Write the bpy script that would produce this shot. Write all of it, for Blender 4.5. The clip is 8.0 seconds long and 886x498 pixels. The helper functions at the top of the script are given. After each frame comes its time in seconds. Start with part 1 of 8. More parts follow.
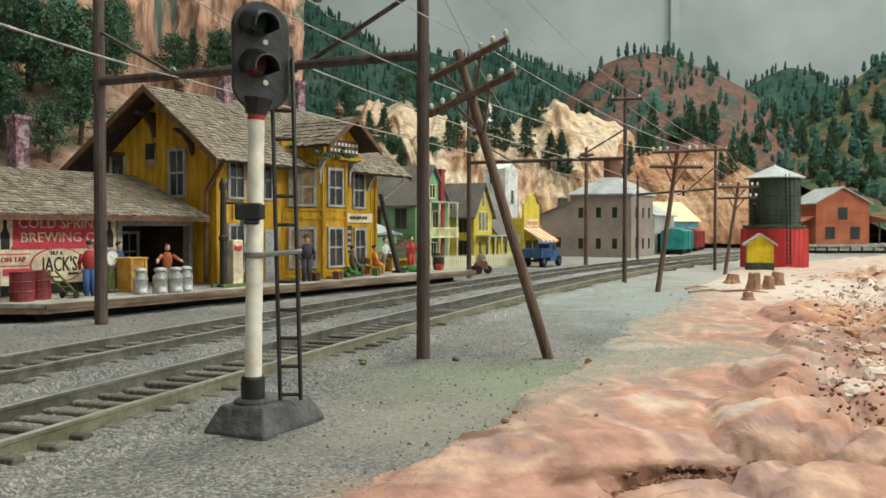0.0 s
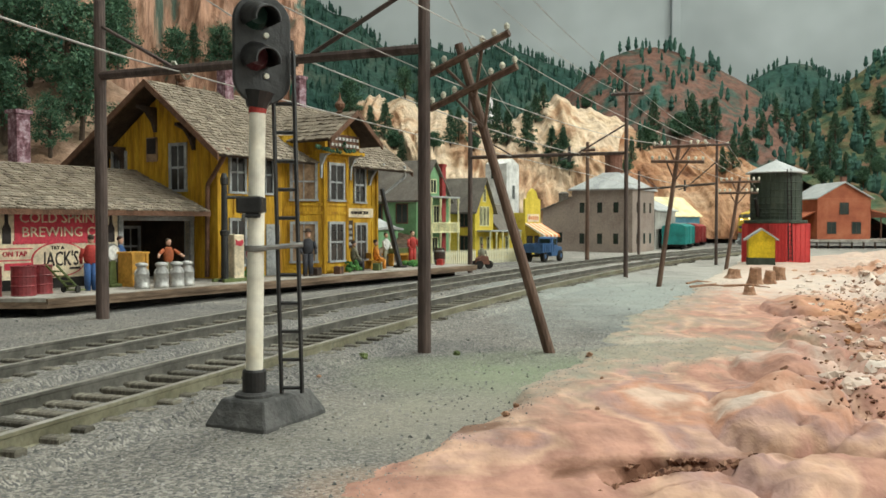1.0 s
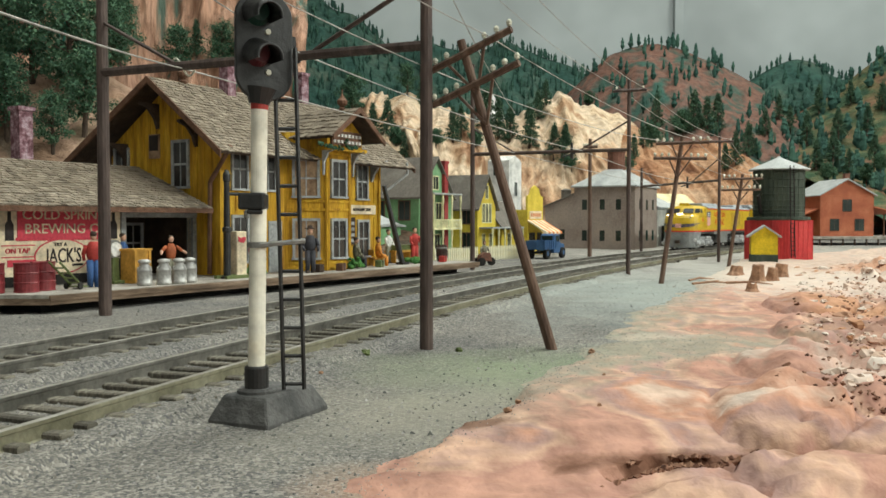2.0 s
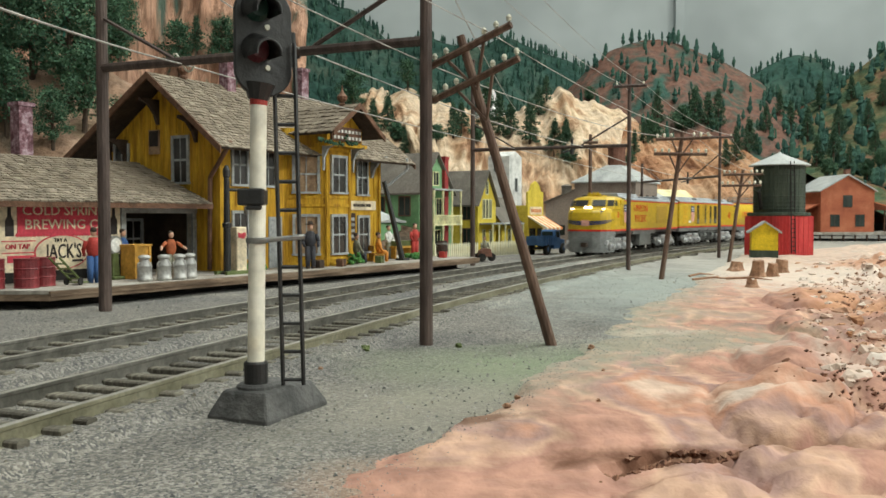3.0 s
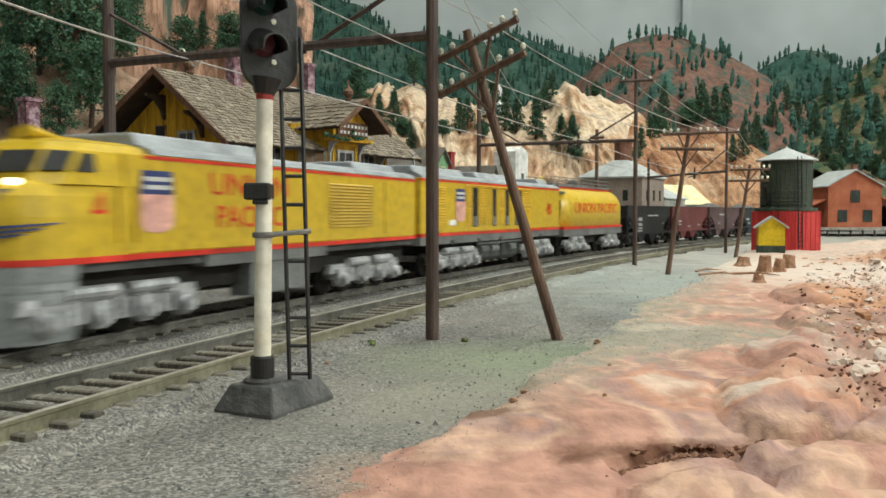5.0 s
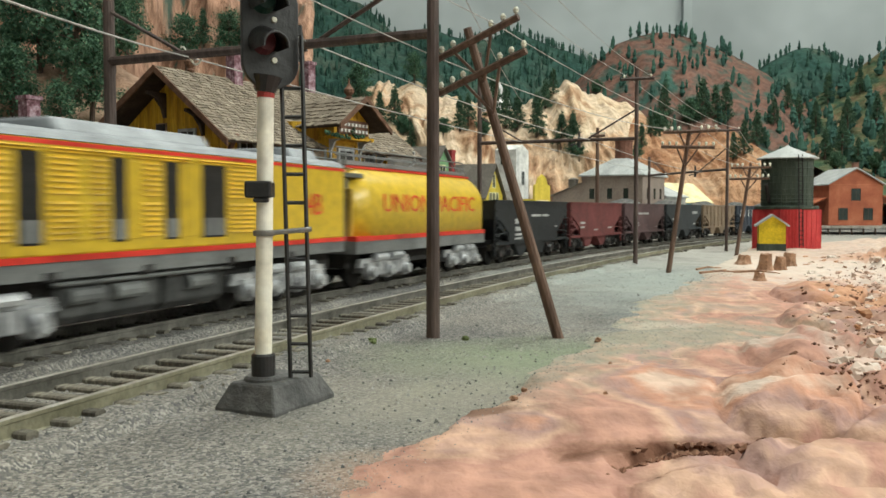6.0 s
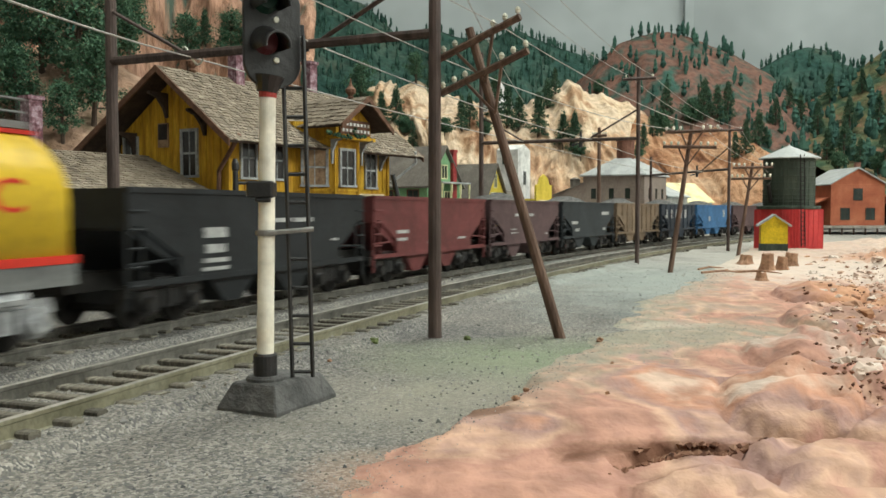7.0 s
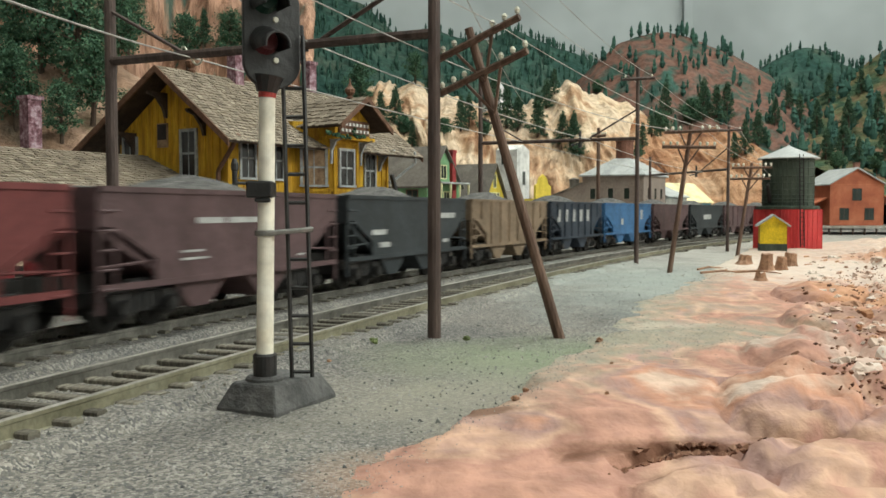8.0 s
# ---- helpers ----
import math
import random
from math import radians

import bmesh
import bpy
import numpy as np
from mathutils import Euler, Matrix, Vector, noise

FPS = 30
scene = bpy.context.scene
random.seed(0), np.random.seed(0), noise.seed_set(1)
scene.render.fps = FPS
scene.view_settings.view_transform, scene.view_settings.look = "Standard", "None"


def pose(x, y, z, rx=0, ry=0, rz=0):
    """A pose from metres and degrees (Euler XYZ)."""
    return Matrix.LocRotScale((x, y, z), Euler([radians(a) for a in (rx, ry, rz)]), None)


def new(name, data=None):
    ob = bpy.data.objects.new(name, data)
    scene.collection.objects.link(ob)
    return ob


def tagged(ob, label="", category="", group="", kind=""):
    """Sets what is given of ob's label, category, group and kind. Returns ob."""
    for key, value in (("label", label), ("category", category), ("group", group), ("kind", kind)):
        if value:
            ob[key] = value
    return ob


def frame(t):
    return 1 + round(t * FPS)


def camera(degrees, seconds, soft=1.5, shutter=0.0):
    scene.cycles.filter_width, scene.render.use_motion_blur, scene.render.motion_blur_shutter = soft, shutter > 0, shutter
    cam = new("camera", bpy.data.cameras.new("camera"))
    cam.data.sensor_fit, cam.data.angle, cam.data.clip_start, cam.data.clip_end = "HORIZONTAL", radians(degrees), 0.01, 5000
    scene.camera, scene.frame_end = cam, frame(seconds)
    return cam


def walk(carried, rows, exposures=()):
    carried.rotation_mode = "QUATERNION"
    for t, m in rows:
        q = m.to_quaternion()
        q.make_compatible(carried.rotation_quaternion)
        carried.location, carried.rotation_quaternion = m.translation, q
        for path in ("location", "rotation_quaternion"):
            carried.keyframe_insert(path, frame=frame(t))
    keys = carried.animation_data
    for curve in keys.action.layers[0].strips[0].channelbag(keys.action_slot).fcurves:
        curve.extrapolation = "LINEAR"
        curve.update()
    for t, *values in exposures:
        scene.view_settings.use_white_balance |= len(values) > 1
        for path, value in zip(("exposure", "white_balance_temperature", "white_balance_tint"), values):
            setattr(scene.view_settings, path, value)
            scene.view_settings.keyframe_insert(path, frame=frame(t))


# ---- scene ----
# All lengths below are centimetres of the miniature; CM turns them into metres.
CM = 0.01
EYE_Z = 3.0


def cam_pose(right, down, x=0.0, z=0.0):
    """Camera pose: degrees turned to the left, degrees tilted down, centimetres moved."""
    return pose(x * CM, 0, (EYE_Z + z) * CM, 90 - down, 0, right)


cam = camera(53.36, 8.0, soft=1.6, shutter=0.5)
K = 0.0367
walk(cam, [
    (0.0, cam_pose(-5.0 * K, 1.726 - 11.0 * K, 0, 0.04)),
    (0.5, cam_pose(-5.8 * K, 1.726 - 11.2 * K, 0, 0.04)),
    (1.0, cam_pose(-3.0 * K, 1.726 - 2.8 * K, 0, 0.01)),
    (1.5, cam_pose(0.0, 1.726)),
    (3.0, cam_pose(2.2 * K, 1.726 + 10.0 * K, 0.025, 0.0)),
    (3.5, cam_pose(3.2 * K, 1.726 + 11.6 * K, 0.02, 0.0)),
    (4.0, cam_pose(5.6 * K, 1.726 + 12.6 * K, 0.02, 0.0)),
    (4.5, cam_pose(11.0 * K, 1.726 + 15.6 * K, 0.025, -0.01)),
    (6.0, cam_pose(14.0 * K, 1.726 + 21.4 * K, 0.02, -0.015)),
    (6.5, cam_pose(15.0 * K, 1.726 + 22.4 * K, 0.015, -0.01)),
    (7.0, cam_pose(16.8 * K, 1.726 + 21.6 * K, 0.015, -0.015)),
    (7.5, cam_pose(16.3 * K, 1.726 + 22.4 * K, 0.015, -0.01)),
    (8.0, cam_pose(15.4 * K, 1.726 + 21.4 * K, 0.01, -0.015)),
])

# ---- light: a closed exhibition room with long unseen ceiling lamps and added fill ----
world = bpy.data.worlds.new("room_air")
scene.world = world
world.use_nodes = True
world.node_tree.nodes["Background"].inputs[0].default_value = (0.6, 0.66, 0.7, 1)
world.node_tree.nodes["Background"].inputs[1].default_value = 0.05


def ceiling_lamp(name, x, y, z, sx, sy, watts, colour, rz=0):
    data = bpy.data.lights.new(name, "AREA")
    data.shape, data.size, data.size_y = "RECTANGLE", sx * CM, sy * CM
    data.energy, data.color = watts, colour
    ob = new(name, data)
    ob.matrix_world = pose(x * CM, y * CM, z * CM, 0, 0, rz)
    return ob


WARM = (0.94, 1.0, 0.93)
# unseen fill, added to brighten the depot and train sides
ceiling_lamp("added_fill_south", 28, -62, 120, 140, 34, 6.5, WARM, 30)
ceiling_lamp("ceiling_light_near", 235, -20, 135, 180, 40, 90.0, WARM, 60)
# unseen fill, added to brighten the town and the cliff faces
ceiling_lamp("added_fill_town", 4, 58, 150, 140, 34, 14.0, WARM, 60)
ceiling_lamp("ceiling_light_mid", 45, 95, 150, 140, 40, 14.0, WARM, 60)
ceiling_lamp("ceiling_light_far", 100, 150, 150, 140, 40, 7.0, WARM, 60)


# ---- materials ----
def rgb(r, g, b):
    return tuple((c / 255 / 12.92 if c <= 10 else ((c / 255 + 0.055) / 1.055) ** 2.4) for c in (r, g, b)) + (1,)


def lin(c):
    return tuple(c[:3]) + (1,)


def mat(name, base, rough=0.75, metal=0.0, dark=None, light=None, coarse=120.0, fine=900.0, bump=0.15,
        spread=0.5, glow=None, stretch=None, spec=0.35, per_object=0.0):
    """Procedural paint or stone: base colour broken up by a coarse stain and a fine grain, with fine relief."""
    m = bpy.data.materials.new(name)
    m.use_nodes = True
    nt = m.node_tree
    nd, ln = nt.nodes, nt.links
    b = nd["Principled BSDF"]
    b.inputs["Roughness"].default_value, b.inputs["Metallic"].default_value = rough, metal
    b.inputs["Specular IOR Level"].default_value = spec
    base = lin(base)
    dark = lin(dark) if dark else tuple(c * 0.6 for c in base[:3]) + (1,)
    light = lin(light) if light else tuple(min(1, c * 1.3 + 0.01) for c in base[:3]) + (1,)
    tc = nd.new("ShaderNodeTexCoord")
    src = tc.outputs["Object"]
    if stretch:
        mp = nd.new("ShaderNodeMapping")
        mp.inputs["Scale"].default_value = stretch
        ln.new(src, mp.inputs["Vector"])
        src = mp.outputs[0]
    n1, n2 = nd.new("ShaderNodeTexNoise"), nd.new("ShaderNodeTexNoise")
    for n, s, d in ((n1, coarse, 4), (n2, fine, 3)):
        n.inputs["Scale"].default_value, n.inputs["Detail"].default_value = s, d
        n.inputs["Roughness"].default_value = 0.6
        ln.new(src, n.inputs["Vector"])
    r1 = nd.new("ShaderNodeValToRGB")
    e = r1.color_ramp.elements
    e[0].position, e[0].color = 0.5 - spread * 0.4, dark
    e[1].position, e[1].color = 0.5 + spread * 0.4, light
    mid = r1.color_ramp.elements.new(0.5)
    mid.color = base
    ln.new(n1.outputs["Fac"], r1.inputs[0])
    mx = nd.new("ShaderNodeMix")
    mx.data_type, mx.blend_type = "RGBA", "MULTIPLY"
    mx.inputs["Factor"].default_value = 0.55
    r2 = nd.new("ShaderNodeValToRGB")
    r2.color_ramp.elements[0].position, r2.color_ramp.elements[0].color = 0.3, (0.55, 0.55, 0.55, 1)
    r2.color_ramp.elements[1].position, r2.color_ramp.elements[1].color = 0.65, (1.15, 1.15, 1.15, 1)
    ln.new(n2.outputs["Fac"], r2.inputs[0])
    ln.new(r1.outputs[0], mx.inputs["A"])
    ln.new(r2.outputs[0], mx.inputs["B"])
    out = mx.outputs["Result"]
    if per_object:
        oi, hv, ma = nd.new("ShaderNodeObjectInfo"), nd.new("ShaderNodeHueSaturation"), nd.new("ShaderNodeMapRange")
        ln.new(oi.outputs["Random"], ma.inputs["Value"])
        ma.inputs["To Min"].default_value, ma.inputs["To Max"].default_value = 1 - per_object, 1 + per_object
        ln.new(ma.outputs[0], hv.inputs["Value"])
        ln.new(out, hv.inputs["Color"])
        out = hv.outputs[0]
    ln.new(out, b.inputs["Base Color"])
    bp = nd.new("ShaderNodeBump")
    bp.inputs["Strength"].default_value, bp.inputs["Distance"].default_value = min(1, bump * 2), 0.0006
    ln.new(n2.outputs["Fac"], bp.inputs["Height"])
    ln.new(bp.outputs[0], b.inputs["Normal"])
    if glow:
        b.inputs["Emission Color"].default_value, b.inputs["Emission Strength"].default_value = lin(glow[:3]), glow[3]
    return m


def fill_ramp(els, colours, a, b):
    els[0].position, els[0].color = a, lin(colours[0])
    els[-1].position, els[-1].color = b, lin(colours[-1])
    for i, c in enumerate(colours[1:-1], 1):
        els.new(a + (b - a) * i / (len(colours) - 1)).color = lin(c)


def island_mat(name, colours, rough=0.85, bump=0.1):
    """Each loose piece of a joined mesh gets its own shade."""
    m = bpy.data.materials.new(name)
    m.use_nodes = True
    nd, ln = m.node_tree.nodes, m.node_tree.links
    b = nd["Principled BSDF"]
    b.inputs["Roughness"].default_value = rough
    b.inputs["Specular IOR Level"].default_value = 0.2
    geo, ramp = nd.new("ShaderNodeNewGeometry"), nd.new("ShaderNodeValToRGB")
    ramp.color_ramp.interpolation = "LINEAR"
    els = ramp.color_ramp.elements
    fill_ramp(els, colours, 0.0, 1.0)
    ln.new(geo.outputs["Random Per Island"], ramp.inputs[0])
    ln.new(ramp.outputs[0], b.inputs["Base Color"])
    return m


def gravel_mat(name, c0, c1, c2, tint=None, tint_at=None):
    """Crushed stone: cells of mixed greys with relief; broad stains in a second colour."""
    m = bpy.data.materials.new(name)
    m.use_nodes = True
    nd, ln = m.node_tree.nodes, m.node_tree.links
    b = nd["Principled BSDF"]
    b.inputs["Roughness"].default_value = 0.92
    b.inputs["Specular IOR Level"].default_value = 0.15
    tc = nd.new("ShaderNodeTexCoord")
    vo = nd.new("ShaderNodeTexVoronoi")
    vo.inputs["Scale"].default_value = 2500
    ln.new(tc.outputs["Object"], vo.inputs["Vector"])
    sep = nd.new("ShaderNodeSeparateColor")
    ln.new(vo.outputs["Color"], sep.inputs[0])
    ramp = nd.new("ShaderNodeValToRGB")
    e = ramp.color_ramp.elements
    e[0].position, e[0].color = 0.0, lin(c0)
    e[1].position, e[1].color = 1.0, lin(c2)
    ramp.color_ramp.elements.new(0.55).color = lin(c1)
    ln.new(sep.outputs[0], ramp.inputs[0])
    big = nd.new("ShaderNodeTexNoise")
    big.inputs["Scale"].default_value, big.inputs["Detail"].default_value = 26, 5
    ln.new(tc.outputs["Object"], big.inputs["Vector"])
    out = ramp.outputs[0]
    mul = nd.new("ShaderNodeMix")
    mul.data_type, mul.blend_type = "RGBA", "MULTIPLY"
    mul.inputs["Factor"].default_value = 0.7
    r3 = nd.new("ShaderNodeValToRGB")
    r3.color_ramp.elements[0].position, r3.color_ramp.elements[0].color = 0.3, (0.6, 0.62, 0.66, 1)
    r3.color_ramp.elements[1].position, r3.color_ramp.elements[1].color = 0.7, (1.25, 1.22, 1.15, 1)
    ln.new(big.outputs["Fac"], r3.inputs[0])
    ln.new(out, mul.inputs["A"])
    ln.new(r3.outputs[0], mul.inputs["B"])
    out = mul.outputs["Result"]
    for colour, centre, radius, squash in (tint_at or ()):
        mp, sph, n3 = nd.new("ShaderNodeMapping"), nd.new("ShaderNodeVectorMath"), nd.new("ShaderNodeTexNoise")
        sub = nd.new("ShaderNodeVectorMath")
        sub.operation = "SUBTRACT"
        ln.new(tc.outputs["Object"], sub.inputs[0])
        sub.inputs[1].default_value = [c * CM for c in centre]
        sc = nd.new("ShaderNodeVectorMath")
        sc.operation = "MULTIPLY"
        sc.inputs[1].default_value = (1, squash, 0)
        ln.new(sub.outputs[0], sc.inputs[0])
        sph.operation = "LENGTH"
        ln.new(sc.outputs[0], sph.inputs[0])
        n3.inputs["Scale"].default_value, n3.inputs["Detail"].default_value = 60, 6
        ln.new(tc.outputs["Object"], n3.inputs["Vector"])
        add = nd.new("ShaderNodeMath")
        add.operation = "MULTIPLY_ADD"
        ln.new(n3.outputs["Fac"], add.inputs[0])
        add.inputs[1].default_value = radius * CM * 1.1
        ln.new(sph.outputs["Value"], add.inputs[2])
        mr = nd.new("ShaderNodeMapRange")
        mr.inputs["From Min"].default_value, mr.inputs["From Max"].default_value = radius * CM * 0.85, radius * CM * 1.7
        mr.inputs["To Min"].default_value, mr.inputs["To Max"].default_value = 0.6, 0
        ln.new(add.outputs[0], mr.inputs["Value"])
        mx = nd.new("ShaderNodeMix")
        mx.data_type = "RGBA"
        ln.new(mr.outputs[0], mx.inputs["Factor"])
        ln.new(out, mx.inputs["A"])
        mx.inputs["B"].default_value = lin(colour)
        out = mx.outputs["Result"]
    ln.new(out, b.inputs["Base Color"])
    bp = nd.new("ShaderNodeBump")
    bp.inputs["Strength"].default_value, bp.inputs["Distance"].default_value = 0.4, 0.0004
    ln.new(vo.outputs["Distance"], bp.inputs["Height"])
    bp.invert = True
    ln.new(bp.outputs[0], b.inputs["Normal"])
    return m


def rock_mat(name, colours, scale=30.0, streak=(1, 1, 1), bump=0.5, distance=0.004, dust=None, patches=(), wash=0.7):
    """Painted plaster rock: several earth colours washed into one another, with cracks."""
    m = bpy.data.materials.new(name)
    m.use_nodes = True
    nd, ln = m.node_tree.nodes, m.node_tree.links
    b = nd["Principled BSDF"]
    b.inputs["Roughness"].default_value = 0.85
    b.inputs["Specular IOR Level"].default_value = 0.2
    tc, mp = nd.new("ShaderNodeTexCoord"), nd.new("ShaderNodeMapping")
    mp.inputs["Scale"].default_value = streak
    ln.new(tc.outputs["Object"], mp.inputs["Vector"])
    n1, n2, mu = nd.new("ShaderNodeTexNoise"), nd.new("ShaderNodeTexNoise"), nd.new("ShaderNodeTexNoise")
    for n, s, d in ((n1, scale, 6), (n2, scale * 6, 6), (mu, scale * 22, 4)):
        n.inputs["Scale"].default_value, n.inputs["Detail"].default_value = s, d
        n.inputs["Distortion"].default_value = 0.25
        ln.new(mp.outputs[0], n.inputs["Vector"])
    ramp = nd.new("ShaderNodeValToRGB")
    els = ramp.color_ramp.elements
    fill_ramp(els, colours, 0.33, 0.67)
    ln.new(n1.outputs["Fac"], ramp.inputs[0])
    mx = nd.new("ShaderNodeMix")
    mx.data_type, mx.blend_type = "RGBA", "MULTIPLY"
    mx.inputs["Factor"].default_value = wash
    r2 = nd.new("ShaderNodeValToRGB")
    r2.color_ramp.elements[0].position, r2.color_ramp.elements[0].color = 0.3, (0.5, 0.46, 0.45, 1)
    r2.color_ramp.elements[1].position, r2.color_ramp.elements[1].color = 0.62, (1.15, 1.12, 1.1, 1)
    ln.new(n2.outputs["Fac"], r2.inputs[0])
    ln.new(ramp.outputs[0], mx.inputs["A"])
    ln.new(r2.outputs[0], mx.inputs["B"])
    out = mx.outputs["Result"]
    if dust:
        # fine grey-green gravel scattered over the rock along its inner border
        colour, slope, start, width = dust
        sx = nd.new("ShaderNodeSeparateXYZ")
        ln.new(tc.outputs["Object"], sx.inputs[0])
        d1, d2, mr, dm = nd.new("ShaderNodeMath"), nd.new("ShaderNodeMath"), nd.new("ShaderNodeMapRange"), nd.new("ShaderNodeMix")
        d1.operation = d2.operation = "MULTIPLY_ADD"
        ln.new(sx.outputs["Y"], d1.inputs[0])
        d1.inputs[1].default_value = -slope
        ln.new(sx.outputs["X"], d1.inputs[2])
        ln.new(n2.outputs["Fac"], d2.inputs[0])
        d2.inputs[1].default_value = width * 1.6
        ln.new(d1.outputs[0], d2.inputs[2])
        mr.inputs["From Min"].default_value, mr.inputs["From Max"].default_value = start + width * 0.6, start + width * 1.7
        mr.inputs["To Min"].default_value, mr.inputs["To Max"].default_value = 0.85, 0.0
        ln.new(d2.outputs[0], mr.inputs["Value"])
        dm.data_type = "RGBA"
        ny, mm = nd.new("ShaderNodeMapRange"), nd.new("ShaderNodeMath")
        ny.inputs["From Min"].default_value, ny.inputs["From Max"].default_value = 0.112, 0.14
        ln.new(sx.outputs["Y"], ny.inputs["Value"])
        mm.operation = "MULTIPLY"
        ln.new(mr.outputs[0], mm.inputs[0])
        ln.new(ny.outputs[0], mm.inputs[1])
        ln.new(mm.outputs[0], dm.inputs["Factor"])
        ln.new(out, dm.inputs["A"])
        dm.inputs["B"].default_value = lin(colour)
        # pale sandy dusting on the farther part of the ledge
        pm, py, pn = nd.new("ShaderNodeMix"), nd.new("ShaderNodeMapRange"), nd.new("ShaderNodeMath")
        pn.operation = "MULTIPLY_ADD"
        ln.new(n1.outputs["Fac"], pn.inputs[0])
        pn.inputs[1].default_value = 0.16
        ln.new(sx.outputs["Y"], pn.inputs[2])
        py.inputs["From Min"].default_value, py.inputs["From Max"].default_value = 0.37, 0.60
        py.inputs["To Max"].default_value = 0.6
        ln.new(pn.outputs[0], py.inputs["Value"])
        pm.data_type = "RGBA"
        ln.new(py.outputs[0], pm.inputs["Factor"])
        ln.new(dm.outputs["Result"], pm.inputs["A"])
        pm.inputs["B"].default_value = lin((0.56, 0.47, 0.39))
        out = pm.outputs["Result"]
    for colour, centre, rx, ry, most in patches:
        # bare earth, scattered dust, painted highlights and crevice shade, with a ragged border
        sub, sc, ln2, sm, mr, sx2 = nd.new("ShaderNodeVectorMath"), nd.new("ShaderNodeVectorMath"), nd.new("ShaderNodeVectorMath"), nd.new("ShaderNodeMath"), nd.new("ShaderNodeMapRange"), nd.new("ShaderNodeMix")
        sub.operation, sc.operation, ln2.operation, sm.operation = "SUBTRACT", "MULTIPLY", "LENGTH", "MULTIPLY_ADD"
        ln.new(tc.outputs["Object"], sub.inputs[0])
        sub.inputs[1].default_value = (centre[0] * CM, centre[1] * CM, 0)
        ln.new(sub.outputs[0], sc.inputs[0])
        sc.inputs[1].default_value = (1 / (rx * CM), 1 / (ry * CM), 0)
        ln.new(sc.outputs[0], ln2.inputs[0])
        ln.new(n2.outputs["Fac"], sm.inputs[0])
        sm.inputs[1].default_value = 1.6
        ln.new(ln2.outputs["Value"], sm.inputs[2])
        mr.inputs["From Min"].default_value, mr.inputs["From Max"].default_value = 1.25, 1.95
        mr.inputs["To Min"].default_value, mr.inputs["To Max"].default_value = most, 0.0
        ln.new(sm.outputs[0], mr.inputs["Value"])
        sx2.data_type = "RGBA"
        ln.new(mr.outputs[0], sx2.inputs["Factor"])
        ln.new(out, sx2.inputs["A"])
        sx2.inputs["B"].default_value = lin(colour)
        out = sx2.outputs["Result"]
    ln.new(out, b.inputs["Base Color"])
    ad = nd.new("ShaderNodeMath")
    ad.operation = "MULTIPLY_ADD"
    ln.new(mu.outputs["Fac"], ad.inputs[0])
    ad.inputs[1].default_value = 0.3
    ln.new(n2.outputs["Fac"], ad.inputs[2])
    bp = nd.new("ShaderNodeBump")
    bp.inputs["Strength"].default_value, bp.inputs["Distance"].default_value = bump, distance
    ln.new(ad.outputs[0], bp.inputs["Height"])
    ln.new(bp.outputs[0], b.inputs["Normal"])
    return m


M = {}
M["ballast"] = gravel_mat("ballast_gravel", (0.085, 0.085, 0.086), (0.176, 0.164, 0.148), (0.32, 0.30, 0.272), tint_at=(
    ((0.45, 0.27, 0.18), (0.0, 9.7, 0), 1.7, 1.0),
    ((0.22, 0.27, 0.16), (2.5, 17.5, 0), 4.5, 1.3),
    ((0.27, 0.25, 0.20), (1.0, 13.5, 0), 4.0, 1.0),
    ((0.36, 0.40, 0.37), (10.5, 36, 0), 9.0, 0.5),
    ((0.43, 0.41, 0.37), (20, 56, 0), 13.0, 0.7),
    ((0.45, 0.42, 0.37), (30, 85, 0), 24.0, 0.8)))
M["stones"] = island_mat("loose_stones", [(0.08, 0.08, 0.08), (0.14, 0.14, 0.13), (0.26, 0.25, 0.24), (0.40, 0.38, 0.35), (0.17, 0.15, 0.12)])
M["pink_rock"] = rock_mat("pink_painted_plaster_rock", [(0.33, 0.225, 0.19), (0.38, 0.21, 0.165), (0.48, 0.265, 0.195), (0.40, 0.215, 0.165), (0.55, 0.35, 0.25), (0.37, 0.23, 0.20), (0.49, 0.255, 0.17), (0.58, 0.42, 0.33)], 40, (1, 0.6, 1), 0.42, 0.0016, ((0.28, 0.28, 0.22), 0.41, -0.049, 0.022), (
    ((0.27, 0.265, 0.205), (4.2, 20.6), 4.6, 3.4, 0.75),
    ((0.30, 0.29, 0.22), (7.6, 26.0), 2.2, 1.6, 0.35),
    ((0.50, 0.42, 0.34), (5.0, 22.0), 1.6, 0.6, 0.5),
    ((0.66, 0.57, 0.49), (17.5, 40), 5.5, 15.0, 0.6),
    ((0.50, 0.24, 0.11), (12.6, 27), 1.5, 5.0, 0.55),
    ((0.48, 0.20, 0.09), (24.0, 48), 3.0, 6.0, 0.6),
    ((0.26, 0.15, 0.11), (10.3, 22.0), 1.1, 3.5, 0.6),
    ((0.64, 0.53, 0.45), (7.2, 14.5), 0.6, 3.0, 0.6),
    # pale highlights of the boulder ridges, put into the rock colour
    ((0.60, 0.50, 0.43), (4.15, 12.0), 0.35, 0.5, 0.6),
    ((0.60, 0.48, 0.40), (6.4, 17.6), 0.6, 0.8, 0.6),
    # crevice shade and brown earth together, painted as dark brown
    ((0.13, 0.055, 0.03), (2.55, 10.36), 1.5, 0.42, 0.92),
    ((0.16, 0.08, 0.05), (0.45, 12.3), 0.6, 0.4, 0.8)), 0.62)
M["rust_chips"] = island_mat("rusty_brown_rock_chips", [(0.06, 0.025, 0.015), (0.13, 0.055, 0.032), (0.22, 0.11, 0.07), (0.32, 0.18, 0.12), (0.17, 0.08, 0.045)])
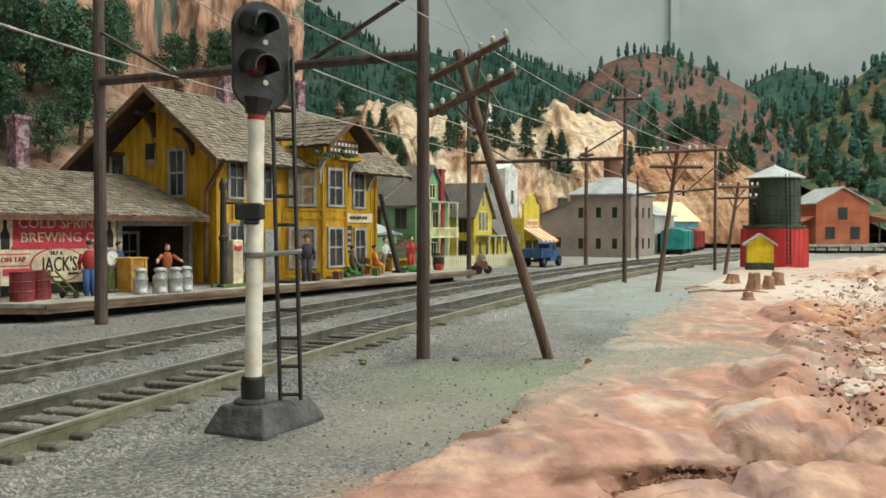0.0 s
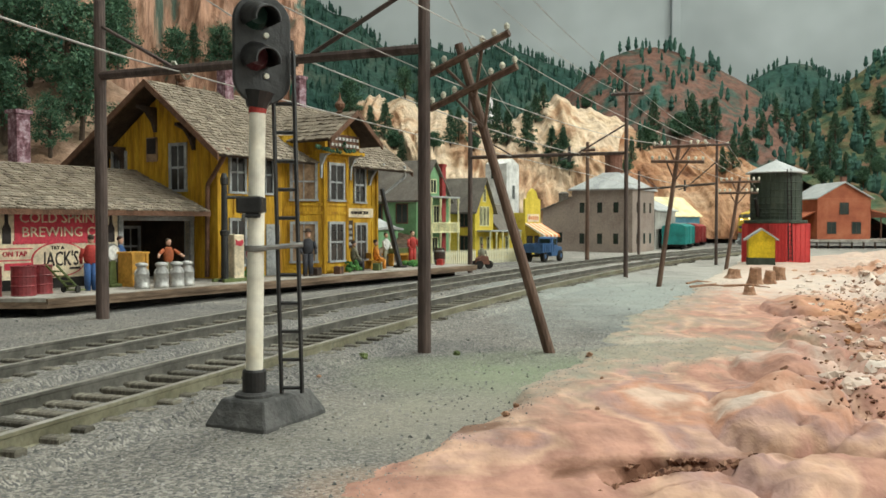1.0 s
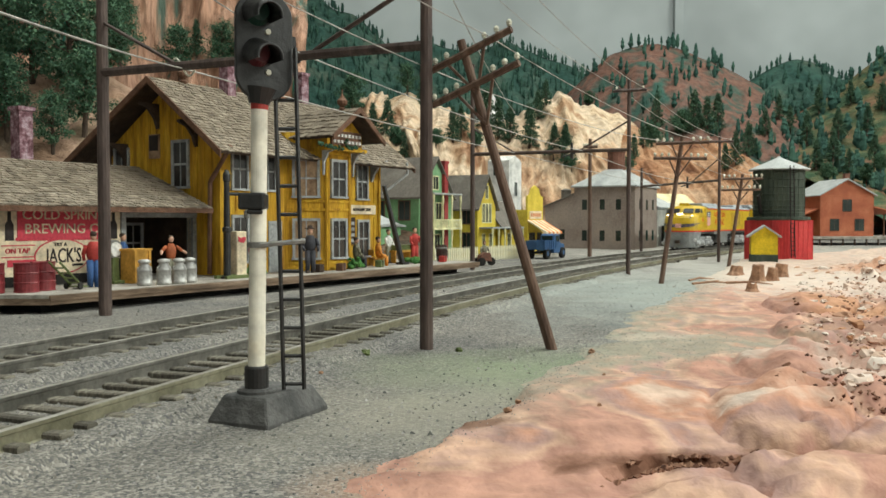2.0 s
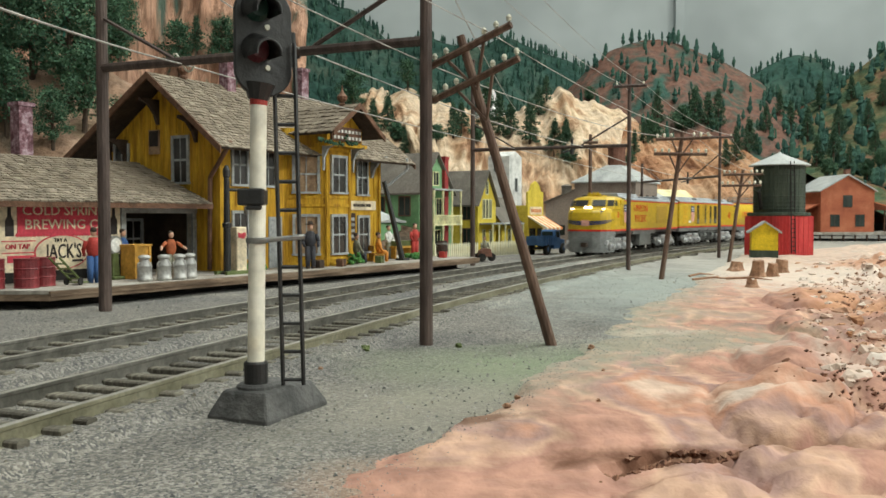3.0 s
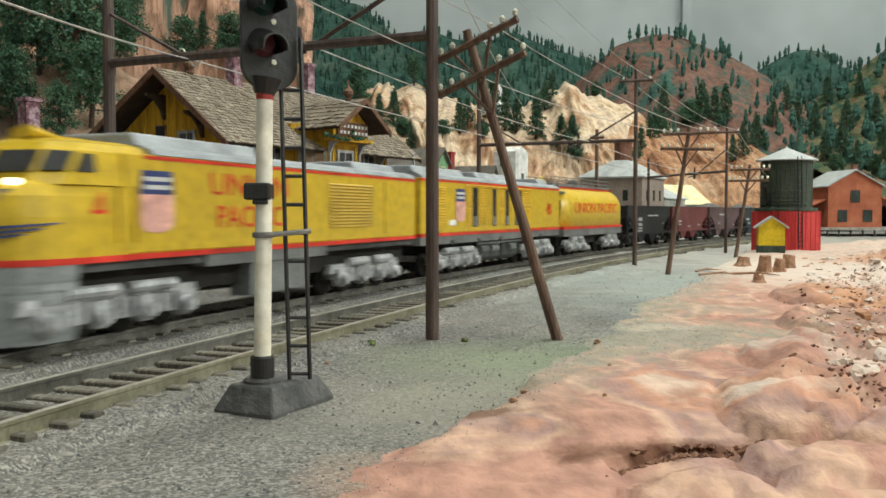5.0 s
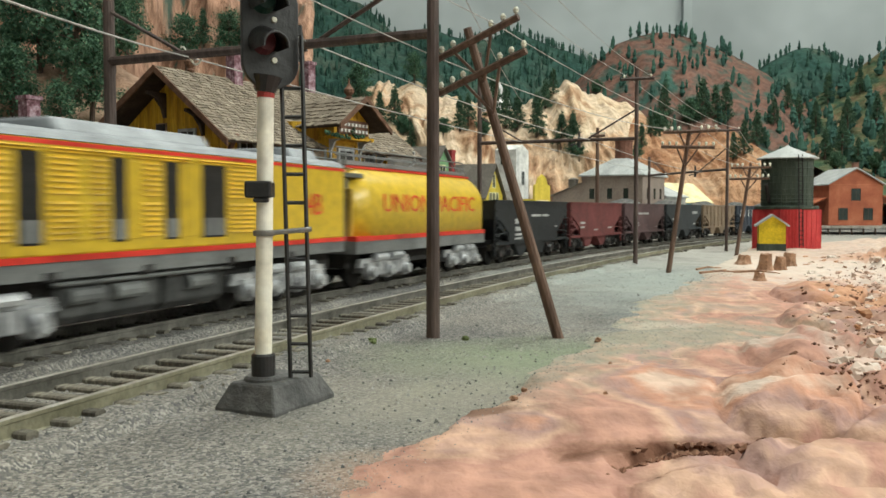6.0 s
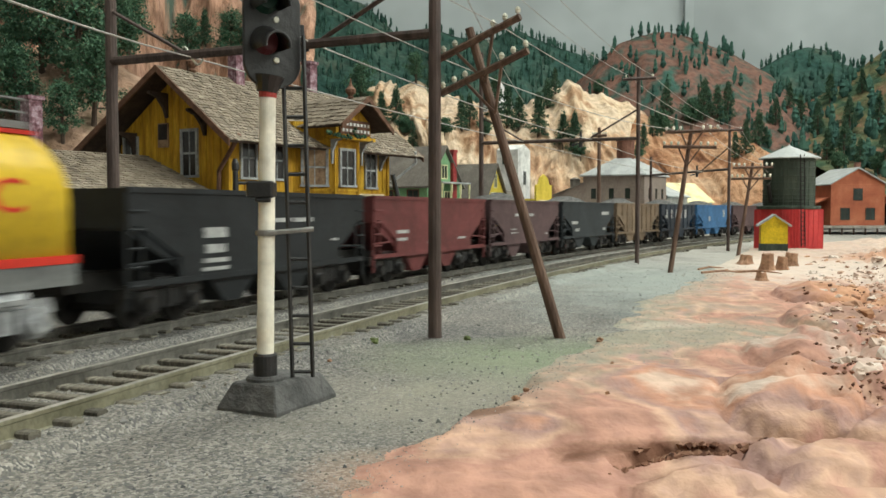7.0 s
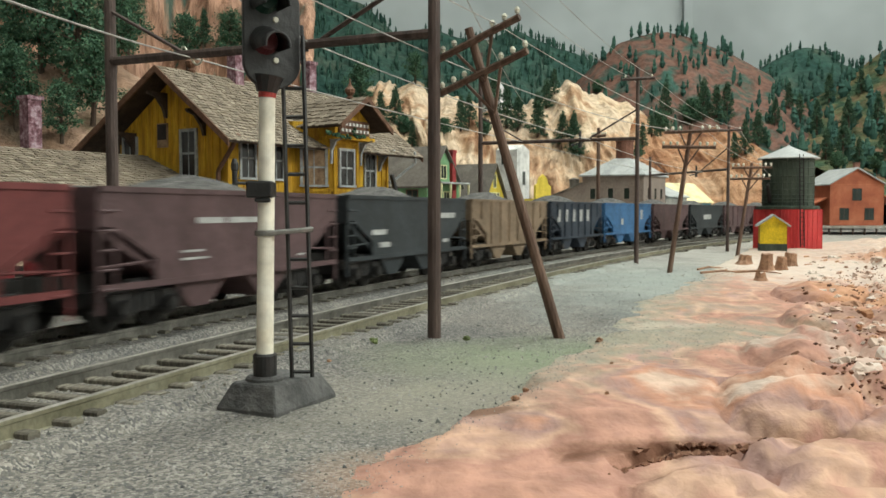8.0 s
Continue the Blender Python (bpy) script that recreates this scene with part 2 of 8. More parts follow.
M["broken_rock"] = island_mat("mixed_broken_rock", [(0.60, 0.47, 0.39), (0.50, 0.31, 0.23), (0.68, 0.60, 0.53), (0.50, 0.26, 0.14), (0.30, 0.18, 0.13), (0.60, 0.42, 0.33), (0.66, 0.57, 0.50), (0.62, 0.50, 0.42)])
M["mark_grey"] = mat("faded_grey_white_marking", (0.42, 0.42, 0.41), 0.6, coarse=300, dark=(0.2, 0.2, 0.2))
M["cab_glass"] = mat("dark_cab_glass", (0.03, 0.03, 0.03), 0.3, coarse=60, bump=0.01, spec=0.3)
M["cream_rock"] = rock_mat("cream_and_ochre_cliff", [(0.26, 0.14, 0.08), (0.48, 0.31, 0.19), (0.60, 0.45, 0.31), (0.66, 0.53, 0.39), (0.62, 0.48, 0.33), (0.40, 0.25, 0.15)], 10, (1.3, 1.3, 0.7), 0.9, 0.010)
M["orange_rock"] = rock_mat("orange_cliff", [(0.17, 0.075, 0.04), (0.36, 0.18, 0.095), (0.46, 0.27, 0.155), (0.50, 0.34, 0.22)], 9, (1.6, 1.6, 0.5), 0.9, 0.012)
M["pink_cliff"] = rock_mat("salmon_cliff", [(0.02, 0.17, 0.13), (0.34, 0.19, 0.13), (0.48, 0.28, 0.19), (0.52, 0.32, 0.23), (0.44, 0.26, 0.18), (0.10, 0.15, 0.12)], 17, (2.4, 2.4, 0.32), 0.5, 0.008)
M["pale_rock"] = rock_mat("pale_grey_white_rock", [(0.42, 0.42, 0.42), (0.56, 0.56, 0.55), (0.66, 0.66, 0.66), (0.5, 0.48, 0.46)], 14, (1.5, 1.5, 0.5), 0.6, 0.006)
M["brown_slope"] = rock_mat("sandy_brown_slope", [(0.09, 0.07, 0.05), (0.24, 0.15, 0.10), (0.36, 0.24, 0.17), (0.27, 0.20, 0.13)], 14, (1, 1, 1), 0.7, 0.008)
M["red_hill"] = rock_mat("red_earth_hillside", [(0.04, 0.10, 0.08), (0.08, 0.10, 0.08), (0.15, 0.095, 0.075), (0.20, 0.105, 0.078), (0.17, 0.10, 0.08), (0.10, 0.10, 0.08), (0.05, 0.10, 0.08)], 17, (1, 1, 1), 0.4, 0.008)
M["green_hill"] = rock_mat("blue_green_hillside", [(0.03, 0.08, 0.066), (0.045, 0.105, 0.085), (0.06, 0.12, 0.095), (0.09, 0.13, 0.10)], 14, (1, 1, 1), 0.5, 0.008)
M["mixed_hill"] = rock_mat("scrubby_hillside", [(0.02, 0.05, 0.035), (0.045, 0.085, 0.045), (0.13, 0.12, 0.06), (0.19, 0.105, 0.065), (0.04, 0.075, 0.045)], 12, (1, 1, 1), 0.7, 0.01)
M["sky_paint"] = mat("grey_painted_backdrop", (0.43, 0.465, 0.468), 0.9, coarse=1.2, fine=3, bump=0.0, dark=(0.40, 0.434, 0.438), light=(0.45, 0.486, 0.49))
M["plaster"] = mat("white_room_plaster", (0.62, 0.62, 0.60), 0.9, coarse=3, fine=200, bump=0.02)
M["rail"] = mat("weathered_rail_steel", (0.17, 0.16, 0.14), 0.5, 0.4, dark=(0.09, 0.085, 0.072), light=(0.27, 0.255, 0.225), coarse=150, bump=0.1)
# worn rail top; its shine is painted in as a paler grey
M["rail_head"] = mat("worn_rail_head_shine", (0.36, 0.345, 0.30), 0.4, 0.5, dark=(0.22, 0.21, 0.18), light=(0.46, 0.44, 0.40), coarse=120, bump=0.05)
M["rail_olive"] = mat("olive_rail_steel", (0.27, 0.25, 0.17), 0.5, 0.3, dark=(0.15, 0.14, 0.09), light=(0.36, 0.34, 0.25), coarse=90, bump=0.1)
M["tie"] = mat("dark_timber_tie", (0.13, 0.115, 0.09), 0.9, dark=(0.06, 0.05, 0.04), light=(0.26, 0.24, 0.19), coarse=300, bump=0.4, stretch=(0.5, 3, 1), per_object=0.35)
M["pole"] = mat("brown_painted_pole", (0.085, 0.058, 0.050), 0.6, dark=(0.05, 0.033, 0.028), light=(0.13, 0.09, 0.075), coarse=200, fine=700, bump=0.2, stretch=(2, 2, 0.3))
M["black"] = mat("black_paint", (0.018, 0.017, 0.017), 0.42, coarse=200, bump=0.1, spec=0.5)
M["signal_white"] = mat("aged_cream_white_paint", (0.80, 0.75, 0.63), 0.5, dark=(0.66, 0.58, 0.44), light=(0.86, 0.83, 0.74), coarse=130, fine=300, bump=0.1)
M["concrete_dark"] = mat("dark_concrete", (0.085, 0.083, 0.08), 0.8, dark=(0.05, 0.05, 0.05), light=(0.14, 0.135, 0.13), coarse=140, fine=700, bump=0.4)
M["red_lens"] = mat("dark_red_lens", (0.10, 0.022, 0.028), 0.35, coarse=100, bump=0.02, spec=0.5)
M["green_lens"] = mat("dark_green_lens", (0.010, 0.045, 0.032), 0.35, coarse=100, bump=0.02, spec=0.5)
M["red_paint"] = mat("faded_red_paint", (0.42, 0.05, 0.04), 0.6, coarse=150)
M["depot_yellow"] = mat("weathered_mustard_boards", (0.57, 0.315, 0.026), 0.75, dark=(0.28, 0.13, 0.018), light=(0.69, 0.43, 0.045), coarse=120, fine=600, bump=0.3, stretch=(2.5, 2.5, 0.35), spec=0.2)
M["window_grey"] = mat("grey_window_trim", (0.36, 0.37, 0.37), 0.7, coarse=200)
M["glass_dark"] = mat("dark_window_glass", (0.035, 0.03, 0.028), 0.12, coarse=60, fine=200, bump=0.01, spec=0.6)
M["curtain"] = mat("tan_window_blind", (0.34, 0.22, 0.13), 0.6, coarse=150, dark=(0.16, 0.09, 0.05))
M["shingle"] = mat("weathered_grey_brown_shingle", (0.255, 0.21, 0.158), 0.9, dark=(0.155, 0.125, 0.095), light=(0.33, 0.28, 0.22), coarse=200, fine=800, bump=0.4, per_object=0.28)
M["shingle_joined"] = island_mat("weathered_shingles", [(0.12, 0.095, 0.07), (0.255, 0.21, 0.158), (0.185, 0.15, 0.115), (0.31, 0.265, 0.20)], 0.9)
M["dark_wood"] = mat("dark_stained_timber", (0.055, 0.035, 0.025), 0.8, coarse=200, bump=0.3)
M["brown_wood"] = mat("red_brown_timber", (0.15, 0.075, 0.045), 0.8, coarse=200, bump=0.3)
M["platform"] = mat("grey_platform_deck", (0.33, 0.30, 0.26), 0.9, dark=(0.2, 0.17, 0.14), light=(0.44, 0.41, 0.37), coarse=100, fine=600, bump=0.3)
M["platform_edge"] = mat("rusty_brown_edge_timber", (0.20, 0.135, 0.09), 0.85, dark=(0.09, 0.06, 0.04), light=(0.34, 0.25, 0.18), coarse=100, fine=500, bump=0.3, stretch=(0.4, 1, 3))
# near-black for dark parts, and for shade built in as solid pieces
M["shadow_black"] = mat("shade_and_dark_parts_black", (0.02, 0.018, 0.016), 0.95)
M["cream"] = mat("cream_painted_panel", (0.78, 0.65, 0.46), 0.7, coarse=100)
M["sign_red"] = mat("crimson_billboard_paint", (0.62, 0.05, 0.08), 0.6, coarse=90, dark=(0.52, 0.04, 0.065), light=(0.68, 0.07, 0.10))
M["ink"] = mat("dark_sign_ink", (0.03, 0.022, 0.02), 0.7)
M["purple_brick"] = mat("mottled_pink_purple_brick", (0.26, 0.14, 0.17), 0.85, dark=(0.12, 0.05, 0.06), light=(0.46, 0.34, 0.38), coarse=420, fine=900, bump=0.5, spread=0.35)
M["train_yellow"] = mat("glossy_armour_yellow", (0.59, 0.39, 0.02), 0.34, coarse=14, fine=300, bump=0.004, dark=(0.57, 0.375, 0.02), light=(0.61, 0.405, 0.022), spec=0.5)
M["train_red"] = mat("scarlet_stripe_paint", (0.62, 0.035, 0.02), 0.4, coarse=50, bump=0.01)
M["train_grey"] = mat("harbour_grey_paint", (0.16, 0.165, 0.16), 0.5, coarse=80, dark=(0.10, 0.10, 0.10), light=(0.22, 0.225, 0.22))
M["roof_grey"] = mat("light_grey_roof_paint", (0.31, 0.325, 0.34), 0.5, coarse=80, dark=(0.22, 0.23, 0.24))
M["silver"] = mat("silver_painted_truck", (0.46, 0.47, 0.48), 0.34, 0.45, coarse=190, dark=(0.16, 0.16, 0.17), light=(0.74, 0.74, 0.75), bump=0.25)
M["headlight"] = mat("lit_headlamp", (0.9, 0.8, 0.6), 0.3, glow=(1.0, 0.86, 0.56, 4.0))
M["blue"] = mat("navy_blue_paint", (0.035, 0.05, 0.16), 0.5)
M["light_pink"] = mat("faded_pale_red_stripes", (0.72, 0.38, 0.32), 0.5)
M["white"] = mat("white_paint", (0.74, 0.73, 0.70), 0.55, coarse=80)
M["coal"] = mat("crushed_coal", (0.10, 0.095, 0.09), 0.8, dark=(0.03, 0.03, 0.03), light=(0.20, 0.19, 0.18), coarse=500, fine=1500, bump=0.8)
M["foliage"] = island_mat("dark_green_foam_foliage", [(0.028, 0.065, 0.04), (0.055, 0.12, 0.07), (0.09, 0.165, 0.09), (0.04, 0.095, 0.062)])
M["needle"] = island_mat("blue_green_conifer_foliage", [(0.024, 0.062, 0.05), (0.034, 0.085, 0.065), (0.046, 0.105, 0.075), (0.03, 0.07, 0.056)])
M["pine"] = island_mat("soft_green_conifer_foliage", [(0.025, 0.06, 0.04), (0.05, 0.10, 0.06), (0.085, 0.14, 0.075), (0.035, 0.085, 0.055)])
M["bark"] = mat("dark_bark", (0.08, 0.055, 0.04), 0.9)


# ---- mesh building ----
def box(bm, x0, x1, y0, y1, z0, z1):
    v = [bm.verts.new((x, y, z)) for z in (z0, z1) for y in (y0, y1) for x in (x0, x1)]
    for f in ((0, 1, 3, 2), (4, 6, 7, 5), (0, 4, 5, 1), (2, 3, 7, 6), (0, 2, 6, 4), (1, 5, 7, 3)):
        bm.faces.new([v[i] for i in f])
    return v


def prism(bm, pts, axis, a0, a1):
    """A polygon drawn across an axis, drawn out from a0 to a1."""
    def spot(p, a):
        return (a, p[0], p[1]) if axis == "x" else (p[0], a, p[1]) if axis == "y" else (p[0], p[1], a)
    lo, hi = [bm.verts.new(spot(p, a0)) for p in pts], [bm.verts.new(spot(p, a1)) for p in pts]
    n = len(pts)
    bm.faces.new(lo)
    bm.faces.new(hi[::-1])
    for i in range(n):
        bm.faces.new((lo[i], hi[i], hi[(i + 1) % n], lo[(i + 1) % n]))
    return lo + hi


def rod(bm, p, q, r0, r1=None, n=8):
    r1 = r0 if r1 is None else r1
    p, q = Vector(p), Vector(q)
    d = (q - p).normalized()
    a = d.orthogonal().normalized()
    b = d.cross(a)
    lo, hi = [], []
    for i in range(n):
        w = 2 * math.pi * i / n
        k = a * math.cos(w) + b * math.sin(w)
        lo.append(bm.verts.new(p + k * r0))
        hi.append(bm.verts.new(q + k * r1))
    bm.faces.new(lo[::-1])
    bm.faces.new(hi)
    for i in range(n):
        bm.faces.new((lo[i], lo[(i + 1) % n], hi[(i + 1) % n], hi[i]))


def lathe(bm, prof, n=16, x=0.0, y=0.0, z=0.0):
    """A turned shape: profile of (radius, height) from bottom to top."""
    rings = []
    for r, h in prof:
        rings.append([bm.verts.new((x + r * math.cos(2 * math.pi * i / n), y + r * math.sin(2 * math.pi * i / n), z + h)) for i in range(n)])
    for lo, hi in zip(rings, rings[1:]):
        for i in range(n):
            bm.faces.new((lo[i], lo[(i + 1) % n], hi[(i + 1) % n], hi[i]))
    bm.faces.new(rings[0][::-1])
    bm.faces.new(rings[-1])


def blob(bm, c, r, seed=0, rough=0.25, n=7, m=5, flat=1.0):
    """A small uneven lump."""
    c = Vector(c)
    rings = []
    for j in range(1, m):
        ph = math.pi * j / m
        ring = []
        for i in range(n):
            w = 2 * math.pi * i / n
            d = Vector((math.sin(ph) * math.cos(w), math.sin(ph) * math.sin(w), math.cos(ph) * flat))
            k = 1 + rough * noise.noise(d * 1.7 + Vector((seed * 3.1, seed, 0)))
            ring.append(bm.verts.new(c + d * r * k))
        rings.append(ring)
    top, bot = bm.verts.new(c + Vector((0, 0, r * flat))), bm.verts.new(c - Vector((0, 0, r * flat)))
    for lo, hi in zip(rings, rings[1:]):
        for i in range(n):
            bm.faces.new((lo[i], hi[i], hi[(i + 1) % n], lo[(i + 1) % n]))
    for i in range(n):
        bm.faces.new((top, rings[0][i], rings[0][(i + 1) % n]))
        bm.faces.new((bot, rings[-1][(i + 1) % n], rings[-1][i]))


def mesh_of(bm, name, material, smooth=False):
    bmesh.ops.recalc_face_normals(bm, faces=bm.faces[:])
    for v in bm.verts:
        v.co *= CM
    me = bpy.data.meshes.new(name)
    bm.to_mesh(me)
    bm.free()
    me.materials.append(M[material] if isinstance(material, str) else material)
    if smooth:
        for p in me.polygons:
            p.use_smooth = True
    return me


def part(name, bm, material, parent=None, label="", smooth=False, bevel=0.0, m=None):
    """Links a bmesh as ONE mesh object under a thing or under a part."""
    ob = new(name, mesh_of(bm, name, material, smooth))
    if parent:
        ob.parent = parent
    if m is not None:
        ob.matrix_basis = m
    if label:
        tagged(ob, label)
    if bevel:
        b = ob.modifiers.new("bevel", "BEVEL")
        b.width, b.segments, b.limit_method = bevel * CM, 2, "ANGLE"
    return ob


def spot(x, y, z=0.0, rz=0.0, rx=0.0, ry=0.0):
    return pose(x * CM, y * CM, z * CM, rx, ry, rz)


def thing(name, label, category, m, group="", kind=""):
    ob = new(name)
    ob.empty_display_size = 0.01
    ob.matrix_basis = m
    return tagged(ob, label, category, group, kind)


def boxed(name, material, parent, *dims, label="", bevel=0.0, m=None):
    bm = bmesh.new()
    box(bm, *dims)
    return part(name, bm, material, parent, label, bevel=bevel, m=m)


def letters(text, size, material, parent, m, depth=0.02, name="lettering", squeeze=1.0, label=""):
    """Raised letters in the built-in font, turned into a mesh."""
    cu = bpy.data.curves.new(name, "FONT")
    cu.body, cu.size, cu.extrude, cu.resolution_u = text, size * CM, depth * CM, 2
    cu.align_x, cu.align_y = "CENTER", "CENTER"
    tmp = new("tmp", cu)
    me = bpy.data.meshes.new_from_object(tmp.evaluated_get(bpy.context.evaluated_depsgraph_get()))
    bpy.data.objects.remove(tmp)
    bpy.data.curves.remove(cu)
    me.transform(Matrix.Diagonal((squeeze, 1, 1, 1)))
    me.materials.clear()
    me.materials.append(M[material])
    ob = new(name, me)
    ob.parent = parent
    ob.matrix_basis = m
    return tagged(ob, label) if label else ob


# ---- plan of the railway ----
ARC_X, ARC_Y, ARC_R, FAR_GAP = 289.13, -82.76, 310.11, 4.2
S_BEND = 197.0


def line(s, off):
    """Place and heading (from +x, radians) at s along a track; it bends away behind the water tank."""
    r = ARC_R + off
    a = min(s, S_BEND) / ARC_R
    x, y, h = ARC_X - r * math.cos(a), ARC_Y + r * math.sin(a), math.pi / 2 - a
    rest = (s - S_BEND) * r / ARC_R
    if rest > 0:
        turn = min(rest, 22.0)
        rad = 70.0
        k = turn / rad
        cx, cy = x - rad * math.sin(h), y + rad * math.cos(h)
        h += k
        x, y = cx + rad * math.sin(h), cy - rad * math.cos(h)
        x, y = x + (rest - turn) * math.cos(h), y + (rest - turn) * math.sin(h)
    return x, y, h


def car_pose(s, half, z):
    """A car whose trucks stand half a wheelbase either side of s on the far track; local x points ahead."""
    x0, y0, _ = line(s - half, FAR_GAP)
    x1, y1, _ = line(s + half, FAR_GAP)
    return pose((x0 + x1) / 2 * CM, (y0 + y1) / 2 * CM, z * CM, 0, 0, math.degrees(math.atan2(y0 - y1, x0 - x1)))


RAIL_Z = 0.35


# ---- the room ----
def room():
    for name, dims in (("wall_south", (-270, 330, -160, -156, -90, 155)), ("wall_west", (-270, -266, -156, 300, -90, 155)),
                       ("wall_east", (326, 330, -156, 300, -90, 155))):
        tagged(boxed(name, "plaster", None, *dims), "plain white plaster exhibition room wall", "wall", kind="structure")
    tagged(boxed("floor", "plaster", None, -270, 330, -160, 320, -94, -90), "plain pale exhibition room floor", "floor", kind="structure")
    tagged(boxed("ceiling", "plaster", None, -270, 330, -160, 320, 155, 159), "plain white exhibition room ceiling", "ceiling", kind="structure")
    for name, p, q in (("backdrop_left", (66, 252), (-290, 215)), ("backdrop_right", (66, 252), (345, 175))):
        bm = bmesh.new()
        d = (Vector(q) - Vector(p)).normalized()
        n = Vector((-d.y, d.x)) * 4
        if n.y < 0:
            n = -n
        prism(bm, [(p[0], p[1]), (q[0], q[1]), (q[0] + n.x, q[1] + n.y), (p[0] + n.x, p[1] + n.y)], "z", -90, 155)
        tagged(part(name, bm, "sky_paint"), "flat grey painted sky backdrop board", "backdrop", kind="structure")
    tagged(boxed("trim_backdrop_corner", "sky_paint", None, 65.0, 67.4, 249.6, 251.6, -20, 155), "narrow grey strip over the backdrop joint", "trim", kind="structure")


def fbm(x, y, s=1.0, o=4):
    return noise.fractal(Vector((x * s, y * s, 3.7)), 1.0, 2.0, o)


# ---- ground ----
def ground_z(x, y):
    near = 0.05 * fbm(x, y, 0.35, 3) + 0.02 * fbm(x, y, 2.2, 2)
    d = math.hypot(x - ARC_X, y - ARC_Y) - ARC_R
    if -1.9 < d < FAR_GAP + 1.9 and y < 110:
        e = min(abs(d), abs(d - FAR_GAP))
        near += 0.085 if e < 0.8 else 0.125 if e < 1.7 else 0.0
    if y < 70 and x > rock_edge(y) + 0.9:
        near -= min(1.2, (x - rock_edge(y) - 0.9) * 0.5)
    return near if y < 90 else near + min(6, (y - 90) * 0.01)


def rock_edge(y):
    """Where the pink ledge begins, as x for each y."""
    e = -2.0 + (y - 8) * 0.36 if y < 16 else 0.9 + (y - 16) * 0.41
    e += 0.3 * math.exp(-((y - 13.7) / 1.1) ** 2) - 0.55 * math.exp(-((y - 10.2) / 1.5) ** 2) - 0.6 * math.exp(-((y - 29) / 4) ** 2)
    return e + 0.75 + 0.4 * noise.noise(Vector((0.3, y * 0.35, 2.0))) + 0.25 * fbm(0.0, y, 0.9, 4)


# smooth boulder lumps in the ledge: centre, half length, half width, turn, height
MOUNDS = [(4.75, 12.4, 0.95, 1.9, -0.25, 0.33), (6.75, 17.1, 1.0, 1.75, -0.3, 0.40), (6.0, 12.6, 0.55, 1.1, -0.3, 0.28), (4.1, 9.7, 0.85, 0.75, 0.1, 0.16),
          (8.0, 16.6, 0.6, 1.3, -0.3, 0.30), (5.3, 10.9, 0.6, 0.7, 0.0, 0.24), (9.6, 22.6, 1.0, 2.6, -0.35, 0.36), (12.5, 30, 1.4, 3.4, -0.35, 0.36), (2.6, 9.0, 0.7, 0.4, 0.2, 0.08)]


def rock_z(x, y):
    d = x - rock_edge(y)
    if d < -2.5:
        return -0.8
    rise = -0.26 + 0.40 * (1 - math.exp(-max(0, d + 0.8) * 1.3)) if d > -0.8 else -0.26 + d * 0.1
    rise += 0.08 * fbm(x, y, 0.6, 5) + 0.03 * fbm(x, y, 1.6, 5) + 0.012 * fbm(x, y, 5.0, 3)
    if 10.5 < y < 16.5:
        k = min(1, max(0, (d - 0.05) / 0.14))
        rise += 0.15 * k * k * (3 - 2 * k) * min(1, (y - 10.5) / 1.0, (16.5 - y) / 1.5)
    e2 = x - (2.9 + (y - 10) * 0.44) - 0.5 * noise.noise(Vector((x * 0.3, y * 0.4, 8.0)))
    if e2 > 0:
        k = min(1, e2 / 0.8)
        k = k * k * (3 - 2 * k)
        rise += k * (0.08 + 0.14 * fbm(x, y, 0.45, 4) + 0.05 * fbm(x, y, 1.4, 5) - 0.12 * max(0.0, 1 - abs(noise.noise(Vector((x * 0.75, y * 0.4, 21.0)))) * 9)) + 0.03 * min(e2, 10)
    for cx, cy, rx, ry, tilt, h in MOUNDS:
        u, v = x - cx + 0.22 * noise.noise(Vector((x * 0.5, y * 0.5, cx))), y - cy + 0.2 * noise.noise(Vector((x * 0.6, y * 0.6, cy)))
        q = ((u * math.cos(tilt) + v * math.sin(tilt)) / rx) ** 2 + ((v * math.cos(tilt) - u * math.sin(tilt)) / ry) ** 2
        if q < 1:
            rise += h * (1 - q) ** 0.42 * (0.8 + 0.5 * noise.noise(Vector((x * 1.1, y * 0.7, 5)))) - 0.11 * (1 - abs(noise.noise(Vector((x * 1.3, y * 0.8, 8.0)))) * 2.2) ** 6 * (1 - q) + 0.03 * fbm(x, y, 3.0, 4)
        elif q < 1.5:
            rise -= 0.24 * (1 - abs(q - 1.14) / 0.16) if abs(q - 1.14) < 0.16 else 0
    far = x - (4.9 + (y - 10) * 0.43)
    if far > 0:
        k = min(1, far / 2.0)
        rise += k * (0.6 * abs(fbm(x, y, 0.7, 6)) + 0.34 * abs(fbm(x, y, 1.9, 5)) + 0.10 * fbm(x, y, 5.0, 4) - 0.15)
    if y < 11.5 and 1.5 < x < 5:
        yc = 10.35 + 0.16 * math.sin(x * 3.1) + 0.22 * (x - 2.6) + 0.10 * fbm(x, 0.0, 2.5, 3)
        yc += 0.07 * noise.noise(Vector((x * 5.0, 1.0, 4.0)))
        wide = max(0.0, 1 - ((x - 2.55) / 0.75) ** 2) * (0.75 + 0.5 * noise.noise(Vector((x * 4.0, 2.0, 9.0))))
        gap = (yc - y) / 0.42
        if 0 < gap < 1:
            rise -= 0.34 * max(0.0, wide) ** 0.5 * (1 - gap) ** 0.8
    return rise


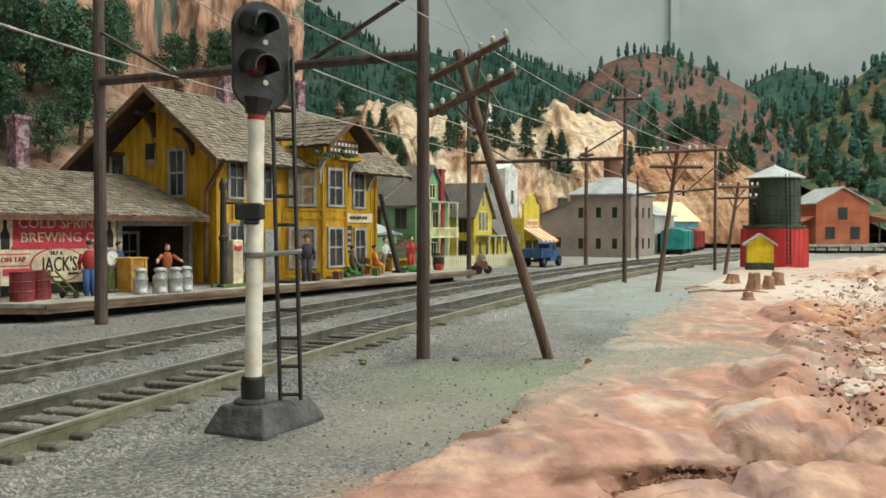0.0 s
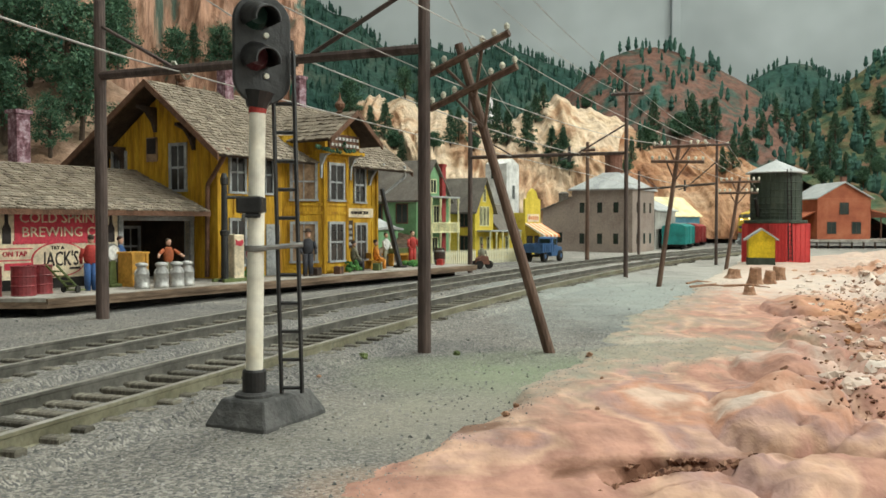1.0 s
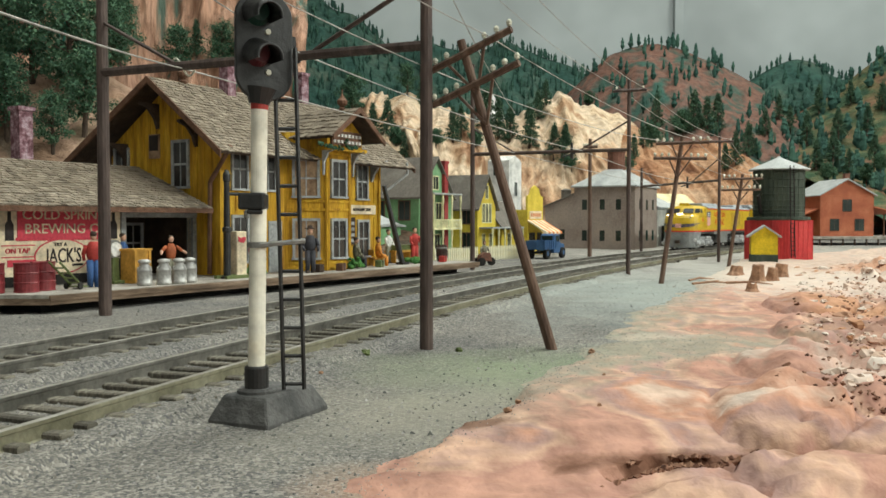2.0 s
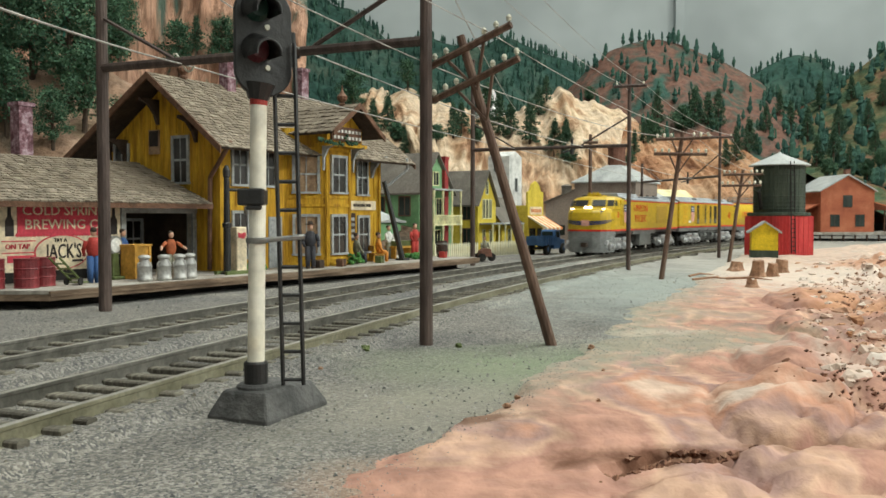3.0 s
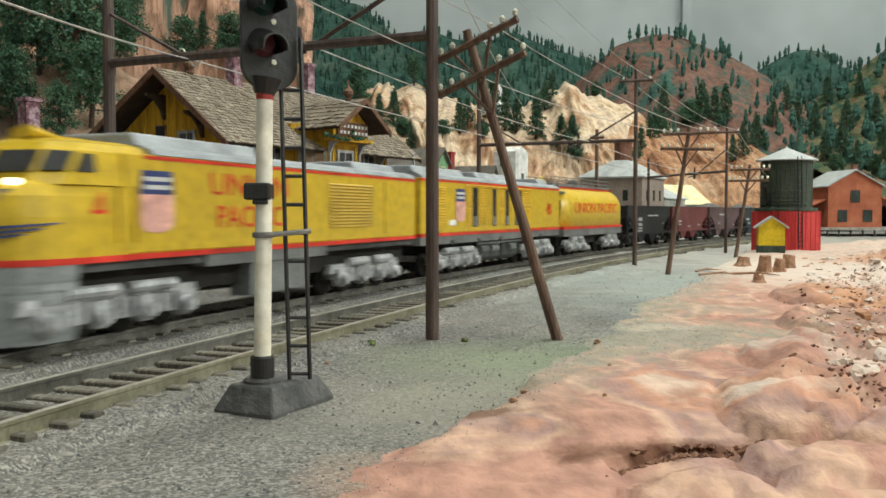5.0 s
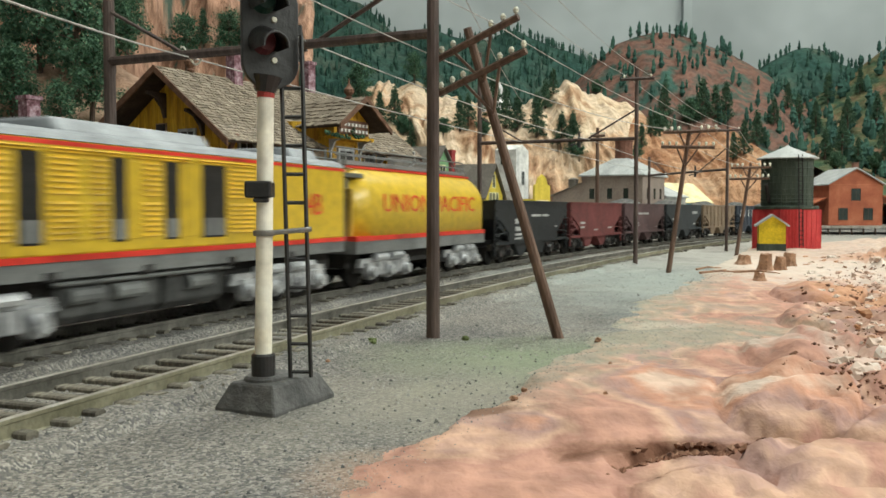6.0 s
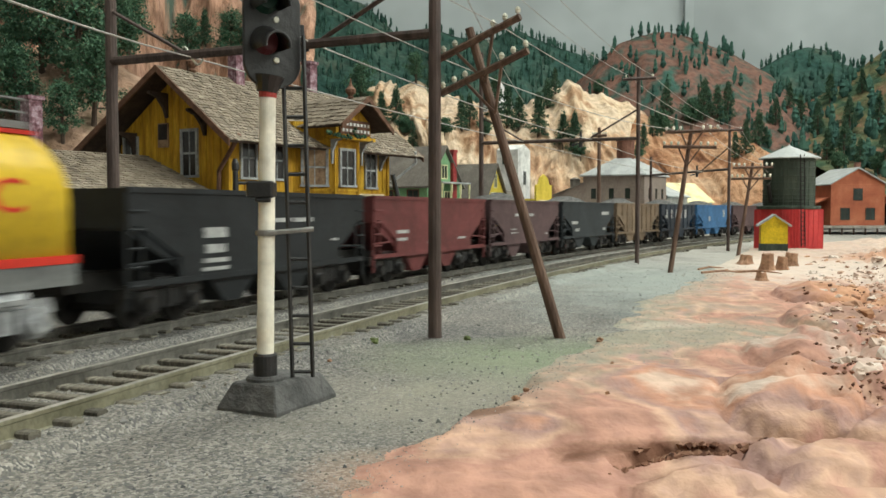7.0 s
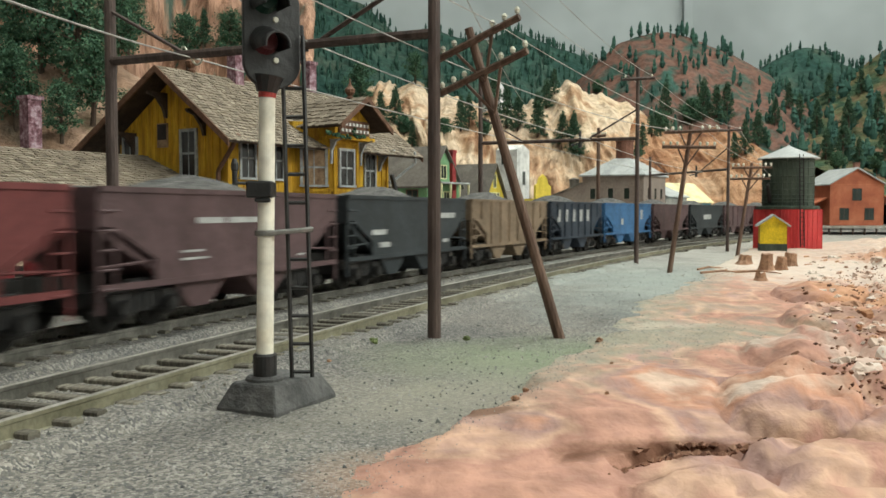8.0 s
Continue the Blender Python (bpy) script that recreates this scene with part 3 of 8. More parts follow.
def grid_mesh(name, xs, ys, fn, material, label, category, smooth=True):
    verts = [(x * CM, y * CM, fn(x, y) * CM) for y in ys for x in xs]
    n = len(xs)
    faces = [(j * n + i, j * n + i + 1, (j + 1) * n + i + 1, (j + 1) * n + i) for j in range(len(ys) - 1) for i in range(n - 1)]
    me = bpy.data.meshes.new(name)
    me.from_pydata(verts, [], faces)
    me.materials.append(M[material])
    for p in me.polygons:
        p.use_smooth = smooth
    return tagged(new(name, me), label, category, kind="structure")


def spread(a, b, n, power=1.0):
    return [a + (b - a) * (i / (n - 1)) ** power for i in range(n)]


def ground():
    xs = spread(-262, -62, 12) + spread(-60, -14, 20) + spread(-13.5, 14, 190) + spread(15, 120, 40) + spread(125, 322, 14)
    ys = spread(-60, 5, 10) + spread(6, 40, 210) + spread(40.4, 120, 150) + spread(125, 260, 20)
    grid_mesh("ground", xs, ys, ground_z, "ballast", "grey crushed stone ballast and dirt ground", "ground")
    xs = spread(-6, 26, 260) + spread(26.4, 70, 60)
    ys = spread(5, 9.2, 24) + spread(9.25, 11.2, 56) + spread(11.3, 36, 190) + spread(36.4, 78, 110)
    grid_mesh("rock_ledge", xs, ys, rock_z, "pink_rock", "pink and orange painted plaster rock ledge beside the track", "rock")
    bm = bmesh.new()
    rnd = random.Random(4)
    for i in range(9500):
        y = 7 + 40 * rnd.random() ** 1.8
        x = rnd.uniform(-0.55, 0.32) * y - 0.5
        edge = rock_edge(y)
        if x > edge + (1.0 if y > 11.5 else 0.0) * rnd.random() ** 3 or y > 47:
            continue
        r = rnd.uniform(0.012, 0.034) * (1.0 if rnd.random() < 0.97 else 2.0)
        z = max(ground_z(x, y), rock_z(x, y)) if x > edge - 1.5 else ground_z(x, y)
        p = [bm.verts.new((x + r * rnd.uniform(0.6, 1.3) * math.cos(w), y + r * rnd.uniform(0.6, 1.3) * math.sin(w), z + r * rnd.uniform(-0.3, 0.3))) for w in (0, 2.1, 4.2)]
        t = bm.verts.new((x, y, z + r * rnd.uniform(0.7, 1.2)))
        b = bm.verts.new((x, y, z - r))
        for k in range(3):
            bm.faces.new((p[k], p[(k + 1) % 3], t))
            bm.faces.new((p[(k + 1) % 3], p[k], b))
    # grit strewn over the inner border of the ledge
    for i in range(4200):
        if i < 2200:
            y = 9 + 36 * rnd.random() ** 1.6
            x = rock_edge(y) + rnd.gauss(0.1, 0.3) * (0.5 + y / 20)
        else:
            x, y = rnd.gauss(4.3, 1.5), rnd.gauss(20.3, 1.5)
        if x > 0.36 * y:
            continue
        r = rnd.uniform(0.008, 0.016) * (0.6 + y / 30)
        z = max(ground_z(x, y), rock_z(x, y))
        p = [bm.verts.new((x + r * math.cos(w), y + r * math.sin(w), z - 0.2 * r)) for w in (0.4, 2.5, 4.6)]
        t = bm.verts.new((x, y, z + r * 0.7))
        for k in range(3):
            bm.faces.new((p[k], p[(k + 1) % 3], t))
    tagged(part("loose_stones", bm, "stones"), "scattered loose grey ballast stones on the ground", "gravel", kind="stuff")
    # rusty rubble in the crevice and along the outer side of the ledge
    bm = bmesh.new()
    for i in range(1300):
        # these chips also darken the crevice, carrying its shade in their brown
        if i < 420:
            x = rnd.gauss(2.7, 0.34)
            y = 10.35 + 0.16 * math.sin(x * 3.1) + 0.22 * (x - 2.6) - rnd.uniform(-0.03, 0.5)
            r = rnd.uniform(0.015, 0.07)
        else:
            y = 11.5 + 30 * rnd.random() ** 1.5
            x = 0.468 * y + 0.03 * y * rnd.gauss(0, 1.0) + 0.25 * math.sin(y * 2.3)
            r = rnd.uniform(0.012, 0.05) * (0.6 + y / 40) * (2.2 if rnd.random() < 0.04 else 1.0)
        z = rock_z(x, y)
        p = [bm.verts.new((x + r * rnd.uniform(0.6, 1.5) * math.cos(w), y + r * rnd.uniform(0.6, 1.3) * math.sin(w), z + r * rnd.uniform(-0.3, 0.4))) for w in (0, 1.5, 3.0, 4.6)]
        t = bm.verts.new((x + r * 0.3, y, z + r * rnd.uniform(0.5, 1.0)))
        b = bm.verts.new((x, y, z - r))
        for k in range(4):
            bm.faces.new((p[k], p[(k + 1) % 4], t))
            bm.faces.new((p[(k + 1) % 4], p[k], b))
    tagged(part("rock_rubble", bm, "rust_chips"), "rusty brown rubble chips in the rock crevices", "rubble", kind="stuff")


def broken_rock():
    rnd = random.Random(19)
    bm = bmesh.new()
    for i in range(420):
        y = 12.5 + 42 * rnd.random() ** 1.35
        x = y * (0.40 + 0.16 * rnd.random() ** 0.8) + (0.7 if y < 20 else 0.0)
        r = rnd.uniform(0.05, 0.14) * (0.55 + y / 36) * (1.8 if rnd.random() < 0.1 else 1.0)
        blob(bm, (x, y, rock_z(x, y) + r * rnd.uniform(-0.45, -0.05)), r, i, 0.9, 8, 5, rnd.uniform(0.5, 0.9))
    tagged(part("broken_rock", bm, "broken_rock"), "jumbled cream, orange and brown broken plaster rock", "rock", kind="stuff")


# ---- hills: each a ridge of smooth humps with a slope falling towards the town ----
def hill(name, x0, x1, y_top, y_foot, z_foot, base, humps, material, label, rough=1.0, nx=110, ny=46, steep=1.0, lean=0.0, jag=0.0):
    def crest(x):
        return base + sum(h * math.exp(-((x - c) / w) ** 2) for c, h, w in humps)

    def place(i, j):
        x = x0 + (x1 - x0) * i / (nx - 1)
        k = j / (ny - 1)
        top = crest(x)
        y = y_foot + (y_top + lean * (x - x0) - y_foot) * k
        z = z_foot + (top - z_foot) * k ** steep
        w = math.sin(math.pi * min(1, k * 1.02)) * 0.9 + 0.1
        n = fbm(x + 13, z + 5, 0.06, 5)
        n2 = abs(noise.noise(Vector((x * 0.16, z * 0.05, y * 0.05)))) + 0.4 * abs(noise.noise(Vector((x * 0.5, z * 0.2, 2))))
        if jag:
            r1 = 1 - abs(noise.noise(Vector((x * 0.34, z * 0.06, 6.0)))) * 2
            r2 = 1 - abs(noise.noise(Vector((x * 0.95, z * 0.22, 1.0)))) * 2
            ledge = noise.noise(Vector((x * 0.05, z * 0.55, 2.0)))
            y -= jag * w * (2.2 * r1 + 1.0 * r2 + 1.4 * ledge)
            z += jag * k * (1.6 * noise.noise(Vector((x * 0.28, 3.0, k))) + 0.9 * noise.noise(Vector((x * 0.8, 7.0, k))))
        return (x + rough * 1.2 * noise.noise(Vector((x * 0.2, z * 0.2, 9))), y - rough * w * (4.0 * n + 5.0 * n2), z + rough * 0.6 * w * n + rough * 0.25 * noise.noise(Vector((x * 0.6, k * 3, 4))))
    pts = [[place(i, j) for i in range(nx)] for j in range(ny)]
    back = [(p[0], p[1] + 6, p[2] - 8) for p in pts[-1]]
    pts.append(back)
    verts = [tuple(c * CM for c in p) for row in pts for p in row]
    faces = [(j * nx + i, j * nx + i + 1, (j + 1) * nx + i + 1, (j + 1) * nx + i) for j in range(len(pts) - 1) for i in range(nx - 1)]
    me = bpy.data.meshes.new(name)
    me.from_pydata(verts, [], faces)
    me.materials.append(M[material])
    for p in me.polygons:
        p.use_smooth = True
    tagged(new(name, me), label, "hill", kind="structure")
    return pts


def little_trees(name, pts, count, h0, h1, seed, label, rows=(0.1, 1.0), thin=0.30, crest=0):
    """A far wood: ragged little columnar trees joined into one object."""
    rnd = random.Random(seed)
    bm = bmesh.new()
    ny, nx = len(pts) - 1, len(pts[0])
    for k in range(count + crest):
        i = rnd.randrange(nx)
        j = ny - 1 if k >= count else int((rows[0] + (rows[1] - rows[0]) * rnd.random()) * (ny - 1))
        x, y, z = pts[j][i]
        x += rnd.uniform(-0.8, 0.8)
        h = rnd.uniform(h0, h1)
        rod(bm, (x, y, z - 0.4), (x, y, z + h * 0.3), 0.05 * h, 0.04 * h, 3)
        w0, n = rnd.random() * 6, 6
        rings = []
        for f, k in ((-0.02, 0.45), (0.24, 1.0), (0.45, 0.72), (0.58, 0.88), (0.76, 0.52), (0.88, 0.46)):
            r = thin * h * k * rnd.uniform(0.75, 1.15)
            rings.append([bm.verts.new((x + r * rnd.uniform(0.6, 1.2) * math.cos(w0 + 6.283 * q / n), y - 0.3 + r * rnd.uniform(0.6, 1.2) * math.sin(w0 + 6.283 * q / n), z + h * (f + rnd.uniform(-0.05, 0.05)))) for q in range(n)])
        top = bm.verts.new((x + rnd.uniform(-0.05, 0.05) * h, y - 0.3, z + h))
        for lo, hi in zip(rings, rings[1:]):
            for q in range(n):
                bm.faces.new((lo[q], lo[(q + 1) % n], hi[(q + 1) % n], hi[q]))
        for q in range(n):
            bm.faces.new((rings[-1][q], rings[-1][(q + 1) % n], top))
    tagged(part(name, bm, "needle"), label, "trees", kind="stuff")


def hills():
    # far blue-green mountains
    p = hill("hill_far_left", -60, 46, 236, 200, 4, 8, [(-40, 35, 7.5), (-33, 31, 7.5), (-24, 35.5, 7.5), (-15, 27.5, 7.5), (-5, 33, 7.5), (5, 29.5, 7.5), (15, 31, 7.5), (24, 26.2, 7.5), (33, 25, 7.5), (42, 21.5, 7.5), (50, 11.5, 7.5)], "green_hill", "far dark blue-green wooded mountain", 0.6)
    little_trees("far_left_wood", p, 900, 1.4, 2.8, 1, "dark far conifers on the mountain", (0.45, 1.0), 0.17, 120)
    p = hill("hill_far_right", 60, 150, 232, 195, 4, 8, [(66, 14, 9), (76, 17.2, 9), (85, 19.3, 9), (94, 23, 9), (103, 17.5, 9), (113, 21.5, 9), (126, 25.5, 9), (138, 22, 9)], "green_hill", "rounded dark green wooded hill", 0.6)
    little_trees("far_right_wood", p, 420, 1.4, 2.6, 2, "dark conifers on the rounded hill", (0.4, 1.0), 0.20, 90)
    p = hill("hill_red", 2, 112, 198, 150, 2, 8, [(10, 1.3, 9), (19, 7.4, 9), (28, 13.9, 9), (37, 18.4, 9), (46, 20.4, 9), (55, 18.2, 9), (64, 16.3, 9), (73, 14, 9), (84, 10, 9), (98, 5, 9)], "red_hill", "red earth hill dotted with conifers", 0.9)
    little_trees("red_hill_wood", p, 420, 1.6, 3.4, 3, "dark conifers dotted over the red hill", (0.25, 1.0), 0.20, 60)
    p = hill("hill_east", 62, 190, 190, 120, 2, 6, [(60, 6, 11), (69, 8.5, 11), (78, 8.9, 11), (87, 11.9, 11), (96, 17.5, 11), (106, 22.2, 11), (120, 40, 11), (136, 30, 11), (150, 46, 11), (168, 40, 14)], "mixed_hill", "scrubby green and brown hillside", 1.0)
    little_trees("east_wood", p, 800, 1.8, 3.8, 5, "dark green scrub and conifers on the slope", (0.2, 1.0), 0.26, 60)
    # cream and orange cliffs behind the town
    hill("cliff_cream", -26, 33, 150, 128, 1, 8, [(-24, 6.4, 6), (-17, 9.6, 6), (-10, 11.5, 6), (-3, 9.8, 6), (4, 8.6, 6), (11, 6.6, 6), (18, 11.6, 6), (25, 9.4, 6), (32, 8.5, 6)], "cream_rock", "cream and ochre rock cliff behind the town", 1.0, nx=240, ny=90, steep=0.75, jag=1.0)
    hill("cliff_pale", 0, 20, 168, 152, 6, 13, [(9, 13.5, 4.2), (5, 3, 3)], "pale_rock", "pale grey-white rock face above the cream cliff", 0.4, nx=70, ny=40, steep=0.7, jag=0.4)
    hill("cliff_orange", 26, 58, 148, 122, 1, 13, [(30, 6, 6), (44, 4, 6), (60, -9, 6)], "orange_rock", "orange rock cliff behind the station yard", 0.8, nx=160, ny=70, steep=0.6, jag=0.8)
    # tall salmon cliff and brown slope behind the depot
    hill("cliff_salmon", -52, -14.5, 104, 90, 6, 36, [(-30, 10, 14)], "pink_cliff", "tall salmon pink cliff streaked with green", 0.45, nx=160, ny=70, steep=0.7, jag=0.5)
    hill("slope_brown", -64, -2, 76, 56, 0, 6.5, [(-34, 10, 9), (-22, 4, 8), (-54, 8, 9)], "brown_slope", "sandy brown slope behind the depot", 0.8)


# ---- trees: rooted where a camera ray through a pixel meets the slopes, to fit its view ----
def land(column, row):
    """The slope that the camera sees at a pixel column and row, at 1560 pixels focal length."""
    way = Vector(((column - 784) / 1560, 1, (394 - row) / 1560)).normalized()
    hit, place, _, _, _, _ = scene.ray_cast(bpy.context.evaluated_depsgraph_get(), Vector((0, 0, EYE_Z * CM)) + way * 0.3, way)
    return place / CM if hit else None


def tree_mesh(seed, h, r, conifer):
    rnd = random.Random(seed)
    bt, bc = bmesh.new(), bmesh.new()
    rod(bt, (0, 0, -0.6), (0.03 * h, 0, h * 0.5), 0.035 * h, 0.024 * h, 7)
    rod(bt, (0.03 * h, 0, h * 0.5), (0.02 * h, 0.02 * h, h * 0.93), 0.024 * h, 0.006 * h, 6)
    limbs, n = [], 34 if conifer else 26
    for k in range(n):
        q = (0.08 if conifer else 0.22) + (0.88 if conifer else 0.72) * k / n
        a = k * 2.4 + rnd.random()
        if conifer:
            reach = r * (1.06 - q) * rnd.uniform(0.65, 1.2)
        else:
            reach = r * rnd.uniform(0.45, 1.1) * math.sin(math.pi * min(0.97, max(0.1, q - 0.02))) ** 0.7
        p0 = Vector((0.03 * h, 0, h * q))
        p1 = p0 + Vector((reach * math.cos(a), reach * math.sin(a), h * (-0.02 if conifer else rnd.uniform(0.0, 0.10))))
        rod(bt, p0, p1, 0.010 * h, 0.004 * h, 4)
        limbs.append((p0, p1))
    limbs.append((Vector((0, 0, h * 0.85)), Vector((0.02 * h, 0, h * 1.0))))
    for p0, p1 in limbs:
        for c in range(3):
            c0 = p0 + (p1 - p0) * (0.45 + 0.3 * c + rnd.uniform(-0.1, 0.1))
            size = (0.20 if conifer else 0.27) * r * rnd.uniform(0.7, 1.25) + 0.05
            for k in range(34 if conifer else 60):
                d = Vector((rnd.gauss(0, 1), rnd.gauss(0, 1), rnd.gauss(0, 0.75))).normalized() * size * rnd.random() ** 0.45
                s = rnd.uniform(0.04, 0.075) * (r * 0.45 + 0.6)
                a, b = Vector((rnd.gauss(0, 1), rnd.gauss(0, 1), rnd.gauss(0, 1))).normalized() * s, Vector((rnd.gauss(0, 1), rnd.gauss(0, 1), rnd.gauss(0, 1))).normalized() * s
                o = c0 + d
                bc.faces.new([bc.verts.new(o - a - b), bc.verts.new(o + a - b * 0.6), bc.verts.new(o + a * 0.6 + b), bc.verts.new(o - a * 0.7 + b * 0.8)])
    return bt, bc


def trees():
    models = []
    for i, (h, r, con) in enumerate(((8.0, 2.7, False), (9.0, 3.2, False), (6.0, 1.75, True), (5.2, 1.7, True), (3.0, 1.5, False))):
        bt, bc = tree_mesh(40 + i, h, r, con)
        tm, cm = mesh_of(bt, "trunk", "bark"), bpy.data.meshes.new("crown")
        for v in bc.verts:
            v.co *= CM
        bc.to_mesh(cm)
        bc.free()
        cm.materials.append(M["pine" if con else "foliage"])
        models.append((tm, cm, con, h))
    rnd = random.Random(6)
    spots = []
    # pixel column, root row, model, height in pixels, to fit the camera's view
    for c, r, k, tall in ((60, 150, 0, 170), (125, 195, 1, 200), (15, 250, 0, 150), (190, 150, 1, 150), (150, 245, 0, 150), (20, 90, 1, 170), (215, 120, 0, 130), (95, 275, 1, 110), (5, 180, 0, 120),
                          (320, 150, 0, 100), (395, 140, 1, 95), (440, 120, 0, 80), (350, 100, 2, 60), (560, 200, 0, 75), (590, 175, 0, 80), (625, 215, 1, 80), (640, 140, 0, 70), (575, 150, 1, 70), (690, 150, 0, 60), (480, 180, 0, 70), (610, 120, 2, 70), (640, 100, 2, 60), (650, 85, 2, 50),
                          (660, 245, 2, 60), (684, 240, 3, 62), (716, 285, 2, 45), (720, 172, 0, 55), (748, 190, 2, 60), (800, 255, 2, 62), (815, 240, 3, 50), (880, 250, 2, 75), (860, 235, 3, 75), (900, 255, 2, 65),
                          (935, 265, 2, 78), (950, 215, 3, 50), (965, 190, 2, 45), (978, 280, 3, 58), (998, 292, 2, 65), (1000, 262, 3, 42), (1120, 285, 2, 45), (1135, 265, 3, 40), (1250, 240, 2, 65), (1225, 235, 3, 70), (1160, 228, 2, 58), (1268, 236, 2, 66), (1205, 244, 4, 46), (1150, 262, 4, 40), (1040, 190, 4, 24), (1300, 295, 2, 60), (1322, 280, 3, 60), (1280, 305, 2, 48),
                          (1440, 305, 2, 55), (1470, 292, 3, 58), (1500, 308, 2, 42), (1545, 288, 3, 50), (1425, 255, 2, 55), (1480, 245, 3, 50), (1530, 238, 2, 52), (1555, 200, 3, 50), (1395, 240, 2, 50), (1350, 245, 3, 48), (1375, 215, 2, 45), (1445, 200, 3, 45), (1500, 190, 2, 45),
                          (640, 268, 4, 35), (840, 265, 4, 32), (1010, 302, 4, 26), (1110, 302, 4, 22), (1460, 322, 4, 30), (1530, 325, 4, 32), (1420, 318, 4, 26), (260, 270, 4, 40), (700, 262, 4, 34), (770, 262, 4, 30), (1555, 305, 4, 30)):
        spots.append((c, r, k, tall))
    found = [(land(c, r), k, tall) for c, r, k, tall in spots]
    for p, k, tall in found:
        if p is None or p.y > 205:
            continue
        tm, cm, con, h = models[k]
        s = min(1.6, tall * p.y / 1560 / h)
        t = thing("conifer" if con else "pine_tree", "blue-green model conifer on the rocky slope" if con else "dark green bushy model tree on the hillside", "tree", spot(p.x, p.y, p.z - 0.1, rnd.random() * 360), group="model trees")
        t.scale = (s, s, s)
        for name, me in (("trunk", tm), ("crown", cm)):
            ob = new(name, me)
            ob.parent = t


# ---- railway ----
def track(name, off, s0, s1, rail_mats, label):
    t = thing(name, label, "railway track", Matrix(), group="main line tracks", kind="structure")
    for side, mt in ((-0.825, rail_mats[0]), (0.825, rail_mats[1])):
        bm = bmesh.new()
        prof = [(-0.12, 0.06), (0.12, 0.06), (0.035, 0.11), (0.035, 0.28), (0.065, 0.30), (0.065, RAIL_Z), (-0.065, RAIL_Z), (-0.065, 0.30), (-0.035, 0.28), (-0.035, 0.11)]
        rings = []
        n = 150
        for i in range(n + 1):
            s = s0 + (s1 - s0) * i / n
            x, y, h = line(s, off + side)
            nx, ny = -math.sin(h), math.cos(h)
            rings.append([bm.verts.new((x + nx * a, y + ny * a, z)) for a, z in prof])
        for lo, hi in zip(rings, rings[1:]):
            for k in range(len(prof)):
                bm.faces.new((lo[k], lo[(k + 1) % len(prof)], hi[(k + 1) % len(prof)], hi[k]))
        rail = part("rail", bm, mt, t)
        bm = bmesh.new()
        rings = []
        for i in range(n + 1):
            x, y, h = line(s0 + (s1 - s0) * i / n, off + side)
            nx, ny = -math.sin(h), math.cos(h)
            rings.append([bm.verts.new((x + nx * a, y + ny * a, z)) for a, z in ((-0.055, RAIL_Z + 0.001), (0.055, RAIL_Z + 0.001), (0.04, RAIL_Z + 0.008), (-0.04, RAIL_Z + 0.008))])
        for lo, hi in zip(rings, rings[1:]):
            for k in range(4):
                bm.faces.new((lo[k], lo[(k + 1) % 4], hi[(k + 1) % 4], hi[k]))
        part("rail_head", bm, "rail_head", rail, "worn running surface of the rail, its shine put into the paler colour")
    me = []
    rnd = random.Random(11)
    for v in range(3):
        bm = bmesh.new()
        w, l = 0.105 + 0.015 * v, 1.14 + 0.05 * v
        prism(bm, [(-w, -0.12), (w, -0.12), (w, 0.045), (w - 0.03, 0.07), (-w + 0.03, 0.07), (-w, 0.045)], "y", -l, l)
        me.append(mesh_of(bm, "tie", "tie"))
    s = s0
    k = 0
    while s < s1 and k < 148:
        x, y, h = line(s, off)
        ob = new("tie", me[rnd.randrange(3)])
        ob.parent = t
        ob.matrix_basis = spot(x + rnd.uniform(-0.06, 0.06), y, rnd.uniform(0.08, 0.11), math.degrees(h) + rnd.uniform(-2, 2))
        s += 0.64
        k += 1


# ---- telegraph and line poles ----
def insulator(bm, x, y, z, k=1.0):
    lathe(bm, [(0.05 * k, 0), (0.05 * k, 0.1 * k), (0.11 * k, 0.12 * k), (0.10 * k, 0.2 * k), (0.13 * k, 0.22 * k), (0.1 * k, 0.3 * k), (0.05 * k, 0.36 * k)], 8, x, y, z)


def line_pole(x, y, h, r, label, lean=(0, 0), z=0.0):
    t = thing("line_pole", label, "pole", spot(x, y, z), group="line poles beside the track")
    bm = bmesh.new()
    rod(bm, (0, 0, -0.3), (lean[0], lean[1], h), r, r * 0.8, 12)
    part("pole_shaft", bm, "pole", t, smooth=False)
    return t


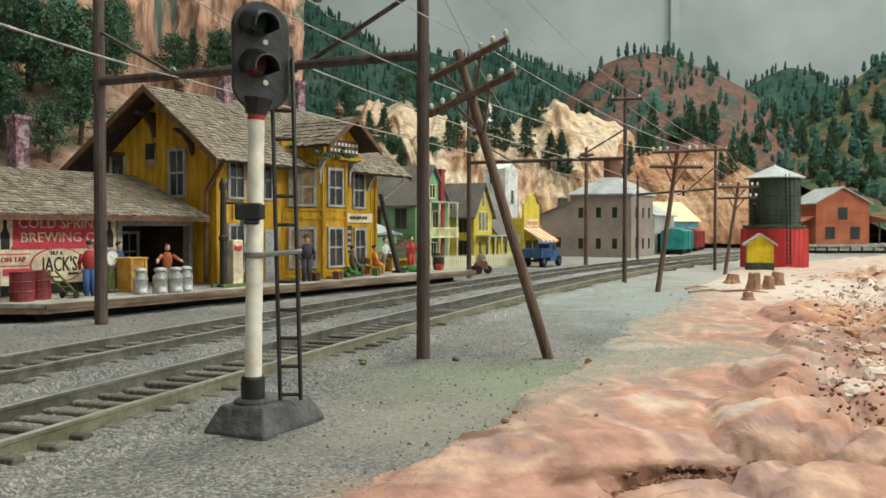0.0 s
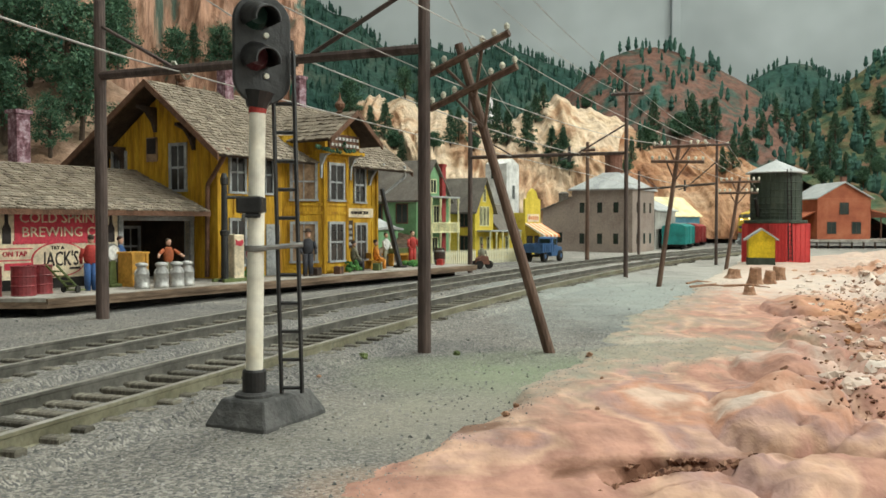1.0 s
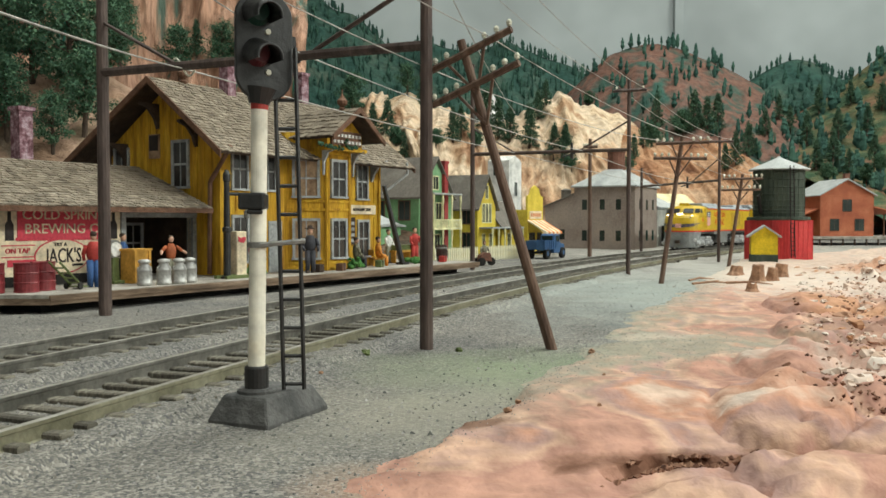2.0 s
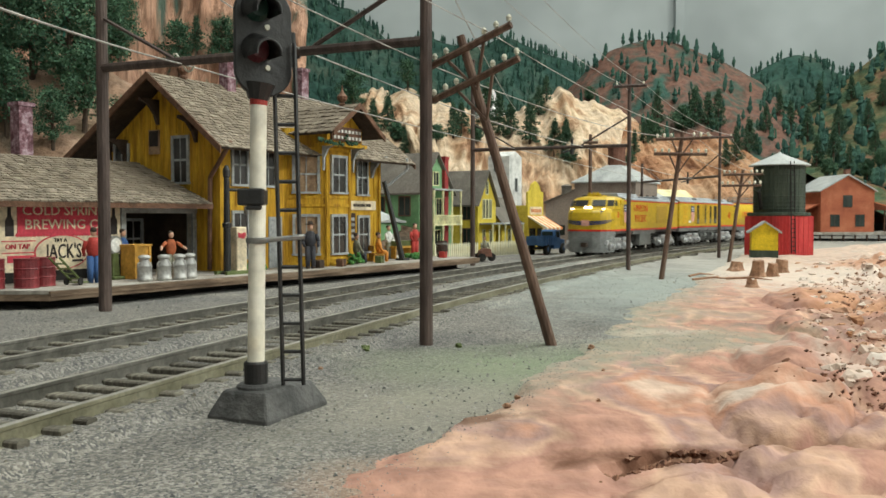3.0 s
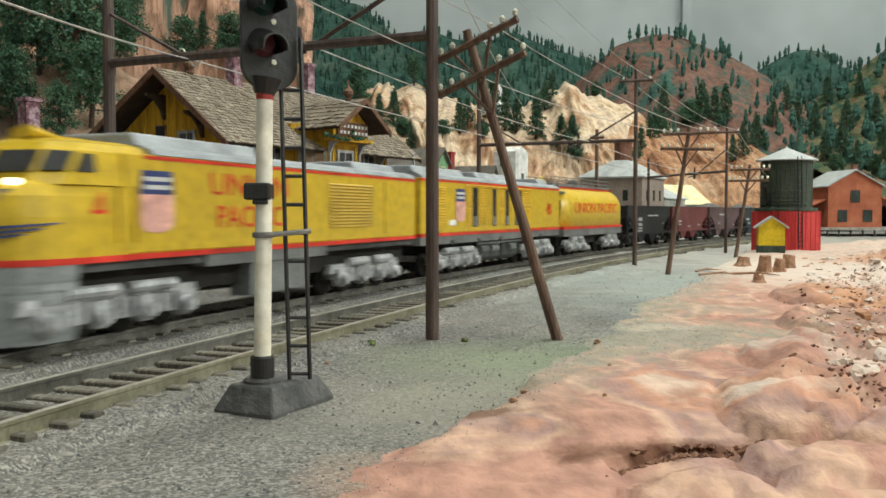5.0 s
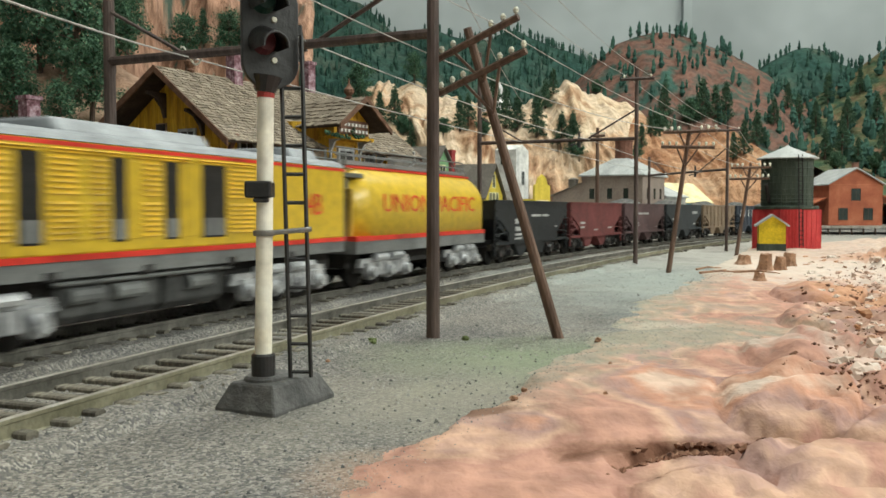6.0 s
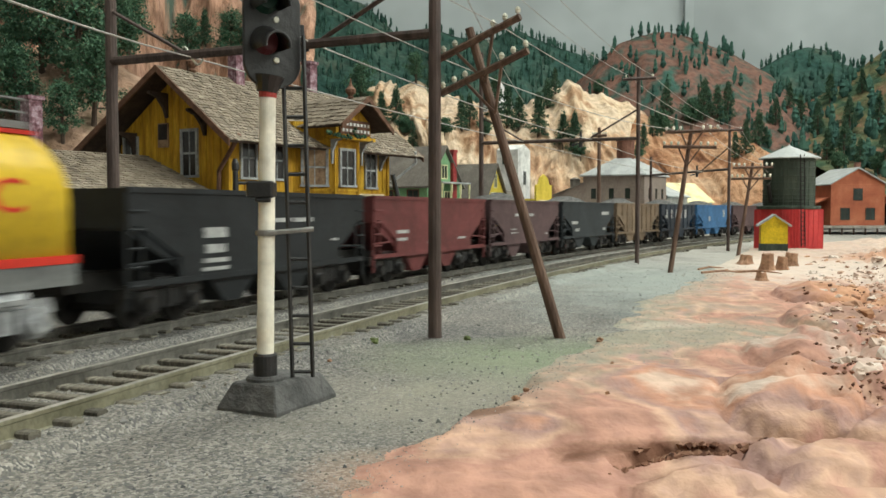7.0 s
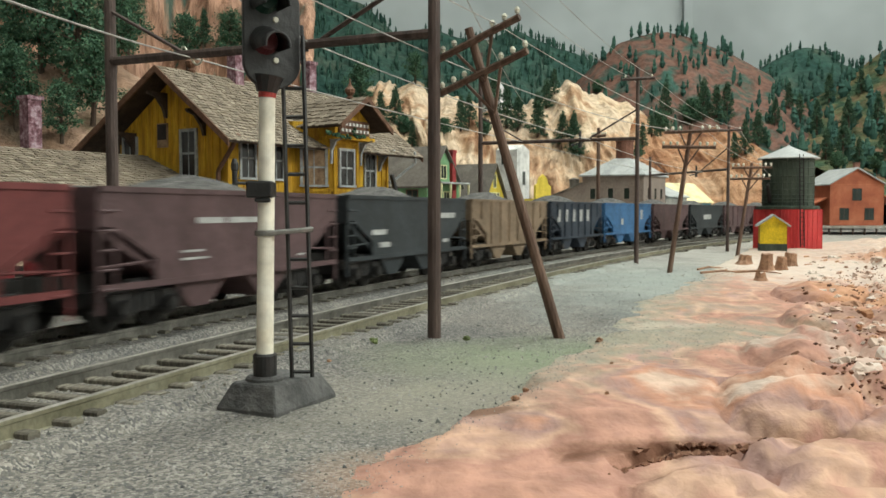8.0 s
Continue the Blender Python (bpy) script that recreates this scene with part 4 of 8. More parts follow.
def gantry(a, b, ha, hb, r, bar_z, label, arm=0):
    """Two poles with a cross-bar over the tracks, struts and a hanging insulator."""
    ta, tb = line_pole(*a, ha, r, label), line_pole(*b, hb, r * 0.8, label)
    p, q = Vector((*a, bar_z[0])), Vector((*b, bar_z[1]))
    t = thing("wire_crossbar", "brown cross-bar spanning the tracks between two poles", "crossbar", spot(a[0], a[1], bar_z[0]))
    o = Vector((a[0], a[1], bar_z[0]))
    bm = bmesh.new()
    rod(bm, p - o, q - o, r * 0.72, r * 0.6, 8)
    part("bar", bm, "pole", t)
    for e, d in ((p, q - p), (q, p - q)):
        bm = bmesh.new()
        rod(bm, e + Vector((0, 0, 1.6)) - o, e + d * 0.28 + Vector((0, 0, 0.1)) - o, r * 0.3, r * 0.3, 6)
        part("strut", bm, "pole", t)
    bm = bmesh.new()
    m = p + (q - p) * 0.66 - o
    rod(bm, m + Vector((0, 0, -0.42)), m + Vector((0, 0, 0.5)), r * 0.7, r * 0.4, 8)
    rod(bm, m + Vector((-0.5, 0.1, -0.3)), m + Vector((0.2, 0, -0.1)), r * 0.35, r * 0.3, 6)
    part("hanger", bm, "black", t, "small black insulated hanger")
    if arm:
        bm = bmesh.new()
        c = Vector((0, -r, hb * arm))
        rod(bm, c - Vector((0.85, -0.3, 0)), c + Vector((0.85, -0.3, 0)), r * 0.55, r * 0.55, 6)
        part("cross_arm", bm, "pole", tb)
        for f in (-0.8, 0.8):
            bm = bmesh.new()
            insulator(bm, c.x + f * 0.85, c.y - f * 0.3, c.z + r * 0.3, 0.5)
            part("insulator", bm, "insulator", tb)
    return t


def telegraph_pole(x, y, top, arms, r, label, k=1.0, along=(0.95, -0.3), braces=True):
    """Leaning pole with cross-arms and glass insulators. top: offset of the tip; arms: (fraction up, half length)."""
    t = thing("telegraph_pole", label, "telegraph pole", spot(x, y, 0), group="telegraph poles beside the track")
    tip = Vector(top)
    bm = bmesh.new()
    rod(bm, (0, 0, -0.2), tip, r, r * 0.75, 10)
    part("pole_shaft", bm, "brown_pole", t)
    d = Vector((along[0], along[1], 0)).normalized()
    for frac, half, tilt in arms:
        c = tip * frac + Vector((0, -r, 0))
        e = d * half + Vector((0, 0, tilt))
        bm = bmesh.new()
        rod(bm, c - e, c + e, r * 0.62, r * 0.62, 6)
        part("cross_arm", bm, "brown_pole", t)
        if braces:
            for sg in (-1, 1):
                bm = bmesh.new()
                rod(bm, c + e * 0.42 * sg, tip * (frac - 0.13) + Vector((0, -r, 0)), r * 0.3, r * 0.3, 5)
                part("brace", bm, "brown_pole", t)
        for f in (-0.95, -0.68, -0.42, 0.42, 0.68, 0.95):
            bm = bmesh.new()
            q = c + e * f
            insulator(bm, q.x, q.y, q.z + r * 0.4, k)
            part("insulator", bm, "insulator", t, "pale glass insulator")
    return t


def wire(points, sag, r=0.018):
    bm = bmesh.new()
    for p, q in zip(points, points[1:]):
        p, q = Vector(p), Vector(q)
        side = Vector((0, 0, 1)).cross(q - p).normalized() * r
        rings = []
        for i in range(13):
            k = i / 12
            c = p + (q - p) * k - Vector((0, 0, sag * 4 * k * (1 - k)))
            rings.append([bm.verts.new(c + d) for d in (side, Vector((0, 0, r)), -side, Vector((0, 0, -r)))])
        for lo, hi in zip(rings, rings[1:]):
            for j in range(4):
                bm.faces.new((lo[j], lo[(j + 1) % 4], hi[(j + 1) % 4], hi[j]))
    tagged(part("overhead_wire", bm, "wire"), "thin pale grey overhead wire between poles", "wire", group="overhead wires")


M["brown_pole"] = mat("red_brown_creosoted_pole", (0.125, 0.072, 0.05), 0.65, dark=(0.075, 0.042, 0.03), light=(0.19, 0.12, 0.085), coarse=200, fine=700, bump=0.2, stretch=(2, 2, 0.3))
M["insulator"] = mat("milky_glass_insulator", (0.66, 0.64, 0.52), 0.25, coarse=200, bump=0.02, spec=0.6)
M["wire"] = mat("dull_galvanised_wire", (0.42, 0.40, 0.37), 0.5, 0.3)


# ---- colour-light signal ----
def signal():
    t = thing("railway_signal", "two-lamp railway signal with cream mast, black head and ladder", "signal", spot(-2.81, 13.2, 0))
    turn = spot(0, 0, 0, -24)
    face = spot(0.09, 0, 0, 30)
    bm = bmesh.new()
    b0, b1 = [(-0.54, -0.50), (0.56, -0.50), (0.56, 1.15), (-0.54, 1.15)], [(-0.36, -0.34), (0.42, -0.34), (0.42, 0.9), (-0.36, 0.9)]
    lo = [bm.verts.new((x, y, -0.1)) for x, y in b0]
    mid = [bm.verts.new((x, y, 0.06)) for x, y in b0]
    hi = [bm.verts.new((x, y, 0.43)) for x, y in b1]
    for r0, r1 in ((lo, mid), (mid, hi)):
        for i in range(4):
            bm.faces.new((r0[i], r0[(i + 1) % 4], r1[(i + 1) % 4], r1[i]))
    bm.faces.new(hi)
    bm.faces.new(lo[::-1])
    part("base", bm, "concrete_dark", t, "dark chamfered concrete base", bevel=0.05, m=turn)
    bm = bmesh.new()
    lathe(bm, [(0.29, 0.40), (0.29, 0.47), (0.25, 0.50)], 20)
    part("flange", bm, "concrete_dark", t)
    bm = bmesh.new()
    lathe(bm, [(0.17, 0.47), (0.18, 0.49), (0.18, 0.80), (0.16, 0.83)], 20)
    part("collar", bm, "black", t, "black mast collar")
    bm = bmesh.new()
    rod(bm, (0, 0, 0.78), (0.07, 0, 4.68), 0.128, 0.120, 24)
    part("mast", bm, "signal_white", t, "aged cream-white round mast")
    bm = bmesh.new()
    rod(bm, (0.07, 0, 4.66), (0.075, 0, 4.78), 0.13, 0.135, 16)
    part("mast_cap", bm, "red_paint", t, "red mast top band")
    bm = bmesh.new()
    box(bm, -0.22, 0.17, -0.21, 0.16, 3.17, 3.42)
    box(bm, -0.10, 0.13, -0.19, 0.14, 3.10, 3.17)
    part("relay_box", bm, "black", t, "small black relay box", bevel=0.03)
    bm = bmesh.new()
    lathe(bm, [(0.13, 2.60), (0.165, 2.61), (0.165, 2.68), (0.13, 2.69)], 20, 0.03)
    rod(bm, (0.08, -0.13, 2.645), (0.72, 0.12, 2.70), 0.04, 0.04, 6)
    part("ladder_bracket", bm, "grey_metal", t, "grey ladder bracket")
    for xb, xt in ((0.38, 0.27), (0.69, 0.585)):
        bm = bmesh.new()
        rod(bm, (xb, 0.15, 0.44), (xt, 0.12, 5.6), 0.036, 0.036, 6)
        part("ladder_rail", bm, "black", t)
    for i in range(11):
        z = 0.52 + i * 0.43
        k = (z - 0.44) / 5.16
        bm = bmesh.new()
        rod(bm, (0.38 - 0.11 * k, 0.15, z), (0.69 - 0.105 * k, 0.15, z), 0.03, 0.03, 6)
        part("rung", bm, "black", t)
    bm = bmesh.new()
    pts = [(0.05 + 0.44 * math.cos(w), (6.02 if math.sin(w) > 0 else 5.18) + 0.40 * math.sin(w)) for w in (math.pi * 2 * (i + 0.5) / 28 for i in range(28))]
    prism(bm, pts, "y", -0.05, 0.05)
    part("backboard", bm, "black", t, "black rounded signal backboard", m=face, bevel=0.02)
    bm = bmesh.new()
    box(bm, -0.24, 0.34, 0.05, 0.40, 5.0, 6.2)
    part("lamp_case", bm, "black", t, m=face, bevel=0.1)
    bm = bmesh.new()
    rod(bm, (0.06, 0, 4.74), (0.09, 0, 4.98), 0.15, 0.23, 12)
    part("head_bracket", bm, "black", t)
    for z, lens in ((6.08, "green_lens"), (5.48, "red_lens")):
        bm = bmesh.new()
        rod(bm, (-0.06, -0.05, z), (-0.06, -0.19, z), 0.20, 0.14, 20)
        part("lens", bm, lens, t, "dark unlit red lens" if lens == "red_lens" else "dark unlit green lens", m=face)
        # pale disc stands in for a glint of light below the lens
        bm = bmesh.new()
        rod(bm, (0.10, -0.04, z - 0.27), (0.10, -0.08, z - 0.27), 0.05, 0.04, 12)
        part("marker_lens", bm, "insulator", t, "small pale disc in place of a glint on the signal head", m=face)
        bm = bmesh.new()
        n = 18
        rings = []
        for j in range(5):
            y = -0.04 - 0.15 * j
            drop = 0.035 * j
            a0, a1 = -40 + 8 * j, 220 - 8 * j
            rings.append([[bm.verts.new((-0.06 + rr * math.cos(w), y, z - drop + rr * math.sin(w))) for w in (math.radians(a0 + (a1 - a0) * i / (n - 1)) for i in range(n))] for rr in (0.235 - 0.01 * j, 0.205 - 0.01 * j)])
        for r0, r1 in zip(rings, rings[1:]):
            for k in (0, 1):
                for i in range(n - 1):
                    bm.faces.new((r0[k][i], r0[k][i + 1], r1[k][i + 1], r1[k][i]))
        for i in range(n - 1):
            bm.faces.new((rings[-1][0][i], rings[-1][0][i + 1], rings[-1][1][i + 1], rings[-1][1][i]))
        part("hood", bm, "black", t, "black sun hood over the lens", smooth=True, m=face)
    return t


M["grey_metal"] = mat("grey_metal", (0.22, 0.215, 0.20), 0.5, 0.4, coarse=200)


# ---- depot: local x runs along the platform, y away from the track ----
DEPOT = spot(-12.72, 28.3, 0, 58.7)


def depot_at(u, v, z=0.0, rz=0.0):
    return DEPOT @ spot(u, v, z, rz)


def window(parent, u, v, z0, z1, w, face="front", glass="glass_dark", name="window"):
    """Grey framed sash window, proud of the wall. face front looks at the track, side looks along it."""
    m = spot(u, v, 0) if face == "front" else spot(u, v, 0, -90)
    h = z1 - z0
    bm = bmesh.new()
    box(bm, -w / 2, w / 2, -0.02, 0.05, z0, z1)
    pane = part("pane", bm, glass, None)
    bm = bmesh.new()
    f = 0.13
    box(bm, -w / 2 - f, -w / 2, -0.09, 0.05, z0, z1 + f)
    box(bm, w / 2, w / 2 + f, -0.09, 0.05, z0, z1 + f)
    box(bm, -w / 2, w / 2, -0.09, 0.05, z1, z1 + f)
    box(bm, -w / 2 - f - 0.04, w / 2 + f + 0.04, -0.13, 0.05, z0 - 0.1, z0)
    fr = part("window", bm, "window_grey", parent, "grey framed sash window")
    fr.matrix_basis = m
    pane.parent = fr
    bm = bmesh.new()
    box(bm, -0.025, 0.025, -0.05, 0.03, z0, z1)
    box(bm, -w / 2, w / 2, -0.06, 0.03, z0 + h * 0.48, z0 + h * 0.53)
    part("glazing_bar", bm, "window_grey", fr)
    return fr


def boards(parent, u0, u1, v, z0, z1, face, step=0.42, top=None, material="depot_yellow", gaps=()):
    """Vertical cover strips on a wall. top(u) gives the wall's height there; gaps are openings (u0, u1, z0, z1)."""
    n = max(1, int((u1 - u0) / step))
    for i in range(n + 1):
        u = u0 + (u1 - u0) * i / n
        t = top(u) if top else z1
        spans = [(z0, t)]
        for g0, g1, h0, h1 in gaps:
            if g0 - 0.15 < u < g1 + 0.15:
                spans = [s for a, b in spans for s in ((a, min(b, h0 - 0.12)), (max(a, h1 + 0.14), b)) if s[1] > s[0] + 0.05]
        for a, b in spans:
            bm = bmesh.new()
            if face == "front":
                box(bm, u - 0.045, u + 0.045, v - 0.04, v, a, b)
            else:
                box(bm, v - 0.04, v, u - 0.045, u + 0.045, a, b)
            part("cover_strip", bm, material, parent)


def shingle_roof(parent, o, du, dv, n_u, n_v, lift=0.05, seed=1, as_parts=0, name="roof", label="weathered grey wooden shingles", material="shingle_joined"):
    """Shingles in courses on a plane. o: eave corner; du: along the eave; dv: up the slope."""
    rnd = random.Random(seed)
    o, du, dv = Vector(o), Vector(du), Vector(dv)
    nn = du.cross(dv).normalized()
    if nn.z < 0:
        nn = -nn
    bm = bmesh.new()
    q = [o, o + du, o + du + dv, o + dv]
    lo, hi = [bm.verts.new(p - nn * 0.14) for p in q], [bm.verts.new(p) for p in q]
    bm.faces.new(lo)
    bm.faces.new(hi)
    for i in range(4):
        bm.faces.new((lo[i], lo[(i + 1) % 4], hi[(i + 1) % 4], hi[i]))
    roof = part(name, bm, "dark_wood", parent, label)
    bm = bmesh.new()
    single = 0
    ul = du.length / n_u
    vl = dv.length / n_v
    eu, ev = du.normalized(), dv.normalized()
    for j in range(n_v):
        u = -rnd.random() * ul
        while u < du.length - 0.02:
            w = ul * rnd.uniform(0.65, 1.35)
            a, b = max(0, u + 0.015), min(du.length, u + w - 0.015)
            u += w
            if b - a < 0.05:
                continue
            s0 = j * vl - rnd.uniform(0.0, 0.35) * vl
            s1 = min(dv.length, (j + 1.15) * vl)
            t0, t1 = 0.05 + rnd.uniform(-0.01, 0.03), 0.015
            c = [o + eu * a + ev * s0, o + eu * b + ev * (s0 + rnd.uniform(-0.05, 0.05) * vl), o + eu * b + ev * s1, o + eu * a + ev * s1]
            one = single < as_parts
            bs = bmesh.new() if one else bm
            top = [bs.verts.new(c[k] + nn * (t0 if k < 2 else t1)) for k in range(4)]
            bot = [bs.verts.new(c[k] + nn * 0.004) for k in range(2)]
            bs.faces.new(top)
            bs.faces.new((bot[0], bot[1], top[1], top[0]))
            bs.faces.new((bot[0], top[0], top[3]))
            bs.faces.new((bot[1], top[2], top[1]))
            if one:
                single += 1
                part("shingle", bs, "shingle", roof)
    sh = part("shingles", bm, material, roof, "rows of uneven shingles")
    sh["kind"] = "stuff"
    return roof


def depot():
    t = thing("depot", "two-storey mustard yellow board-and-batten station depot with shingle roof", "building", DEPOT)
    z0 = 0.62
    U0, U1, V0, V1, EV, AP = 10.1, 21.9, 2.6, 9.6, 6.75, 9.35
    VM = 5.8

    def gable(v):
        return 9.1 - abs(v - VM) * (9.1 - 6.55) / (VM - V0)
    bm = bmesh.new()
    prism(bm, [(V0, z0), (V1, z0), (V1, 6.55), (VM, 9.1), (V0, 6.55)], "x", U0, U1)
    part("wall", bm, "depot_yellow", t, "mustard yellow vertical boards")
    gaps_side = ((4.5, 5.5, 4.5, 6.6), (8.5, 9.4, 4.6, 6.4))
    boards(t, V0 + 0.1, V1, U0, z0, 6.5, "side", top=gable, gaps=gaps_side)
    gaps = ((10.7, 11.8, 4.3, 6.3), (10.7, 11.8, 1.2, 3.3), (13.2, 14.2, 1, 6.3), (19.7, 20.9, 4.1, 6.1), (19.7, 20.9, 1.2, 3.1), (18.9, 21.5, 3.3, 3.85))
    boards(t, U0 + 0.1, U1, V0, z0, 6.5, "front", gaps=gaps)
    for u in (U0, U1):
        boxed("corner_board", "depot_yellow", t, u - 0.08, u + 0.08, V0 - 0.08, V0 + 0.06, z0, 6.5)
    # windows
    for u, a, b in ((11.28, 4.45, 6.15), (20.35, 4.2, 5.95), (20.45, 1.15, 2.95), (13.1, 4.45, 6.1), (11.28, 1.2, 3.15)):
        window(t, u, V0, a, b, 0.82)
    for v, a, b, w in ((5.0, 4.55, 6.5, 0.85), (8.95, 4.6, 6.3, 0.8)):
        window(t, U0, v, a, b, w, "side")
    # door beside the bay
    boxed("door", "window_grey", t, 13.1, 14.0, V0 - 0.06, V0 - 0.003, z0, 3.0, label="grey panelled door")
    # main roof with wide overhang
    sl = (AP - 6.55) / (VM - V0)
    ov = 1.25
    for v_eave, sgn in ((V0 - ov, 1), (V1 + ov + 0.9, -1)):
        ez = 6.75 - ov * sl * 0.75 if sgn > 0 else 5.75
        shingle_roof(t, (8.95, v_eave, ez), (14.7, 0, 0), (0, VM - v_eave, AP - ez), 60, 24, seed=3 if sgn > 0 else 4, as_parts=280 if sgn > 0 else 0)
    for v_eave, sgn in ((V0 - ov, 1), (V1 + ov + 0.9, -1)):
        ez = 6.75 - ov * sl * 0.75 if sgn > 0 else 5.75
        for u in (8.88, 23.6):
            bm = bmesh.new()
            prism(bm, [(v_eave, ez - 0.28), (v_eave, ez + 0.03), (VM, AP + 0.03), (VM, AP - 0.28)], "x", u, u + 0.09)
            part("bargeboard", bm, "brown_wood", t, "dark brown bargeboard")
    # brackets under the eaves
    for u, v, side in ((U0, 4.0, 1), (U0, 8.6, 1), (U0, 6.45, 1), (21.2, V0, 0), (18.6, V0, 0)):
        bm = bmesh.new()
        zb = gable(v) - 0.3 if side else 6.2
        pts = [(0, -1.1), (0.09, -1.1), (0.25, -0.65), (0.6, -0.25), (1.05, -0.1), (1.05, 0.02), (0, 0.02)]
        if side:
            prism(bm, [(u - a, zb + b) for a, b in pts], "y", v - 0.08, v + 0.08)
        else:
            prism(bm, [(v - a, zb + b) for a, b in pts], "x", u - 0.08, u + 0.08)
        part("bracket", bm, "dark_wood" if side else "window_grey", t, "curved eave bracket")
    # chimneys
    for u, v, zb, zt in ((13.6, 5.6, 8.2, 10.6), (20.2, 6.6, 8.6, 11.0), (9.9, 6.4, 9.1, 10.3)):
        if u > 10:
            bm = bmesh.new()
            box(bm, u - 0.28, u + 0.28, v - 0.28, v + 0.28, zb, zt)
            box(bm, u - 0.34, u + 0.34, v - 0.34, v + 0.34, zt, zt + 0.16)
            part("chimney", bm, "purple_brick", t, "mottled pink-purple brick chimney")
    for u, v, zb in ((11.0, VM, AP), (17.3, VM, AP), (16.45, 0.85, 8.35)):
        bm = bmesh.new()
        lathe(bm, [(0.14, -0.1), (0.2, 0.05), (0.1, 0.15), (0.24, 0.3), (0.27, 0.45), (0.12, 0.6), (0.05, 0.75), (0.02, 1.0)], 10, u, v, zb)
        part("finial", bm, "brown_wood", t, "turned red-brown roof finial")
    # bay with gabled dormer
    bay(t, z0)
    # drain pipe, posters and sign
    bm = bmesh.new()
    for p, q in (((9.75, 1.6, 6.2), (9.78, 2.1, 5.6)), ((9.78, 2.1, 5.6), (9.86, 2.95, 4.7)), ((9.86, 2.95, 4.7), (9.88, 3.05, 0.7))):
        rod(bm, p, q, 0.1, 0.1, 8)
    part("downpipe", bm, "brown_wood", t, "bent rusty brown downpipe")
    bm = bmesh.new()
    for p, q in (((22.9, 1.4, 6.2), (23.1, 1.5, 5.6)), ((23.1, 1.5, 5.6), (22.4, 2.2, 4.8)), ((22.4, 2.2, 4.8), (22.0, 2.45, 4.5))):
        rod(bm, p, q, 0.07, 0.07, 8)
    part("downpipe", bm, "window_grey", t, "bent grey downpipe")
    boxed("name_board", "cream", t, 18.95, 21.45, V0 - 0.12, V0 - 0.05, 3.36, 3.84, label="cream station name board")
    letters("HOUN JUNCTION", 0.24, "ink", t, spot(20.2, V0 - 0.13, 3.6, 0, 90), name="lettering", squeeze=0.78, label="dark station name lettering")
    boxed("notice_board", "dark_wood", t, 18.9, 19.62, V0 - 0.12, V0 - 0.05, 1.75, 3.2, label="dark notice board")
    bm = bmesh.new()
    for k in range(4):
        box(bm, 19.0, 19.5, V0 - 0.16, V0 - 0.13, 1.9 + k * 0.3, 2.06 + k * 0.3)
    part("notices", bm, "window_grey", t, "faded paper notices")
    p = boxed("poster", "curtain", t, U0 - 0.1, U0 - 0.05, 6.3, 7.0, 5.85, 6.95, label="old tan poster with dark picture")
    boxed("poster_picture", "ink", p, U0 - 0.13, U0 - 0.105, 6.36, 6.94, 6.2, 6.9)


